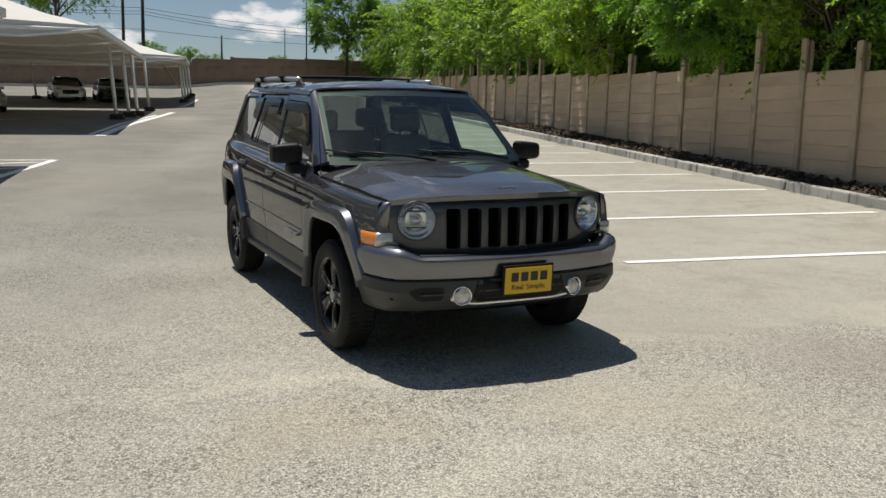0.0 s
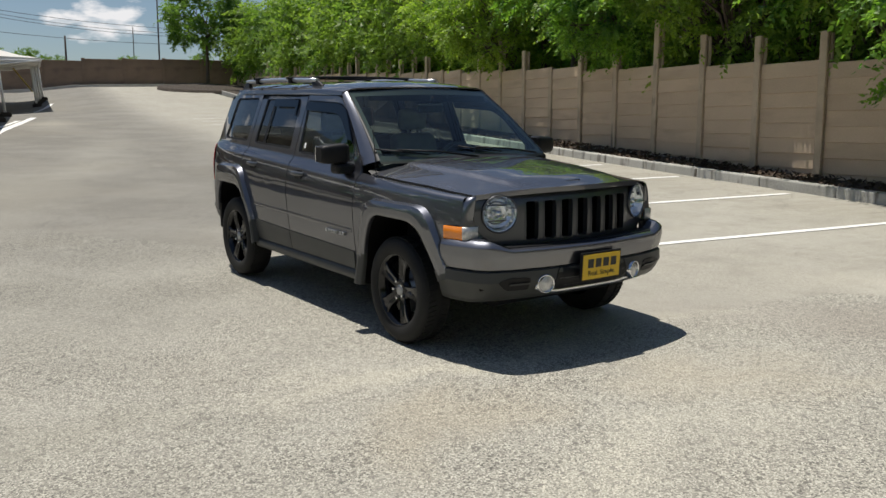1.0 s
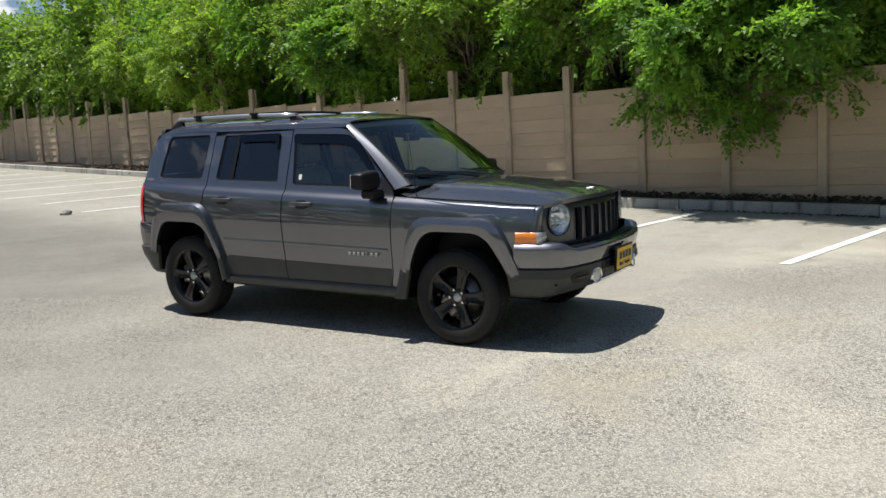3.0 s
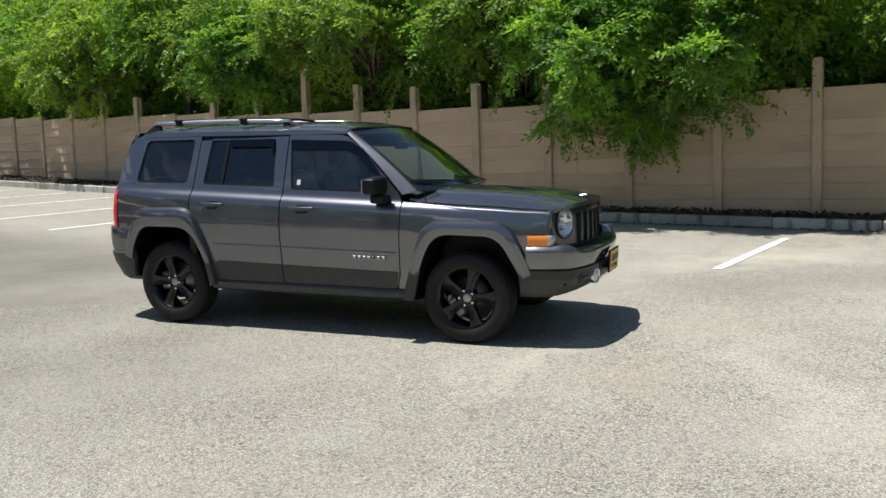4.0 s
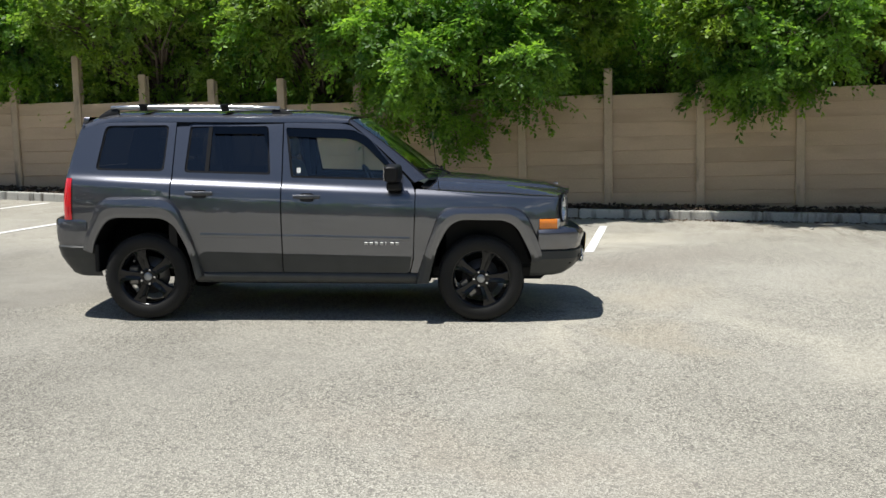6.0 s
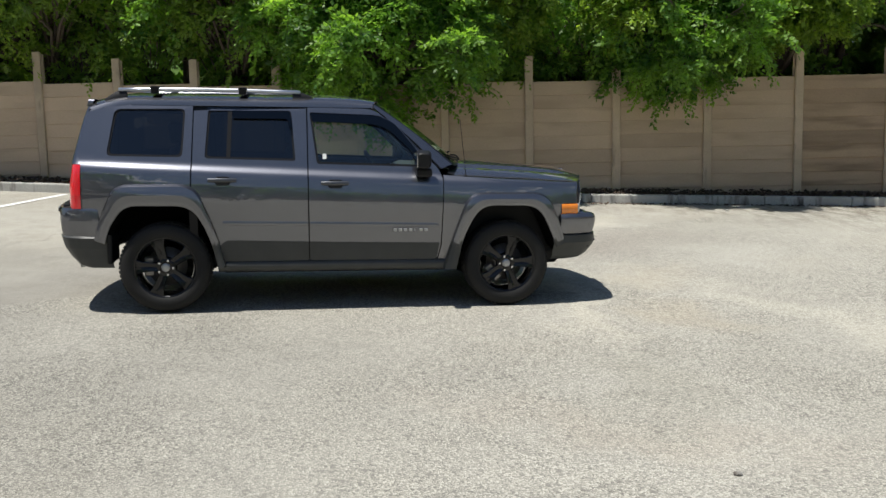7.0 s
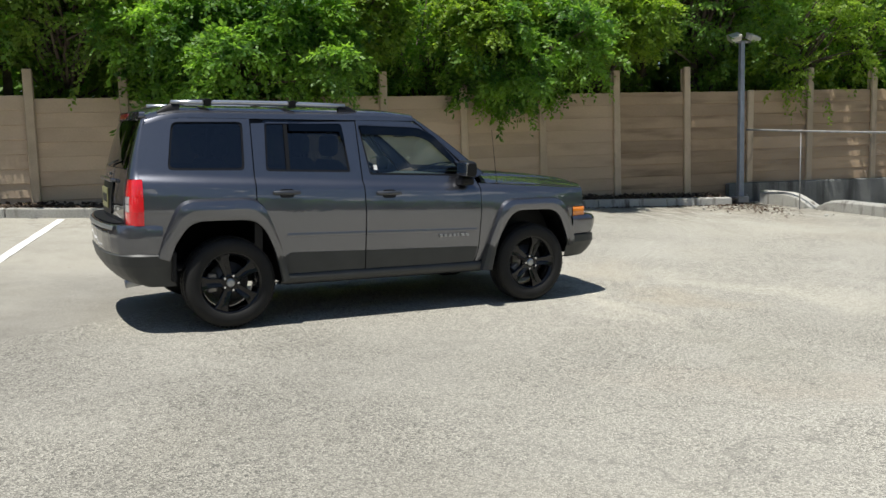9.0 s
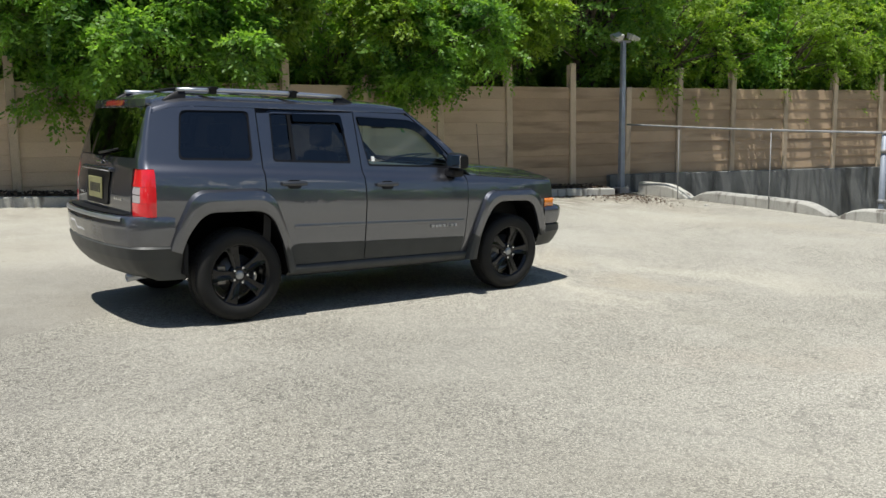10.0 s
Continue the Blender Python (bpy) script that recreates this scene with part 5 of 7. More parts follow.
    for z in np.linspace(1.118, 1.545, 14):
        y0 = float(np.interp(z, [1.118, 1.30, 1.495, 1.545], [1.932, 1.920, 1.877, 1.852]))
        a = Vector((s * side_x(y0, min(z, 1.557)) * (1 if z < 1.56 else 0.97), y0, z))
        xg = 0.615 - 0.05 * (z - 1.118) / 0.48
        b = Vector((s * xg, gate_y(xg, z), z))
        c = Vector((a.x, b.y - 0.004, z))
        rows.append([a * (1 - u) ** 2 + c * 2 * u * (1 - u) + b * u * u for u in np.linspace(0, 1, 8)])
    loft(bm, rows)
    part("rear_corner_post", bm, M_PAINT, car)

    def lamp_rows(z0, z1, n, grow):
        rows = []
        for z in np.linspace(z0, z1, n):
            a = Vector((s * (side_x(1.912, z) + grow), 1.912, z))
            xg = 0.635
            b = Vector((s * xg, gate_y(xg, z) + grow - 0.012, z))
            c = Vector((a.x, b.y - 0.002, z))
            rows.append([a * (1 - u) ** 2 + c * 2 * u * (1 - u) + b * u * u for u in np.linspace(0, 1, 9)])
        return rows

    lamp = thing_part("tail_lamp", car, "red tail lamp with pale reversing lens")
    bm = bmesh.new()
    loft(bm, lamp_rows(0.79, 0.882, 4, 0.006))
    loft(bm, lamp_rows(0.995, 1.116, 4, 0.006))
    loft(bm, [q[:6] for q in lamp_rows(0.883, 0.994, 4, 0.006)])
    part("red_lens", bm, M_RED, lamp)
    bm = bmesh.new()
    loft(bm, lamp_rows(0.79, 1.116, 4, -0.006))
    part("lamp_housing", bm, M_BLACK, lamp)
    for z0, z1 in ((0.884, 0.936), (0.942, 0.993)):
        bm = bmesh.new()
        loft(bm, [q[5:] for q in lamp_rows(z0, z1, 3, 0.004)])
        part("reversing_lens", bm, M_WHITE_LENS, lamp, "pale ribbed lens")
    # corner indicator
    lamp = thing_part("front_indicator", car, "amber and clear corner indicator")
    path = []
    for y in np.linspace(-1.772, -1.888, 5):
        path.append(Vector((s * (side_x(y, 0.78) + 0.006), y, 0)))
    pa, pb = Vector((s * side_x(-1.888, 0.78), -1.888, 0)), Vector((s * 0.69, yf(0.69), 0))
    pc = Vector((pa.x, pb.y, 0))
    for u in np.linspace(0.12, 1.0, 9):
        path.append(pa * (1 - u) ** 2 + pc * 2 * u * (1 - u) + pb * u * u + Vector((s * 0.006, -0.005, 0)))
    for nm, pts, mt in (("amber_lens", path[:7], M_AMBER), ("clear_lens", path[6:], M_FOG_LENS)):
        bm = bmesh.new()
        loft(bm, [[q + Vector((-s * 0.008 * (k in (0, 4)), 0.006 * (k in (0, 4)), z)) for k, z in enumerate((0.735, 0.741, 0.775, 0.809, 0.815))] for q in pts])
        part(nm, bm, mt, lamp)
    # nose of the fender that wraps to the grille, tucked under the bonnet's edge
    bm = bmesh.new()
    cols = []
    for u in np.linspace(0, 1, 9):
        col = []
        for f in np.linspace(0, 1, 10):
            z = 0.745 + 0.255 * f
            a = Vector((s * side_x(-1.888, z), -1.888, z))
            xg = float(np.interp(z, [0.74, 0.78, 0.86, 1.0], [0.650, 0.69, 0.716, 0.70]))
            b = Vector((s * xg, yf(xg) + 0.006, z))
            c = Vector((a.x * 0.995, b.y, z))
            q = a * (1 - u) ** 2 + c * 2 * u * (1 - u) + b * u * u
            top = min(1.000, hood_z(min(abs(q.x), 0.74), q.y) - 0.004)
            q.z = 0.745 + (top - 0.745) * f
            col.append(q)
        cols.append(col + [col[-1] + Vector((-s * 0.03, 0.03, -0.004))])
    loft(bm, cols)
    outward(bm)
    part("fender_nose", bm, M_PAINT, car)
    # mirror
    mirror = thing_part("door_mirror", car, "black door mirror")
    bm = bmesh.new()
    rows = []
    for t in np.linspace(0, 1, 9):
        x = s * (0.835 + 0.195 * t)
        w = 0.052 * (1 - 0.25 * t ** 3) * (0.8 if t in (0, 1) else 1)
        h = 0.070 * (1 - 0.18 * t ** 2) * (0.82 if t in (0, 1) else 1)
        yc, zc = -0.63 + 0.02 * t, 1.172 - 0.005 * t
        rows.append([(x, yc + math.copysign(abs(math.cos(a)) ** 0.5, math.cos(a)) * w - (0.02 if math.cos(a) < 0 else 0), zc + math.copysign(abs(math.sin(a)) ** 0.55, math.sin(a)) * h) for a in np.linspace(0, math.tau, 21)[:-1]])
    made = loft(bm, rows, closed=True)
    bm.faces.new(made[0])
    bm.faces.new(made[-1])
    part("housing", bm, M_BLACK, mirror)
    bm = bmesh.new()
    box(bm, min(s * 0.855, s * 1.03), max(s * 0.855, s * 1.03), -0.574, -0.568, 1.118, 1.222, bevel=0.002)
    part("mirror_glass", bm, M_CHROME, mirror)
    bm = bmesh.new()
    box(bm, min(s * 0.79, s * 0.93), max(s * 0.79, s * 0.93), -0.70, -0.58, 1.035, 1.105, bevel=0.02, seg=2)
    part("mount", bm, M_BLACK, mirror)
    # dark seal behind the tops of the doors
    bm = bmesh.new()
    loft(bm, [[(s * (side_x(y, 1.50) - 0.022), y, 1.50), (s * (side_x(y, 1.557) - 0.014), y, 1.557), (s * (side_x(y, 1.557) - 0.03), y, 1.580)] for y in np.linspace(-0.25, 1.56, 14)])
    part("door_top_seal", bm, M_BLACK, car)
    for y in (0.247, 1.102):
        bm = bmesh.new()
        loft(bm, [[(s * (side_x(y, z) - 0.016), y + d, z) for d in (-0.03, 0.03)] for z in np.linspace(0.40, 1.56, 16)])
        part("door_gap_seal", bm, M_BLACK, car)
    # roof rail
    rail = thing_part("roof_rail", car, "silver roof rail on black feet")
    bm = bmesh.new()
    ys = np.linspace(1.66, 0.30, 9)
    tube(bm, [(s * 0.555, y, 1.670 + 0.010 * math.sin(math.pi * (1.66 - y) / 1.36)) for y in ys], 0.018, 8)
    part("bar", bm, M_RAIL, rail)
    for y0, y1 in ((1.76, 1.60), (0.20, 0.36)):
        bm = bmesh.new()
        rows = []
        for t in np.linspace(0, 1, 7):
            y = y0 + (y1 - y0) * t
            zt = roof_point(0.86, y).z + 0.004 + 0.050 * math.sin(t * math.pi / 2)
            zb = roof_point(0.86, y).z - 0.02
            rows.append([(s * (0.555 + dx), y, z) for dx, z in ((-0.016, zb), (-0.014, zt - 0.006), (0, zt), (0.014, zt - 0.006), (0.017, zb))])
        loft(bm, rows)
        part("foot", bm, M_BLACK, rail)


build_side(-1)
build_side(1)


def build_car_top():
    # roof
    outline = []
    for u in np.linspace(-1, 1, 25):
        outline.append((u, -0.265 - 0.088 * (1 - u * u)))
    for u in np.linspace(1, -1, 25):
        outline.append((u, 1.868 + 0.026 * (1 - u * u)))
    panel("roof", outline, [], roof_point, M_PAINT, car, step=0.055, lip=(0, 0, -0.01))
    # upright edge of the roof above the doors
    for s in (-1, 1):
        bm = bmesh.new()
        rows = []
        for y in np.linspace(-0.262, 1.866, 20):
            top = roof_point(s * 1.0, y) + Vector((0, 0, 0.001))
            foot = Vector((s * (side_x(y, 1.557) + 0.001 + 0.25 * tail_drop(y)), y, 1.559 - tail_drop(y)))
            rows.append([top, top.lerp(foot, 0.5) + Vector((s * 0.002, 0, 0.001)), foot])
        loft(bm, rows)
        outward(bm)
        part("roof_side", bm, M_PAINT, car)
    # bonnet
    front, back = [], []
    for x in np.linspace(-0.705, 0.705, 19):
        front.append((x, yf(x) - 0.004 + 0.02 * (abs(x) / 0.7) ** 6))
    for x in np.linspace(0.785, -0.785, 19):
        back.append((x, -0.94 - 0.135 * (1 - (x / 0.785) ** 2) + 0.05))
    panel("bonnet", front + back, [], lambda x, y: Vector((x, y, hood_z(x, y))), M_PAINT, car, step=0.03, lip=(0, 0, -0.03))
    # front badge as plain blocks
    bm = bmesh.new()
    for x, w in ((-0.052, 0.02), (-0.022, 0.026), (0.01, 0.026), (0.042, 0.026)):
        y = -1.985
        box(bm, x - w / 2 + 0.005, x + w / 2 - 0.002, y - 0.014, y + 0.014, hood_z(x, y) - 0.002, hood_z(x, y) + 0.006, bevel=0.003)
    part("bonnet_badge", bm, M_CHROME, car, "small chrome badge")
    # windscreen
    n = 16
    bm = bmesh.new()
    loft(bm, [[screen_point(s, t) for s in np.linspace(-1, 1, n)] for t in np.linspace(0, 1, 10)])
    outward(bm)
    part("windscreen", bm, M_SCREEN, car)
    bm = bmesh.new()
    rows = [[screen_point(s, t) + Vector((0, 0.006, -0.006)) for s in np.linspace(-1, 1, n)] for t in (0.91, 1.02)]
    loft(bm, rows)
    for sgn in (-1, 1):
        loft(bm, [[screen_point(sgn * f, t) + Vector((0, 0.006, -0.006)) for f in (0.955, 1.01)] for t in np.linspace(0, 1, 8)])
    loft(bm, [[screen_point(s, t) + Vector((0, 0.006, -0.006)) for s in np.linspace(-1, 1, n)] for t in (-0.02, 0.07)])
    part("screen_border", bm, M_BLACK, car)
    # cowl and wipers
    bm = bmesh.new()
    loft(bm, [[Vector((s * 0.78, -0.90 - 0.13 * (1 - s * s) + dy, hood_z(s * 0.78, -0.96) + dz)) for s in np.linspace(-1, 1, n)] for dy, dz in ((-0.06, -0.02), (-0.03, -0.012), (0.0, -0.002), (0.06, 0.02))])
    part("cowl", bm, M_BLACK, car)
    for x0, x1, tz in ((-0.02, -0.60, 0.10), (0.58, 0.02, 0.10)):
        wiper = thing_part("wiper", car, "black windscreen wiper")
        a = screen_point(x0 / 0.72, 0.0) + Vector((0, -0.03, 0.012))
        b = screen_point(x1 / 0.72, tz) + Vector((0, -0.02, 0.018))
        bm = bmesh.new()
        tube(bm, [a, a.lerp(b, 0.5) + Vector((0, -0.008, 0.012)), b], [0.009, 0.007, 0.006], 6)
        part("arm", bm, M_BLACK, wiper)
        bm = bmesh.new()
        c, d = screen_point((x1 + 0.22) / 0.72, 0.045) + Vector((0, -0.012, 0.010)), screen_point((x1 - 0.14) / 0.72, tz + 0.03) + Vector((0, -0.012, 0.010))
        tube(bm, [c, d], 0.006, 6)
        part("blade", bm, M_BLACK, wiper)
    # crossbars on the rails
    for y in (1.395, 0.74):
        bm = bmesh.new()
        rows = []
        for x in np.linspace(-0.60, 0.60, 15):
            z = 1.690 + 0.012 * (1 - (x / 0.6) ** 2)
            rows.append([(x, y + dy, z + dz) for dy, dz in ((-0.035, 0), (-0.02, 0.011), (0.02, 0.011), (0.035, 0), (0.02, -0.008), (-0.02, -0.008))])
        made = loft(bm, rows, closed=True)
        bm.faces.new(made[0])
        bm.faces.new(made[-1])
        for sx in (-0.56, 0.56):
            box(bm, sx - 0.026, sx + 0.026, y - 0.028, y + 0.028, 1.650, 1.704, bevel=0.008, seg=2)
        part("crossbar", bm, M_BLACK, car)
    # antenna on the fender
    bm = bmesh.new()
    tube(bm, [(-0.80, -0.985, 1.02), (-0.80, -0.985, 1.05)], [0.016, 0.010], 10)
    part("antenna_base", bm, M_BLACK, car)
    bm = bmesh.new()
    tube(bm, [(-0.80, -0.985, 1.04), (-0.798, -0.93, 1.49)], [0.003, 0.002], 6)
    part("antenna", bm, M_BLACK, car)
    # flank badge as plain silver blocks
    for k in range(7):
        y = -0.405 - k * 0.0405
        w = 0.026 if k != 4 else 0.009
        bm = bmesh.new()
        box(bm, -0.884, -side_x(y, 0.62) + 0.001, y - w, y, 0.612, 0.634, bevel=0.002)
        part("badge_letter", bm, M_SILVER, car)


build_car_top()


def bumper_plan(rows, tip, side, end, wide=0.85):
    """Half a bumper's plan from the wheel arch round to the middle, mirrored."""
    half = [(-wide, end), (-wide + 0.004, end + (side - end) * 0.5), (-wide + 0.02, side), (-wide + 0.06, side + (tip - side) * 0.38), (-0.72, side + (tip - side) * 0.62), (-0.58, side + (tip - side) * 0.80), (-0.40, side + (tip - side) * 0.92), (-0.2, side + (tip - side) * 0.985), (0, tip)]
    p = resample(half + [(-x, y) for x, y in half[-2::-1]], rows)
    return p


def bumper_surface(plan, table):
    """Rows of points: the plan drawn in towards the car by the inset at each height."""
    t = np.gradient(plan, axis=0)
    nrm = np.c_[t[:, 1], -t[:, 0]]
    nrm /= np.linalg.norm(nrm, axis=1)[:, None]
    mid = plan[len(plan) // 2]
    if (nrm[len(plan) // 2] @ mid) < 0:
        nrm = -nrm
    return [[(q[0] - n[0] * inset * k, q[1] - n[1] * inset, z) for q, n in zip(plan, nrm)] for z, inset, k in table]


def build_front():
    def face(x, z):
        return Vector((x, yf(x) + 0.05 * clamp((z - 0.9) / 0.12, 0, 1) ** 2 + 0.008, z))

    slots = []
    for k in range(-3, 4):
        x = k * 0.1215
        top, low = 0.948, 0.722
        slots.append(rounded([(x - 0.041, top), (x + 0.041, top), (x + 0.040, low), (x - 0.040, low)], 0.016))
    holes = list(slots)
    for sx in (-1, 1):
        holes.append([(sx * 0.565 + 0.108 * math.cos(a), 0.882 + 0.108 * math.sin(a)) for a in np.linspace(0, math.tau, 41)[:-1]])
    outline = rounded([(-0.700, hood_z(0.70, yf(0.70)) - 0.012, 0.02)] + [(x, hood_z(x, yf(x)) - 0.012, 0) for x in np.linspace(-0.6, 0.6, 13)] + [(0.700, hood_z(0.70, yf(0.70)) - 0.012, 0.02), (0.715, 0.86, 0.05), (0.69, 0.775, 0.06), (0.575, 0.686, 0.06), (-0.575, 0.686, 0.06), (-0.69, 0.775, 0.06), (-0.715, 0.86, 0.05)])
    panel("grille_panel", outline, holes, face, M_GRILLE, car, step=0.05, lip=(0, 0.035, 0))
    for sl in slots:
        # black sheet behind the slot stands in for the shade inside
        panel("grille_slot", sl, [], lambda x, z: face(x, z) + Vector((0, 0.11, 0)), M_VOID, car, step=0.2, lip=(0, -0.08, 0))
        # slim raised surround
        cx = sum(q[0] for q in sl) / len(sl)
        big = [((q[0] - cx) * 1.16 + cx, (q[1] - 0.835) * 1.06 + 0.835) for q in sl]
        panel("slot_surround", big, [sl], lambda x, z: face(x, z) + Vector((0, -0.004, 0)), M_GRILLE, car, step=0.2, lip=(0, 0.006, 0))
    for sx in (-1, 1):
        c = face(sx * 0.565, 0.882)
        lamp = thing_part("headlamp", car, "round clear headlamp with a chrome reflector")
        lamp.matrix_basis = Matrix.Translation(c) @ Matrix.Rotation(sx * 0.30, 4, "Z") @ Matrix.Rotation(radians(90), 4, "Z") @ Matrix.Rotation(math.pi, 4, "Z")
        bm = bmesh.new()
        lathe(bm, [(0.004, 0.114), (0.013, 0.112), (0.013, 0.106), (-0.02, 0.104)], 40)
        part("bezel", bm, M_GRILLE, lamp)
        bm = bmesh.new()
        lathe(bm, [(0.004, 0.105), (-0.004, 0.098), (-0.030, 0.086), (-0.052, 0.060), (-0.056, 0.036), (-0.066, 0.030), (-0.070, 0.0005)], 22)
        for f in bm.faces:
            f.smooth = False
        part("reflector", bm, M_REFLECT, lamp)
        bm = bmesh.new()
        lathe(bm, [(-0.068, 0.012), (-0.030, 0.012), (-0.024, 0.022), (-0.010, 0.020), (-0.006, 0.0005)], 20)
        part("bulb_shield", bm, M_CHROME, lamp)
        bm = bmesh.new()
        for z in (-0.045, 0.045):
            box(bm, -0.052, -0.040, -0.07, 0.07, z - 0.004, z + 0.004, bevel=0.002)
        part("reflector_step", bm, M_CLAD, lamp)
        bm = bmesh.new()
        lathe(bm, [(0.006, 0.106), (0.017, 0.086), (0.026, 0.05), (0.030, 0.0)], 40)
        outward(bm, (-0.2, 0, 0))
        part("lens", bm, M_CLEAR, lamp)
    # bumper
    plan = bumper_plan(65, -2.200, -1.90, -1.765, 0.838)
    upper = [(0.750, 0.11, 0.5), (0.740, 0.040, 0.9), (0.728, 0.016, 1), (0.706, 0.003, 1), (0.675, 0.0, 1), (0.630, 0.006, 1), (0.576, 0.022, 1), (0.562, 0.042, 1)]
    lower = [(0.570, 0.040, 1), (0.560, 0.014, 1), (0.50, 0.010, 1), (0.45, 0.034, 1), (0.405, 0.078, 0.6), (0.372, 0.14, 0.45), (0.358, 0.24, 0.4)]
    bm = bmesh.new()
    dipped = []
    for row in bumper_surface(plan, upper):
        dipped.append([(x, y, z if z < 0.66 else 0.66 + (z - 0.66) * (1 - 0.52 * clamp((0.69 - abs(x)) / 0.10, 0, 1))) for x, y, z in row])
    creased(bm, dipped, 1, 3, 6)
    bumper = part("front_bumper", bm, M_PAINT, car)
    bm = bmesh.new()
    loft(bm, [[(x, y + d, z + h) for x, y, z in dipped[1] if abs(x) < 0.615] for d, h in ((-0.004, 0.002), (0.0, 0.007), (0.03, 0.007), (0.09, 0.004))])
    outward(bm)
    part("bumper_ledge", bm, M_BLACK, bumper, "black ledge under the grille")
    bm = bmesh.new()
    creased(bm, bumper_surface(bumper_plan(65, -2.200, -1.90, -1.712, 0.838), lower), 1, 2)
    part("bumper_skirt", bm, M_CLAD, bumper, "dark grey plastic skirt")

    def on_bumper(x, z, out=0.004):
        i = float(np.interp(x, plan[:, 0], np.arange(len(plan)))) if abs(x) < 0.83 else 0
        y = float(np.interp(x, plan[4:-4, 0], plan[4:-4, 1]))
        inset = float(np.interp(-z, [-q[0] for q in lower], [q[1] for q in lower])) if z < 0.565 else float(np.interp(-z, [-q[0] for q in upper], [q[1] for q in upper]))
        return Vector((x, y + inset - out, z))

    panel("lower_grille", rounded([(-0.27, 0.565, 0.02), (0.27, 0.565, 0.02), (0.30, 0.47, 0.03), (0.24, 0.415, 0.03), (-0.24, 0.415, 0.03), (-0.30, 0.47, 0.03)]), [], lambda x, z: on_bumper(x, max(z, 0.41), 0.005), M_BLACK, bumper, step=0.06, lip=(0, 0.01, 0))
    for sx in (-1, 1):
        panel("brake_vent", rounded([(sx * 0.47, 0.525, 0.02), (sx * 0.60, 0.530, 0.03), (sx * 0.665, 0.505, 0.02), (sx * 0.61, 0.45, 0.03), (sx * 0.47, 0.45, 0.02)]), [], lambda x, z: on_bumper(x, z, 0.004), M_BLACK, bumper, step=0.04, lip=(0, 0.01, 0))
        panel("vent_bar", rounded([(sx * 0.475, 0.495, 0.0), (sx * 0.60, 0.495, 0.0), (sx * 0.60, 0.484, 0.0), (sx * 0.475, 0.484, 0.0)]), [], lambda x, z: on_bumper(x, z, 0.012), M_CLAD, bumper, step=0.04, lip=(0, 0.008, 0))
        c = on_bumper(sx * 0.365, 0.478, 0.0)
        fog = thing_part("fog_lamp", bumper, "round fog lamp with chrome ring")
        fog.matrix_basis = Matrix.Translation(c) @ Matrix.Rotation(sx * 0.25, 4, "Z") @ Matrix.Rotation(-radians(90), 4, "Z")
        bm = bmesh.new()
        lathe(bm, [(-0.01, 0.058), (0.018, 0.056), (0.022, 0.051), (0.014, 0.046), (0.0, 0.045)], 32)
        part("ring", bm, M_CHROME, fog)
        bm = bmesh.new()
        lathe(bm, [(0.008, 0.047), (0.016, 0.03), (0.019, 0.0)], 32)
        part("lens", bm, M_FOG_LENS, fog)
    # chrome strip from lamp to lamp
    bm = bmesh.new()
    rows = []
    for x in np.linspace(-0.43, 0.43, 31):
        z = 0.418 + 0.045 * clamp((abs(x) - 0.26) / 0.17, 0, 1) ** 1.5
        rows.append([on_bumper(x, max(z, 0.40), 0.010) + Vector((0, dy, dz)) for dy, dz in ((0.012, 0.016), (0, 0.011), (0, -0.011), (0.012, -0.016))])
    loft(bm, rows)
    part("chrome_strip", bm, M_CHROME, bumper)
    # plate
    plate = thing_part("front_plate", bumper, "yellow dealer plate in a black frame")
    plate.matrix_basis = pose(0.02, -2.226, 0.553, 3, 0, 0)
    bm = bmesh.new()
    box(bm, -0.165, 0.165, -0.004, 0.012, -0.088, 0.088, bevel=0.006, seg=2)
    part("plate_frame", bm, M_BLACK, plate)
    bm = bmesh.new()
    box(bm, -0.153, 0.153, -0.008, -0.003, -0.076, 0.076, bevel=0.003)
    part("plate_face", bm, M_YELLOW, plate)
    # the large name is drawn as plain blocks
    bm = bmesh.new()
    for k in range(4):
        x = -0.094 + k * 0.0625
        box(bm, x - 0.020, x + 0.026, -0.0105, -0.007, -0.005, 0.048, bevel=0.001)
    part("plate_print", bm, M_INK, plate)
    cu = bpy.data.curves.new("slogan", "FONT")
    cu.body, cu.size, cu.align_x, cu.extrude = "Real. Simple.", 0.044, "CENTER", 0.0008
    tmp = new("slogan", cu)
    me = bpy.data.meshes.new_from_object(tmp.evaluated_get(bpy.context.evaluated_depsgraph_get()))
    bpy.data.objects.remove(tmp)
    ob = link_mesh("slogan", me, M_INK, plate)
    ob.matrix_basis = pose(0.0, -0.0095, -0.052, 90, 0, 0)


build_front()


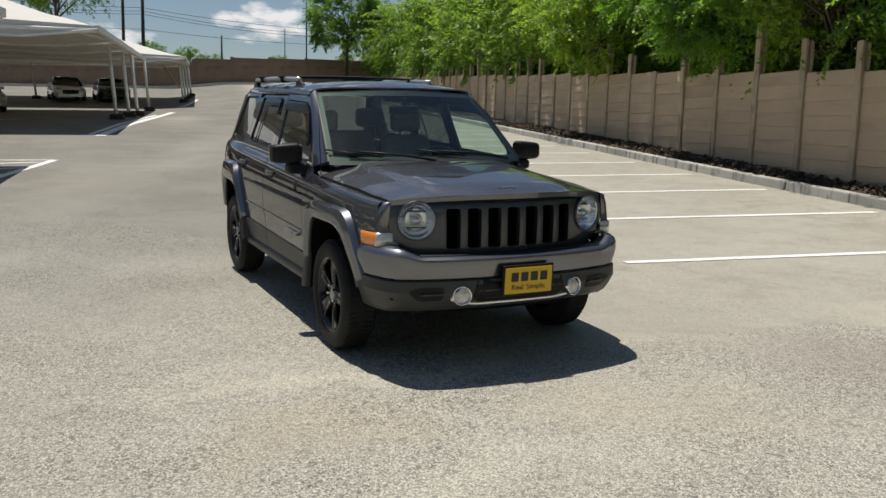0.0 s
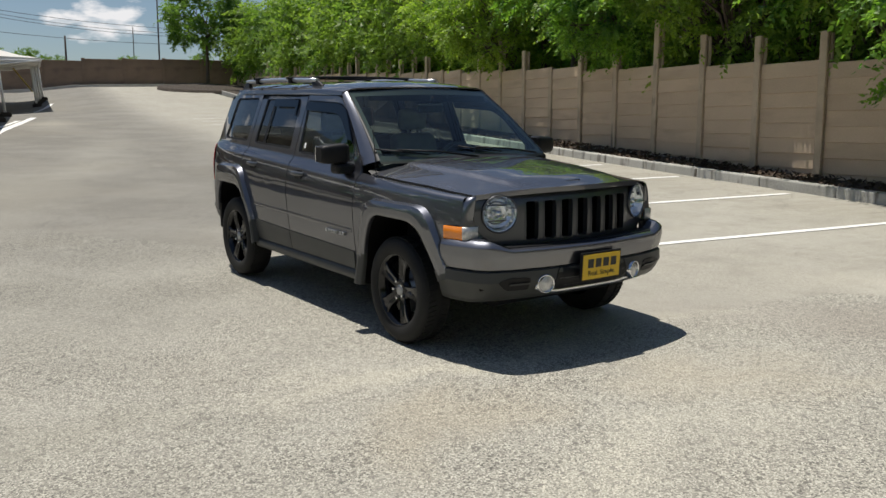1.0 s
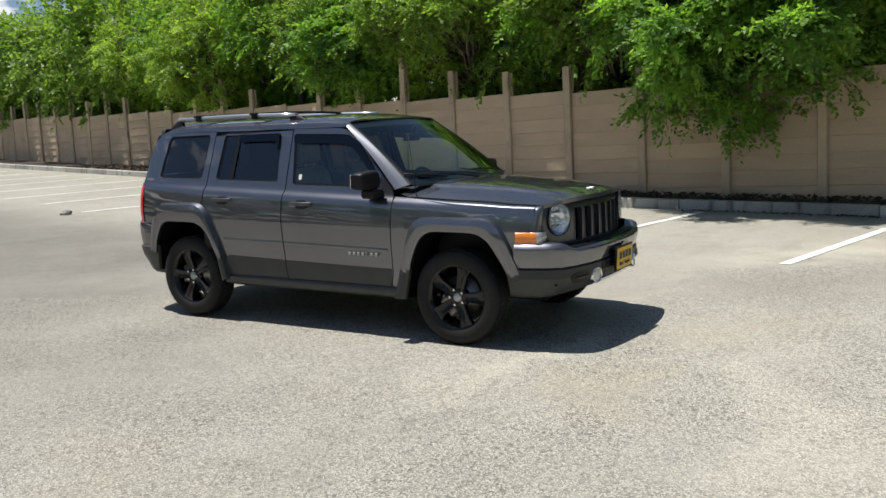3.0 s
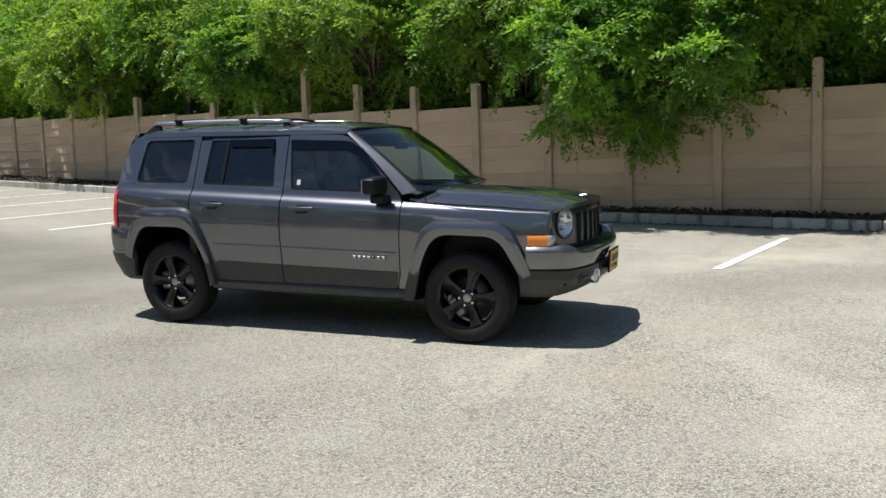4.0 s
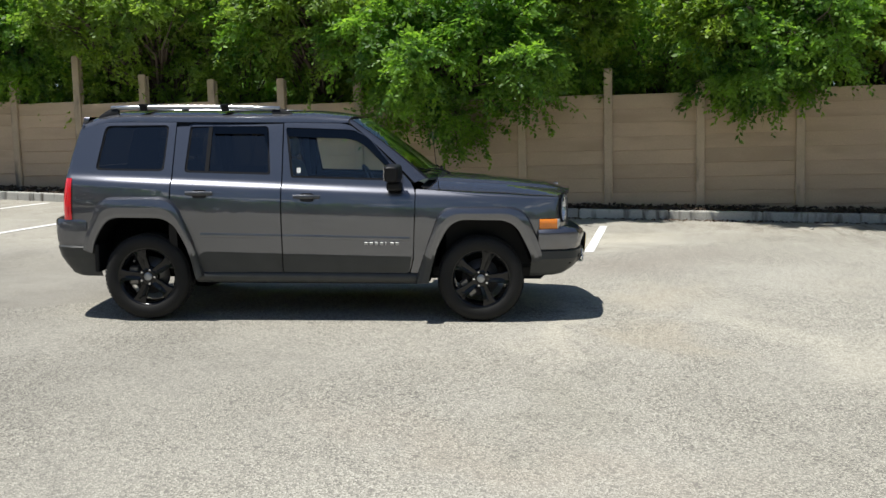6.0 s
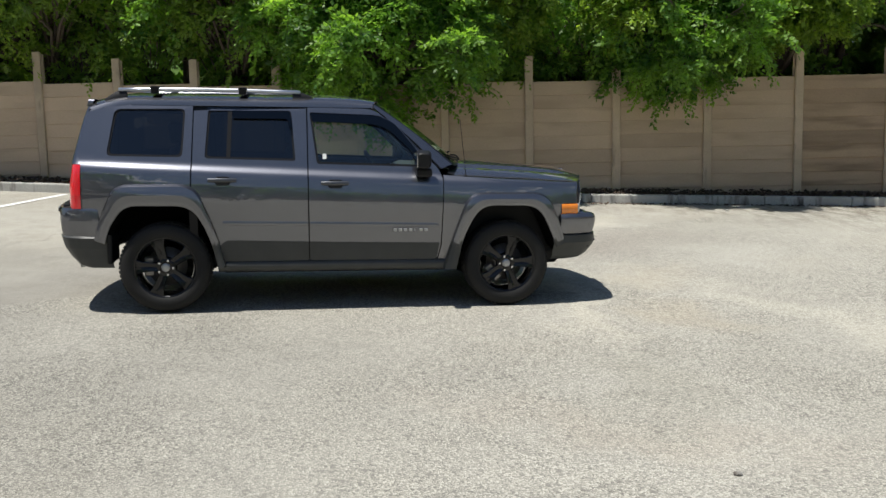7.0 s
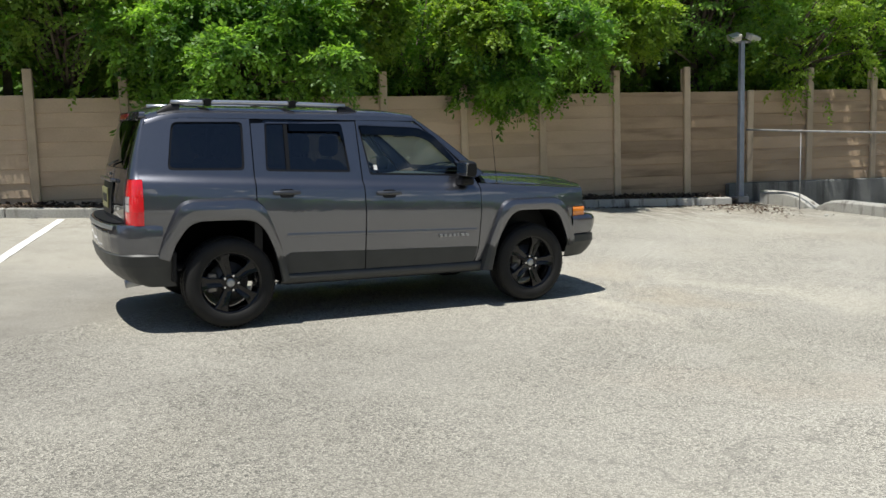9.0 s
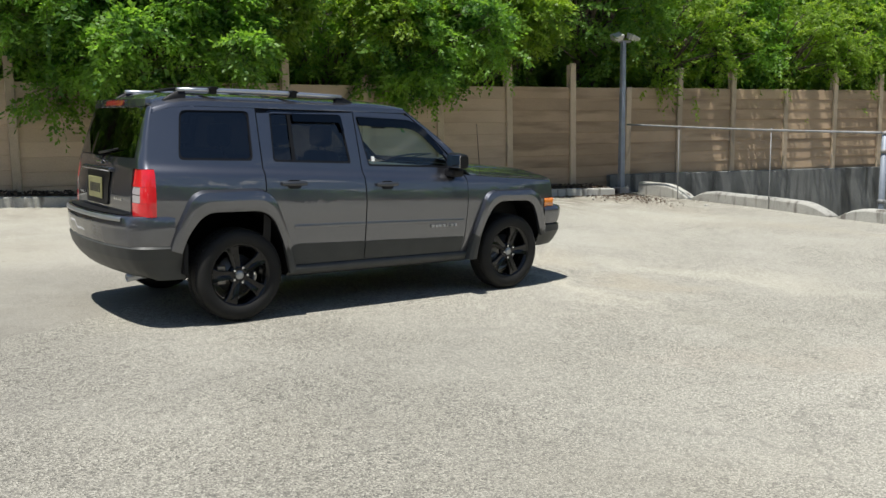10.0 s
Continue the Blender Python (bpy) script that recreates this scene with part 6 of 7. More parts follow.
def build_rear():
    def face(x, z):
        return Vector((x, gate_y(x, z), z))

    gate = panel("tailgate", rounded([(-0.625, 0.79, 0.02), (0.625, 0.79, 0.02), (0.622, 1.125, 0.0), (0.615, 1.185, 0.0), (-0.615, 1.185, 0.0), (-0.622, 1.125, 0)]), [], face, M_PAINT, car, step=0.06, lip=(0, -0.02, 0))
    panel("rear_window", rounded([(-0.612, 1.19, 0.03), (0.612, 1.19, 0.03), (0.566, 1.544, 0.012), (-0.566, 1.544, 0.012)]), [], face, M_PRIVACY, gate, step=0.08)
    panel("gate_header", rounded([(-0.565, 1.545, 0.0), (0.565, 1.545, 0.0), (0.55, 1.600, 0.02), (-0.55, 1.600, 0.02)]), [], lambda x, z: face(x, z) + Vector((0, 0.012 + 0.1 * (z - 1.545), 0)), M_PAINT, gate, step=0.08, lip=(0, -0.04, 0))
    panel("brake_light", rounded([(-0.19, 1.552), (0.19, 1.552), (0.19, 1.590), (-0.19, 1.590)], 0.012), [], lambda x, z: face(x, z) + Vector((0, 0.022, 0)), M_RED_DULL, gate, step=0.1, lip=(0, -0.02, 0))
    # raised black sheet, its colour standing in for a recess in shade
    panel("plate_recess_shade", rounded([(-0.25, 0.835), (0.25, 0.835), (0.27, 1.082), (-0.27, 1.082)], 0.04), [], lambda x, z: face(x, z) + Vector((0, 0.010, 0)), M_BLACK, gate, step=0.08, lip=(0, -0.01, 0))
    bm = bmesh.new()
    box(bm, -0.155, 0.155, 2.072, 2.080, 0.875, 1.03, bevel=0.003)
    plate = part("rear_plate", bm, M_PLATE, gate, "faded yellow-green plate")
    bm = bmesh.new()
    for k in range(6):
        box(bm, -0.12 + k * 0.041, -0.092 + k * 0.041, 2.0805, 2.082, 0.92, 0.985)
    part("plate_marks", bm, M_INK, plate)
    bm = bmesh.new()
    box(bm, -0.32, 0.32, 2.03, 2.075, 1.078, 1.108, bevel=0.01, seg=2)
    part("gate_handle", bm, M_PAINT, gate)
    for sx in (-1, 1):
        bm = bmesh.new()
        for x in (0.36, 0.395, 0.43, 0.465):
            box(bm, min(sx * x, sx * (x + 0.022)), max(sx * x, sx * (x + 0.022)), gate_y(x, 0.9) - 0.002, gate_y(x, 0.9) + 0.006, 0.885, 0.903)
        part("gate_badge", bm, M_CHROME, gate)
    bm = bmesh.new()
    box(bm, -0.06, 0.06, 2.036, 2.048, 1.125, 1.145, bevel=0.003)
    part("maker_badge", bm, M_CHROME, gate)
    wiper = thing_part("rear_wiper", gate, "black rear wiper")
    bm = bmesh.new()
    a, b = face(0.0, 1.205) + Vector((0, 0.02, 0)), face(-0.36, 1.245) + Vector((0, 0.02, 0))
    tube(bm, [a, b], [0.011, 0.006], 6)
    part("arm", bm, M_BLACK, wiper)
    # bumper
    plan = bumper_plan(65, 2.175, 1.93, 1.79, 0.834)
    upper = [(0.797, 0.15, 0.25), (0.796, 0.06, 0.35), (0.792, 0.012, 0.7), (0.775, 0.001, 1), (0.70, 0.0, 1), (0.62, 0.006, 1), (0.575, 0.016, 1), (0.545, 0.032, 1)]
    lower = [(0.585, 0.022, 1), (0.570, 0.006, 1), (0.49, 0.026, 1), (0.42, 0.070, 0.8), (0.360, 0.13, 0.5), (0.338, 0.24, 0.3)]
    bm = bmesh.new()
    creased(bm, bumper_surface(plan, upper), 2, 4)
    bumper = part("rear_bumper", bm, M_PAINT, car)
    bm = bmesh.new()
    creased(bm, bumper_surface(bumper_plan(65, 2.175, 1.93, 1.705, 0.846), lower), 1, 2)
    part("bumper_skirt", bm, M_CLAD, bumper, "dark grey plastic skirt")
    bm = bmesh.new()
    mid = plan[12:-12]
    rows = bumper_surface(mid, [(0.784, 0.004, 1), (0.780, -0.006, 1), (0.756, -0.007, 1), (0.752, 0.0, 1)])
    loft(bm, rows)
    part("bumper_strip", bm, M_SILVER, bumper, "satin silver strip")
    bm = bmesh.new()
    loft(bm, [[(q[0] * 0.95, q[1] - 0.022, 0.800) for q in mid], [(q[0] * 0.92, q[1] - 0.13, 0.803) for q in mid]])
    part("step_pad", bm, M_BLACK, bumper)
    bm = bmesh.new()
    lathe(bm, [(0.0, 0.031), (0.14, 0.031), (0.14, 0.026), (0.02, 0.026)], 20, axis="y")
    ob = part("exhaust_tip", bm, M_SILVER, car)
    ob.matrix_basis = pose(-0.46, 1.875, 0.345, -8, 0, 0)


build_rear()


def build_wheel():
    """A black five-spoke alloy wheel with its tyre; its outer face looks along +x."""
    w = thing_part("wheel", car, "black five-spoke alloy wheel")
    bm = bmesh.new()
    lathe(bm, [(-0.10, 0.225), (-0.108, 0.245), (-0.11, 0.285), (-0.098, 0.318), (-0.08, 0.331), (-0.03, 0.336), (0.03, 0.336), (0.08, 0.331), (0.098, 0.318), (0.108, 0.29), (0.106, 0.25), (0.096, 0.232), (0.088, 0.224)], 56)
    tyre = part("tyre", bm, M_RUBBER, w)
    bm = bmesh.new()
    for k in range(64):
        a = k * math.tau / 64
        for side in (-1, 1):
            box(bm, 0.045 * side - 0.028, 0.045 * side + 0.03, -0.0115, 0.0115, 0.334, 0.3405, m=Matrix.Rotation(a, 4, "X") @ pose(0, 0, 0, 0, 0, 14 * side))
    part("tread", bm, M_RUBBER, tyre)
    bm = bmesh.new()
    lathe(bm, [(-0.10, 0.222), (-0.09, 0.205), (-0.02, 0.195), (0.05, 0.203), (0.078, 0.213), (0.086, 0.222), (0.094, 0.229), (0.089, 0.234)], 48)
    rim = part("rim", bm, M_GLOSS, w)
    bm = bmesh.new()
    lathe(bm, [(0.02, 0.0), (0.068, 0.0), (0.070, 0.05), (0.064, 0.075), (0.03, 0.08)], 30)
    part("hub", bm, M_GLOSS, rim)
    for k in range(5):
        bm = bmesh.new()
        rows = []
        for t in np.linspace(0, 1, 8):
            r = 0.055 + 0.158 * t
            hw = 0.030 + 0.014 * t + 0.012 * max(0, t - 0.75) / 0.25
            x = 0.066 + 0.016 * math.sin(t * math.pi * 0.6)
            groove = 0.009 * math.sin(math.pi * clamp(t * 1.1, 0, 1))
            rows.append([(x - 0.035, -hw, r), (x - 0.002, -hw, r), (x + 0.003, -hw * 0.86, r), (x - 0.001, -hw * 0.35, r), (x - groove, 0, r), (x - 0.001, hw * 0.35, r), (x + 0.003, hw * 0.86, r), (x - 0.002, hw, r), (x - 0.035, hw, r)])
        loft(bm, rows, smooth=False)
        bmesh.ops.rotate(bm, matrix=Matrix.Rotation(k * math.tau / 5, 3, "X"), verts=bm.verts)
        part("spoke", bm, M_GLOSS, rim)
        bm = bmesh.new()
        bmesh.ops.create_cone(bm, cap_ends=True, segments=6, radius1=0.0105, radius2=0.009, depth=0.022, matrix=Matrix.Rotation((k + 0.5) * math.tau / 5, 4, "X") @ Matrix.Translation((0.078, 0, 0.056)) @ Matrix.Rotation(radians(90), 4, "Y"))
        part("lug_nut", bm, M_CHROME, rim)
    bm = bmesh.new()
    lathe(bm, [(0.068, 0.033), (0.078, 0.031), (0.081, 0.02), (0.081, 0.0)], 28)
    part("centre_cap", bm, M_SILVER, rim)
    bm = bmesh.new()
    lathe(bm, [(-0.02, 0.02), (-0.02, 0.148), (0.0, 0.148), (0.0, 0.085), (0.03, 0.08), (0.03, 0.0)], 40)
    disc = part("brake_disc", bm, M_STEEL, w)
    bm = bmesh.new()
    box(bm, -0.05, 0.035, -0.075, 0.075, 0.085, 0.165, m=Matrix.Rotation(radians(-70), 4, "X"), bevel=0.012)
    part("caliper", bm, M_STEEL, w)
    return w


def place_wheels():
    first = build_wheel()
    spots = [(-0.765, -1.317, 200), (-0.765, 1.317, 160), (0.765, -1.317, 0), (0.765, 1.317, 30)]
    for i, (x, y, spin) in enumerate(spots):
        m = pose(x, y, 0.345, 0, 0, 180 if x < 0 else 0) @ Matrix.Rotation(radians(spin), 4, "X")
        if i == 0:
            first.matrix_basis = m
        else:
            copy_thing(first, m).parent = car


place_wheels()


def build_inside():
    # floor pan and dark underside
    bm = bmesh.new()
    box(bm, -0.52, 0.52, -1.85, 1.70, 0.29, 0.42, bevel=0.03)
    box(bm, -0.80, 0.80, -0.86, 0.90, 0.29, 0.42, bevel=0.02)
    part("floor_pan", bm, M_BLACK, car)
    bm = bmesh.new()
    box(bm, -0.60, 0.60, -1.84, -1.0, 0.40, 0.98, bevel=0.04)
    part("engine_block", bm, M_BLACK, car)
    # solid black boxes added to keep the space behind the bumpers in shade
    bm = bmesh.new()
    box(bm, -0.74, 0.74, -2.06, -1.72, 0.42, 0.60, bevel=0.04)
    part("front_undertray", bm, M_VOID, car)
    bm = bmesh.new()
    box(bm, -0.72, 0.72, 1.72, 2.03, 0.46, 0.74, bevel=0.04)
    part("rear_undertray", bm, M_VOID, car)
    bm = bmesh.new()
    loft(bm, [[roof_point(u, y) + Vector((0, 0, -0.035)) for u in np.linspace(-0.95, 0.95, 13)] for y in np.linspace(-0.28, 1.8, 10)])
    part("headlining", bm, M_LINING, car)
    # dashboard
    bm = bmesh.new()
    rows = []
    for x in np.linspace(-0.70, 0.70, 15):
        cowl = 0.035 * math.exp(-((x - 0.36) / 0.16) ** 2)
        rows.append([(x, -0.95, 1.06), (x, -0.82, 1.10), (x, -0.58, 1.075 + cowl), (x, -0.50, 1.04 + cowl), (x, -0.47, 0.92), (x, -0.52, 0.62)])
    loft(bm, rows)
    part("dashboard", bm, M_DASH, car)
    # steering wheel
    wheel = thing_part("steering_wheel", car)
    wheel.matrix_basis = pose(0.36, -0.36, 1.02, 62, 0, 0)
    bm = bmesh.new()
    ring = [(0.185 * math.cos(a), 0.185 * math.sin(a), 0) for a in np.linspace(0, math.tau, 33)]
    tube(bm, ring, 0.016, 8, cap=False)
    part("ring", bm, M_DASH, wheel)
    bm = bmesh.new()
    box(bm, -0.17, 0.17, -0.025, 0.03, -0.03, 0.0, bevel=0.01)
    box(bm, -0.07, 0.07, -0.16, 0.05, -0.035, 0.005, bevel=0.02)
    part("spokes", bm, M_DASH, wheel)

    def seat(x, y, width, name):
        st = thing_part(name, car, "grey cloth seat with a headrest")
        st.matrix_basis = pose(x, y, 0)
        bm = bmesh.new()
        box(bm, -width, width, -0.28, 0.25, 0.50, 0.70, bevel=0.06, seg=3)
        part("cushion", bm, M_CLOTH, st)
        bm = bmesh.new()
        vs = box(bm, -width, width, 0.18, 0.32, 0.60, 1.24, bevel=0.055, seg=3)
        for v in vs:
            v.co.y += 0.28 * (v.co.z - 0.6)
            v.co.x *= 1 - 0.22 * clamp((v.co.z - 0.95) / 0.3, 0, 1)
        part("backrest", bm, M_CLOTH, st)
        for hx in ([0] if width < 0.4 else [-0.38, 0.38]):
            bm = bmesh.new()
            box(bm, hx - 0.13, hx + 0.13, 0.375, 0.47, 1.27, 1.44, bevel=0.04, seg=3)
            tube(bm, [(hx - 0.05, 0.40, 1.2), (hx - 0.05, 0.42, 1.3)], 0.008, 6)
            tube(bm, [(hx + 0.05, 0.40, 1.2), (hx + 0.05, 0.42, 1.3)], 0.008, 6)
            part("headrest", bm, M_CLOTH, st)

    seat(-0.36, -0.05, 0.25, "front_seat")
    seat(0.36, -0.05, 0.25, "front_seat")
    seat(0.0, 0.85, 0.49, "rear_seat")
    bm = bmesh.new()
    box(bm, -0.11, 0.11, -0.03, 0.0, -0.03, 0.035, bevel=0.012, seg=2)
    tube(bm, [(0, -0.01, 0.03), (0, -0.03, 0.09)], 0.01, 6)
    ob = part("rear_view_mirror", bm, M_BLACK, car)
    ob.matrix_basis = pose(0.0, -0.42, 1.46, 10, 0, 0)
    for sx in (-1, 1):
        bm = bmesh.new()
        loft(bm, [[(sx * 0.80, y, 0.42), (sx * 0.79, y, 0.9), (sx * 0.755, y, 1.09)] for y in (-0.74, 0.24, 0.86)])
        part("door_lining", bm, M_DASH, car)


build_inside()


# ---- far side of the lot ----
M_FARWALL = shader("brown_block_wall", (0.22, 0.155, 0.11), 0.9, spread=0.2, scale=0.8, fine=14, bump=0.3, dist=0.01, stain=((0.15, 0.105, 0.08), 0.6, (1, 1, 3), 0.55))
M_COPING = shader("pale_concrete_edging", (0.45, 0.43, 0.39), 0.9, spread=0.2, scale=2, fine=30, bump=0.2)


def canvas_mat():
    m = shader("cream_shade_canvas", (0.64, 0.62, 0.57), 0.85, spread=0.06, scale=1.2, fine=60, bump=0.1)
    nt = m.node_tree
    b = nt.nodes["Principled BSDF"]
    out = nt.nodes["Material Output"]
    t = nt.nodes.new("ShaderNodeBsdfTranslucent")
    t.inputs["Color"].default_value = (0.52, 0.45, 0.34, 1)
    mx = nt.nodes.new("ShaderNodeMixShader")
    mx.inputs["Fac"].default_value = 0.07
    nt.links.new(b.outputs[0], mx.inputs[1])
    nt.links.new(t.outputs[0], mx.inputs[2])
    nt.links.new(mx.outputs[0], out.inputs["Surface"])
    return m


M_CANVAS = canvas_mat()
M_TUBE = shader("white_steel_tube", (0.76, 0.75, 0.71), 0.5, 0.2, spread=0.12, scale=3, fine=60, bump=0.0)


def far_wall(name, a, b, height, label):
    a, b = Vector(a), Vector(b)
    n = max(2, int((b - a).length / 3.0))
    wall = thing(name, label, "wall", kind="structure")
    d = (b - a) / n
    ang = math.degrees(math.atan2(d.y, d.x))
    for i in range(n):
        p = a + d * i
        mid = p + d * 0.5
        g = gz(mid.x, mid.y)
        bm = bmesh.new()
        box(bm, 0.1, d.length - 0.1, -0.07, 0.07, -0.5, height)
        box(bm, 0.1, d.length - 0.1, -0.10, 0.10, height, height + 0.07, bevel=0.015)
        ob = part("wall_bay", bm, M_FARWALL, wall)
        ob.matrix_basis = pose(p.x, p.y, g, 0, 0, ang)
        bm = bmesh.new()
        box(bm, -0.13, 0.13, -0.13, 0.13, -0.5, height + 0.16, bevel=0.02)
        ob = part("pier", bm, M_FARWALL, wall)
        ob.matrix_basis = pose(p.x, p.y, gz(p.x, p.y), 0, 0, ang)
    return wall


far_wall("wall_north", (-46, 76), (14.6, 76), 2.05, "brown block wall with piers closing the lot")
far_wall("wall_west", (-46, -32), (-46, 75.8), 2.2, "brown block wall along the west side")
far_wall("wall_south", (-45.8, -32), (30, -32), 2.2, "brown block wall along the south side")


def edging(a, b):
    bm = bmesh.new()
    a, b = Vector(a), Vector(b)
    n = 24
    rows = []
    for i in range(n + 1):
        p = a.lerp(b, i / n)
        g = gz(p.x, p.y)
        rows.append([(p.x, p.y - 0.5, g - 0.1), (p.x, p.y - 0.48, g + 0.16), (p.x, p.y - 0.30, g + 0.17), (p.x, p.y + 0.4, g + 0.15)])
    loft(bm, rows, smooth=False)
    bmesh.ops.recalc_face_normals(bm, faces=bm.faces)
    return tagged(part("far_kerb", bm, M_COPING), "pale concrete kerb at the foot of the wall", "kerb", kind="structure")


edging((-45, 75.6), (14, 75.6))


def woods():
    """Plain unseen woods that close the lot behind its walls, raised to darken reflections."""
    rnd = np.random.default_rng(5)
    n = 5200
    t = rnd.random(n)
    y = -40 + 122 * t
    x = -49 - 5 * rnd.random(n)
    south = rnd.random(n) < 0.4
    x2 = -46 + 90 * rnd.random(n)
    y2 = -35 - 5 * rnd.random(n)
    x, y = np.where(south, x2, x), np.where(south, y2, y)
    top = 10.0 + 9.0 * np.clip((y - 6) / 20, 0, 1) + 1.4 * np.sin(0.35 * (x + y)) + 0.9 * np.sin(0.93 * (x - y))
    z = -1.0 + top * rnd.random(n) ** 0.7 + 0.02 * (y + 30)
    pts = np.c_[x, y, z]
    mesh = quads_mesh("far_woods", leaf_sprays(pts, rnd.normal(size=(n, 3)), rnd, 1.45, 7, 1.6))
    ob = link_mesh("far_woods", mesh, M_LEAF_DEEP)
    tagged(ob, "unseen dark green tree line added to darken the car's reflections", "woods", kind="stuff")


woods()


def shade_canopy(x_right, x_left, y0, y1, z0, z1, ridge, posts, bays=4):
    """A cream canvas hip canopy on white steel tubes; its right eave runs away from the viewer."""
    c = thing("shade_canopy", "cream canvas shade canopy on white steel posts over stalls", "carport", "shade canopies")

    def roof(x, y):
        t = clamp((y - y0) / (y1 - y0), 0, 1)
        eave = z0 + (z1 - z0) * t
        run = min(x_right - x, (y - y0) * 1.0, (y1 - y) * 1.0, 4.6)
        seg = (t * bays) % 1.0
        return eave + ridge * clamp(run / 4.6, 0, 1) - 0.10 * math.sin(math.pi * seg) * clamp(run, 0, 1)

    bm = bmesh.new()
    nx, ny = 22, 6 * bays
    rows = []
    for j in range(ny + 1):
        y = y0 + (y1 - y0) * j / ny
        xs = [x_right + (x_left - x_right) * (i / nx) ** 1.6 for i in range(nx + 1)]
        rows.append([(x, y, roof(x, y)) for x in xs])
    loft(bm, rows)
    part("canvas", bm, M_CANVAS, c)
    for j in range(bays + 1):
        y = y0 + (y1 - y0) * j / bays
        bm = bmesh.new()
        xs = [x_right, x_right - 1.5, x_right - 3, x_right - 4.6, x_left]
        tube(bm, [(x, y, z0 + (z1 - z0) * j / bays - 0.12 + (0.75 * ridge * clamp((x_right - x) / 4.6, 0, 1) if 0 < j < bays else 0)) for x in xs], 0.06, 8)
        part("rafter", bm, M_TUBE, c)
    bm = bmesh.new()
    box(bm, -0.06, 0.06, 0, 1, -0.16, 0.0)
    for v in bm.verts:
        t = v.co.y
        v.co = Vector((x_right + v.co.x, y0 + (y1 - y0) * t, z0 + (z1 - z0) * t + v.co.z + 0.02))
    part("eave_beam", bm, M_TUBE, c)
    # cloth valances across the bays, each hemmed over a pale tube
    for j in range(bays + 1):
        t = j / bays
        y, z = y0 + (y1 - y0) * t, z0 + (z1 - z0) * t
        xs = [x_right + (x_left - x_right) * (i / 24) for i in range(25)]
        hang = [0.25 + 0.75 * clamp((x_right - x) / 2.0, 0, 1) for x in xs]
        bow = [0.10 * math.sin(math.pi * clamp((x_right - x) / 9.0, 0, 1)) for x in xs]
        up = [ridge * 0.9 * clamp((x_right - x) / 4.6, 0, 1) if 0 < j < bays else 0.02 for x in xs]
        bm = bmesh.new()
        loft(bm, [[(x, y + d, z - 0.02 + u + k) for x, u, k in zip(xs, up, bow)] for d in (-0.012,)] + [[(x, y - 0.012, z - 0.40 * h + k) for x, k, h in zip(xs, bow, hang)], [(x, y + 0.012, z - 0.40 * h + k) for x, k, h in zip(xs, bow, hang)], [(x, y + 0.012, z - 0.02 + u + k) for x, u, k in zip(xs, up, bow)]], smooth=False)
        part("valance", bm, M_CANVAS, c)
        bm = bmesh.new()
        tube(bm, [(x, y - 0.03, z - 0.42 * h + k) for x, k, h in zip(xs, bow, hang)], 0.05, 8)
        part("hem_tube", bm, M_TUBE, c)
    for x, y in posts:
        t = clamp((y - y0) / (y1 - y0), 0, 1)
        g = gz(x, y)
        bm = bmesh.new()
        tube(bm, [(x + 0.10, y, g - 0.1), (x - 0.12, y, z0 + (z1 - z0) * t - 0.05)], 0.066, 10)
        p = part("post", bm, M_TUBE, c)
        bm = bmesh.new()
        box(bm, x - 0.15, x + 0.35, y - 0.25, y + 0.25, g - 0.1, g + 0.2, bevel=0.08, seg=2)
        part("footing", bm, M_SOIL, c)
    return c


shade_canopy(-2.55, -24, 26.0, 46.5, 3.85, 4.35, 1.5, [(-2.95, 34.3), (-2.7, 36.75), (-2.5, 38.4), (-2.45, 45.7), (-9.6, 41.5), (-12, 30)])
shade_canopy(-0.75, -24, 50.0, 64.0, 4.75, 5.25, 1.2, [(-1.1, 57.2), (-1.0, 59.5), (-0.85, 61.0), (-0.7, 63.0), (-10.0, 60.8)])
shade_canopy(-3.3, -22, 12.6, 18.0, 3.15, 3.3, 1.2, [(-7.4, 15.4), (-14.0, 15.4)], bays=2)

# a yellow brace leaning on a post of the far canopy
brace = thing("brace", "yellow steel brace leaning against a canopy post", "brace")
bm = bmesh.new()
tube(bm, [(-1.2, 57.0, gz(-1.2, 57) + 0.9), (-2.15, 57.0, gz(-2.1, 57) + 2.35)], 0.045, 8)
part("tube", bm, shader("yellow_steel_paint", (0.55, 0.40, 0.10), 0.5, spread=0.15), brace)
bm = bmesh.new()
box(bm, -2.3, -2.0, 56.93, 57.07, gz(-2.1, 57) + 2.32, gz(-2.1, 57) + 2.42, bevel=0.01)
part("foot_plate", bm, M_TUBE, brace)

# painted edges beside the canopies
painted_line((-2.46, 25.0), (-1.2, 43.0), 0.28)
painted_line((-2.75, 25.4), (-1.75, 39.5), 0.16)
painted_line((-12, 25.6), (-5.9, 33.9), 0.14)
painted_line((-2.6, 18.5), (-3.6, 12.0), 0.16)
painted_line((-2.6, 18.5), (-6.0, 18.55), 0.12)
for k in range(4):
    painted_line((-2.78 - 0.12 * k, 18.1 - 1.0 * k), (-5.0, 17.4 - 1.0 * k), 0.12)
painted_line((-1.15, 50.5), (-0.2, 58.2), 0.25)


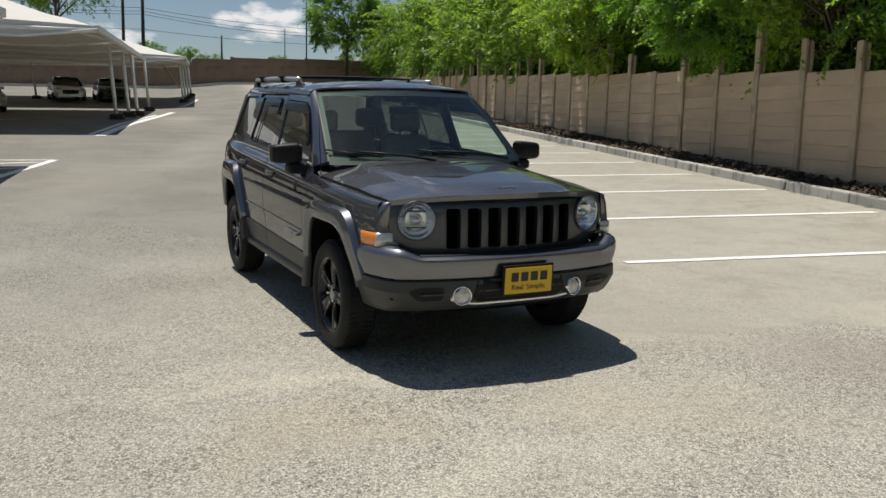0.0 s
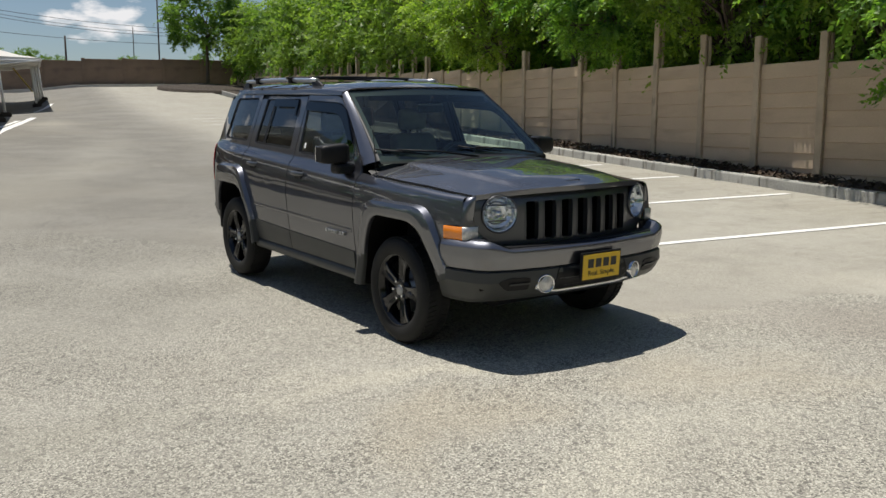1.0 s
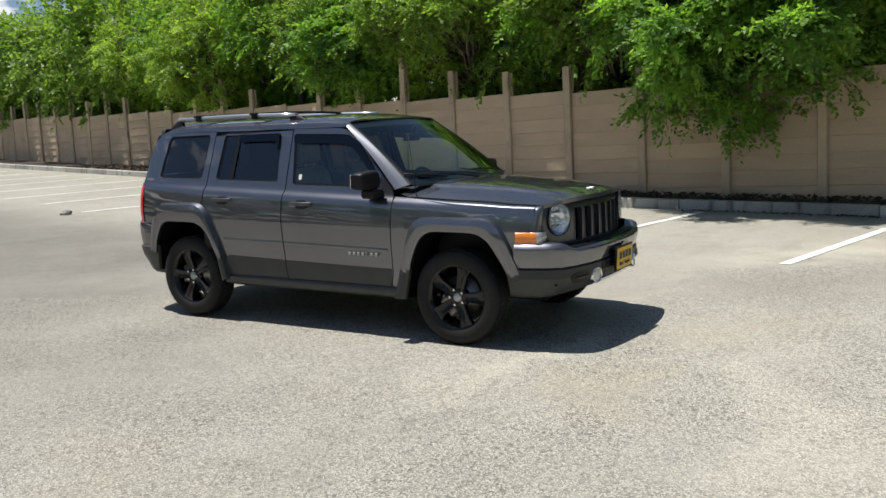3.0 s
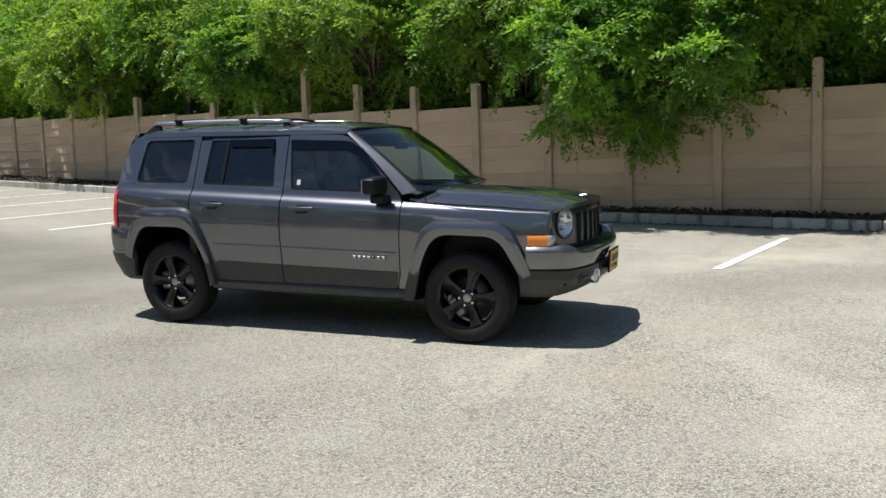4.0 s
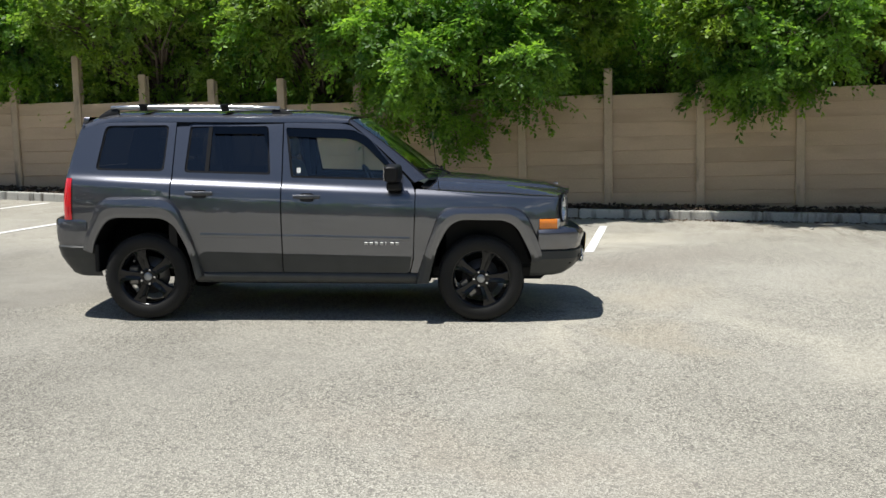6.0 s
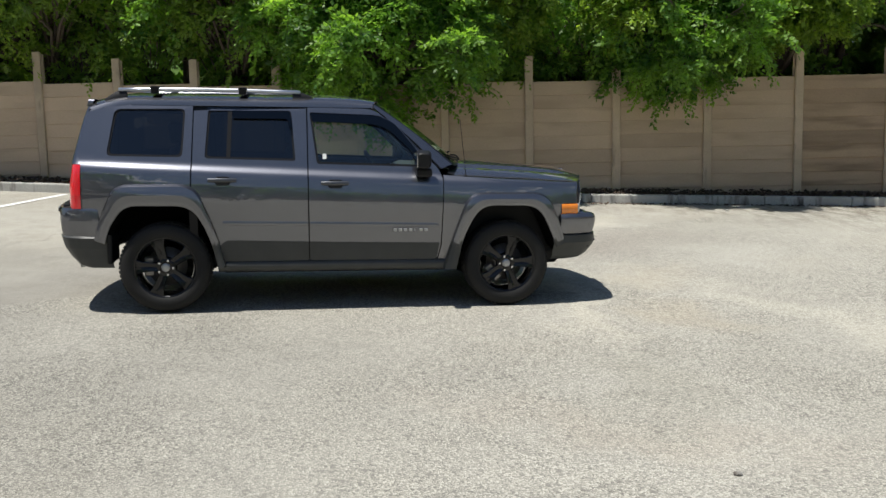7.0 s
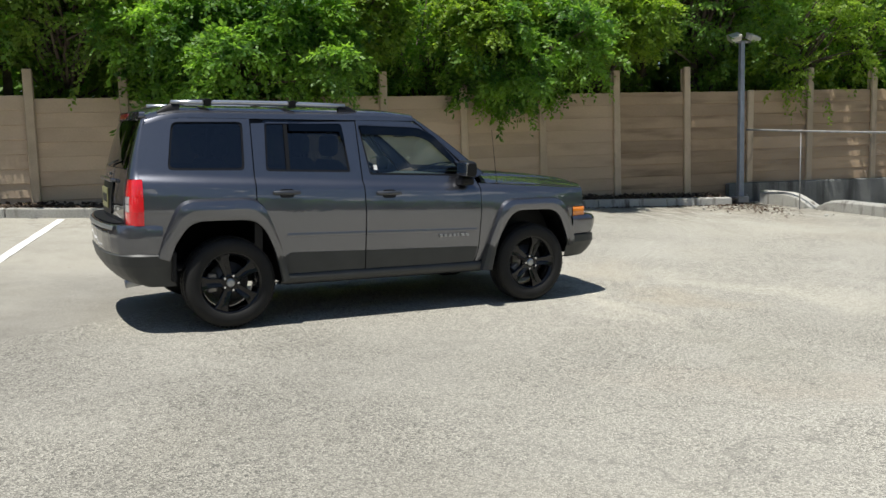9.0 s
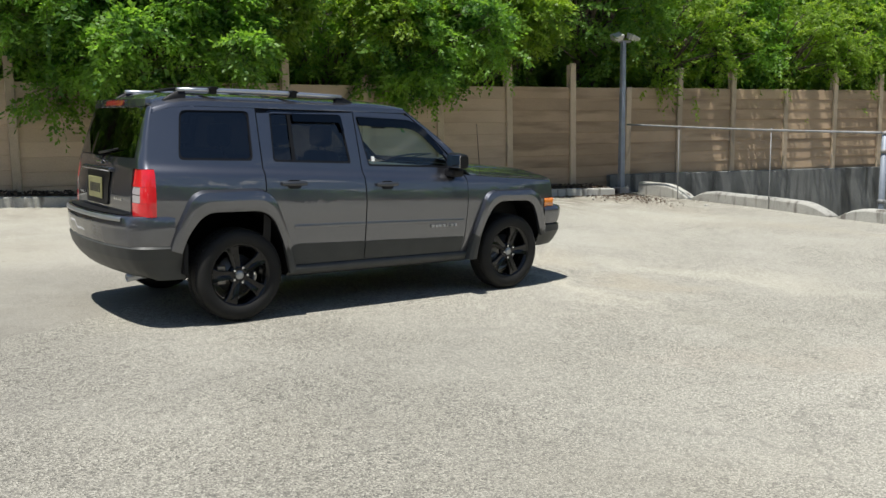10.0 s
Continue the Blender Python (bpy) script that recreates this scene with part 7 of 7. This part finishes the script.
def far_car(m, paint, label, roof_h=1.45, cabin=(-0.7, 1.5)):
    """A saloon seen from far: its nose points along -y."""
    c = thing("car", label, "car", "cars under the canopies", m)
    bm = bmesh.new()
    rows = []
    for y, h, w in ((-2.28, 0.52, 0.70), (-2.22, 0.66, 0.84), (-1.9, 0.76, 0.91), (-1.2, 0.86, 0.93), (-0.8, 0.92, 0.93), (1.6, 1.0, 0.905), (2.1, 1.0, 0.86), (2.3, 0.85, 0.74)):
        rows.append([(-w * 0.92, y, 0.22), (-w, y, 0.45), (-w, y, h * 0.82), (-w * 0.90, y, h), (0, y, h + 0.04), (w * 0.90, y, h), (w, y, h * 0.82), (w, y, 0.45), (w * 0.92, y, 0.22)])
    made = loft(bm, rows)
    bm.faces.new(made[0])
    bm.faces.new(made[-1][::-1])
    part("body", bm, paint, c)
    bm = bmesh.new()
    y0, y1 = cabin
    rows = []
    for y, h, w in ((y0 - 0.25, 0.93, 0.84), (y0 + 0.45, roof_h - 0.05, 0.68), (y0 + 0.75, roof_h, 0.66), (y1 - 0.6, roof_h - 0.01, 0.66), (y1 + 0.3, 0.99, 0.76)):
        rows.append([(-w - 0.12 * (h > 1.1), y, 0.95), (-w, y, h - 0.02), (0, y, h + 0.02), (w, y, h - 0.02), (w + 0.12 * (h > 1.1), y, 0.95)])
    loft(bm, rows)
    part("glasshouse", bm, M_GLOSS, c)
    bm = bmesh.new()
    loft(bm, [[(x, y, roof_h + 0.012 + dz) for x, dz in ((-0.68, -0.05), (-0.45, 0.0), (0, 0.015), (0.45, 0.0), (0.68, -0.05))] for y in (y0 + 0.42, y0 + 0.8, y1 - 0.6, y1 - 0.3)])
    part("roof", bm, paint, c)
    for sx in (-1, 1):
        for wy in (-1.4, 1.4):
            bm = bmesh.new()
            lathe(bm, [(-0.10, 0.0), (-0.10, 0.30), (-0.08, 0.325), (0.08, 0.325), (0.10, 0.30), (0.10, 0.20), (0.08, 0.0)], 20)
            ob = part("wheel", bm, M_RUBBER, c)
            ob.matrix_basis = pose(sx * 0.82, wy, 0.325)
        bm = bmesh.new()
        box(bm, min(sx * 0.5, sx * 0.8), max(sx * 0.5, sx * 0.8), -2.26, -2.0, 0.62, 0.73, bevel=0.03)
        part("headlamp", bm, M_WHITE_LENS, c)
        bm = bmesh.new()
        box(bm, min(sx * 0.84, sx * 1.0), max(sx * 0.84, sx * 1.0), -0.75, -0.62, 0.96, 1.08, bevel=0.03)
        part("mirror", bm, paint, c)
    bm = bmesh.new()
    box(bm, -0.45, 0.45, -2.30, -2.2, 0.36, 0.62, bevel=0.03)
    part("grille", bm, M_BLACK, c)
    return c


M_SILVERCAR = shader("silver_car_paint", (0.80, 0.82, 0.85), 0.3, 0.5, spread=0.05, bump=0.0, coat=1.0)
M_DARKCAR = shader("black_car_paint", (0.012, 0.012, 0.014), 0.3, 0.2, spread=0.1, bump=0.0, coat=1.0)
M_WHITECAR = shader("pale_grey_car_paint", (0.50, 0.51, 0.52), 0.3, 0.3, spread=0.05, bump=0.0, coat=1.0)
far_car(pose(-7.95, 59.2, gz(-8, 59), 0, 0, 14), M_SILVERCAR, "silver saloon car parked under the canopy")
far_car(pose(-5.4, 59.6, gz(-5.4, 59.6), 0, 0, 12), M_DARKCAR, "black low coupe parked beside the silver car", 1.36)
far_car(pose(-9.2, 42.2, gz(-9.2, 42.2), 0, 0, 20), M_WHITECAR, "pale grey car parked under the canopy")

# ---- poles and wires beyond the wall ----
M_TARPOLE = shader("dark_timber_pole", (0.045, 0.036, 0.03), 0.9, spread=0.3, scale=3, fine=30, bump=0.2)
M_WIRE = shader("dark_wire", (0.03, 0.03, 0.032), 0.7, spread=0.1, bump=0.0)


def utility_pole(x, y, top, r, label, arm=0.0, turn=0.0):
    g = gz(x, y) - 0.3
    pole = thing("utility_pole", label, "pole", "utility poles", pose(x, y, g, 0, 0, turn))
    bm = bmesh.new()
    tube(bm, [(0, 0, 0), (0, 0, top - g)], [r, r * 0.75], 10)
    part("shaft", bm, M_TARPOLE, pole)
    if arm:
        bm = bmesh.new()
        box(bm, -arm, arm, -0.06, 0.06, top - g - 0.62, top - g - 0.5, bevel=0.01)
        arm_ob = part("crossarm", bm, M_TARPOLE, pole)
        for sx in (-0.94, -0.45, 0.45, 0.94):
            bm = bmesh.new()
            tube(bm, [(sx * arm, 0, top - g - 0.5), (sx * arm, 0, top - g - 0.34), (sx * arm, 0, top - g - 0.28)], [0.05, 0.07, 0.03], 8)
            part("insulator", bm, M_GLOSS, arm_ob)
        bm = bmesh.new()
        for sx in (-1, 1):
            tube(bm, [(0, 0, top - g - 1.25), (sx * arm * 0.55, 0, top - g - 0.6)], 0.03, 6)
        part("brace", bm, M_TARPOLE, pole)
    return pole


utility_pole(-7.0, 90, 16, 0.16, "tall dark timber utility pole beyond the wall")
utility_pole(-5.3, 91, 16, 0.18, "tall dark timber utility pole beyond the wall")
utility_pole(2.3, 108, 11.2, 0.13, "dark timber utility pole beyond the wall")
utility_pole(10.6, 120, 13.6, 0.07, "thin grey pole beyond the wall")
utility_pole(11.2, 100, 16, 0.09, "thin tall pole beyond the wall")
utility_pole(18.4, 72, 13.9, 0.16, "dark timber utility pole with crossarm behind trees", 1.45, -17)
utility_pole(17.7, 78, 14.2, 0.14, "dark timber utility pole with crossarm behind trees", 1.45, -17)


def wire(a, b, sag, r=0.022):
    bm = bmesh.new()
    a, b = Vector(a), Vector(b)
    tube(bm, [a.lerp(b, t) - Vector((0, 0, sag * 4 * t * (1 - t))) for t in np.linspace(0, 1, 15)], r, 5, cap=False)
    tagged(part("overhead_wire", bm, M_WIRE), "thin dark overhead wire between poles", "wire", "overhead wires")


for z0, z1, sag in ((11.9, 10.9, 0.5), (11.3, 10.1, 0.6), (9.9, 9.3, 0.4), (11.6, 10.6, 0.7)):
    wire((-5.3, 91, z0), (20.0, 104, z1 + 1.2), sag)
    wire((-30, 84, z0 + 0.4), (-5.3, 91, z0), sag)


def island():
    """A kerbed planting island under the shade tree."""
    bm = bmesh.new()
    rows = []
    for f, h in ((1.06, -0.1), (1.05, 0.15), (0.98, 0.16), (0.9, 0.2), (0.5, 0.38), (0.02, 0.45)):
        rows.append([(10.6 + 3.2 * f * math.cos(a), 69.5 + 5.2 * f * math.sin(a), gz(10.2, 69.5 + 5.2 * f * math.sin(a)) + h) for a in np.linspace(0, math.tau, 33)])
    loft(bm, rows)
    tagged(part("planting_island", bm, M_SOIL), "dark mulched planting island with a low edge", "ground", kind="structure")


island()


def weeds():
    """A tuft of weeds growing out of the joint at the drain kerb, and a few loose stones and leaves on the asphalt."""
    rnd = np.random.default_rng(31)
    n = 60
    base = np.array([7.75, -4.02, gz(7.75, -4.0) + 0.02]) + rnd.normal(scale=(0.16, 0.05, 0.0), size=(n, 3))
    way = rnd.normal(size=(n, 3)) * np.array([0.8, 0.8, 0.3]) + np.array([0, 0, 0.9])
    mesh = quads_mesh("weed_tuft", leaf_sprays(base, way, rnd, 0.05, 7, 0.16))
    ob = link_mesh("weed_tuft", mesh, M_LEAF)
    tagged(ob, "small green weed tuft in the kerb joint", "weed")
    for x, y, r in ((3.71, 17.47, 0.10), (-2.48, 4.69, 0.018), (8.3, 1.6, 0.03), (6.9, -2.6, 0.04), (8.6, -1.2, 0.035)):
        bm = bmesh.new()
        bmesh.ops.create_icosphere(bm, subdivisions=2, radius=r)
        for v in bm.verts:
            v.co *= 1 + 0.35 * noise.noise(v.co * (2.2 / r) * 0.5 + Vector((x, y, 0)))
            v.co.z *= 0.6
        ob = part("stone", bm, M_KERB)
        ob.matrix_basis = pose(x, y, gz(x, y) + r * 0.35, 0, 0, x * 50)
        tagged(ob, "small loose stone lying on the asphalt", "stone", "loose stones")


weeds()
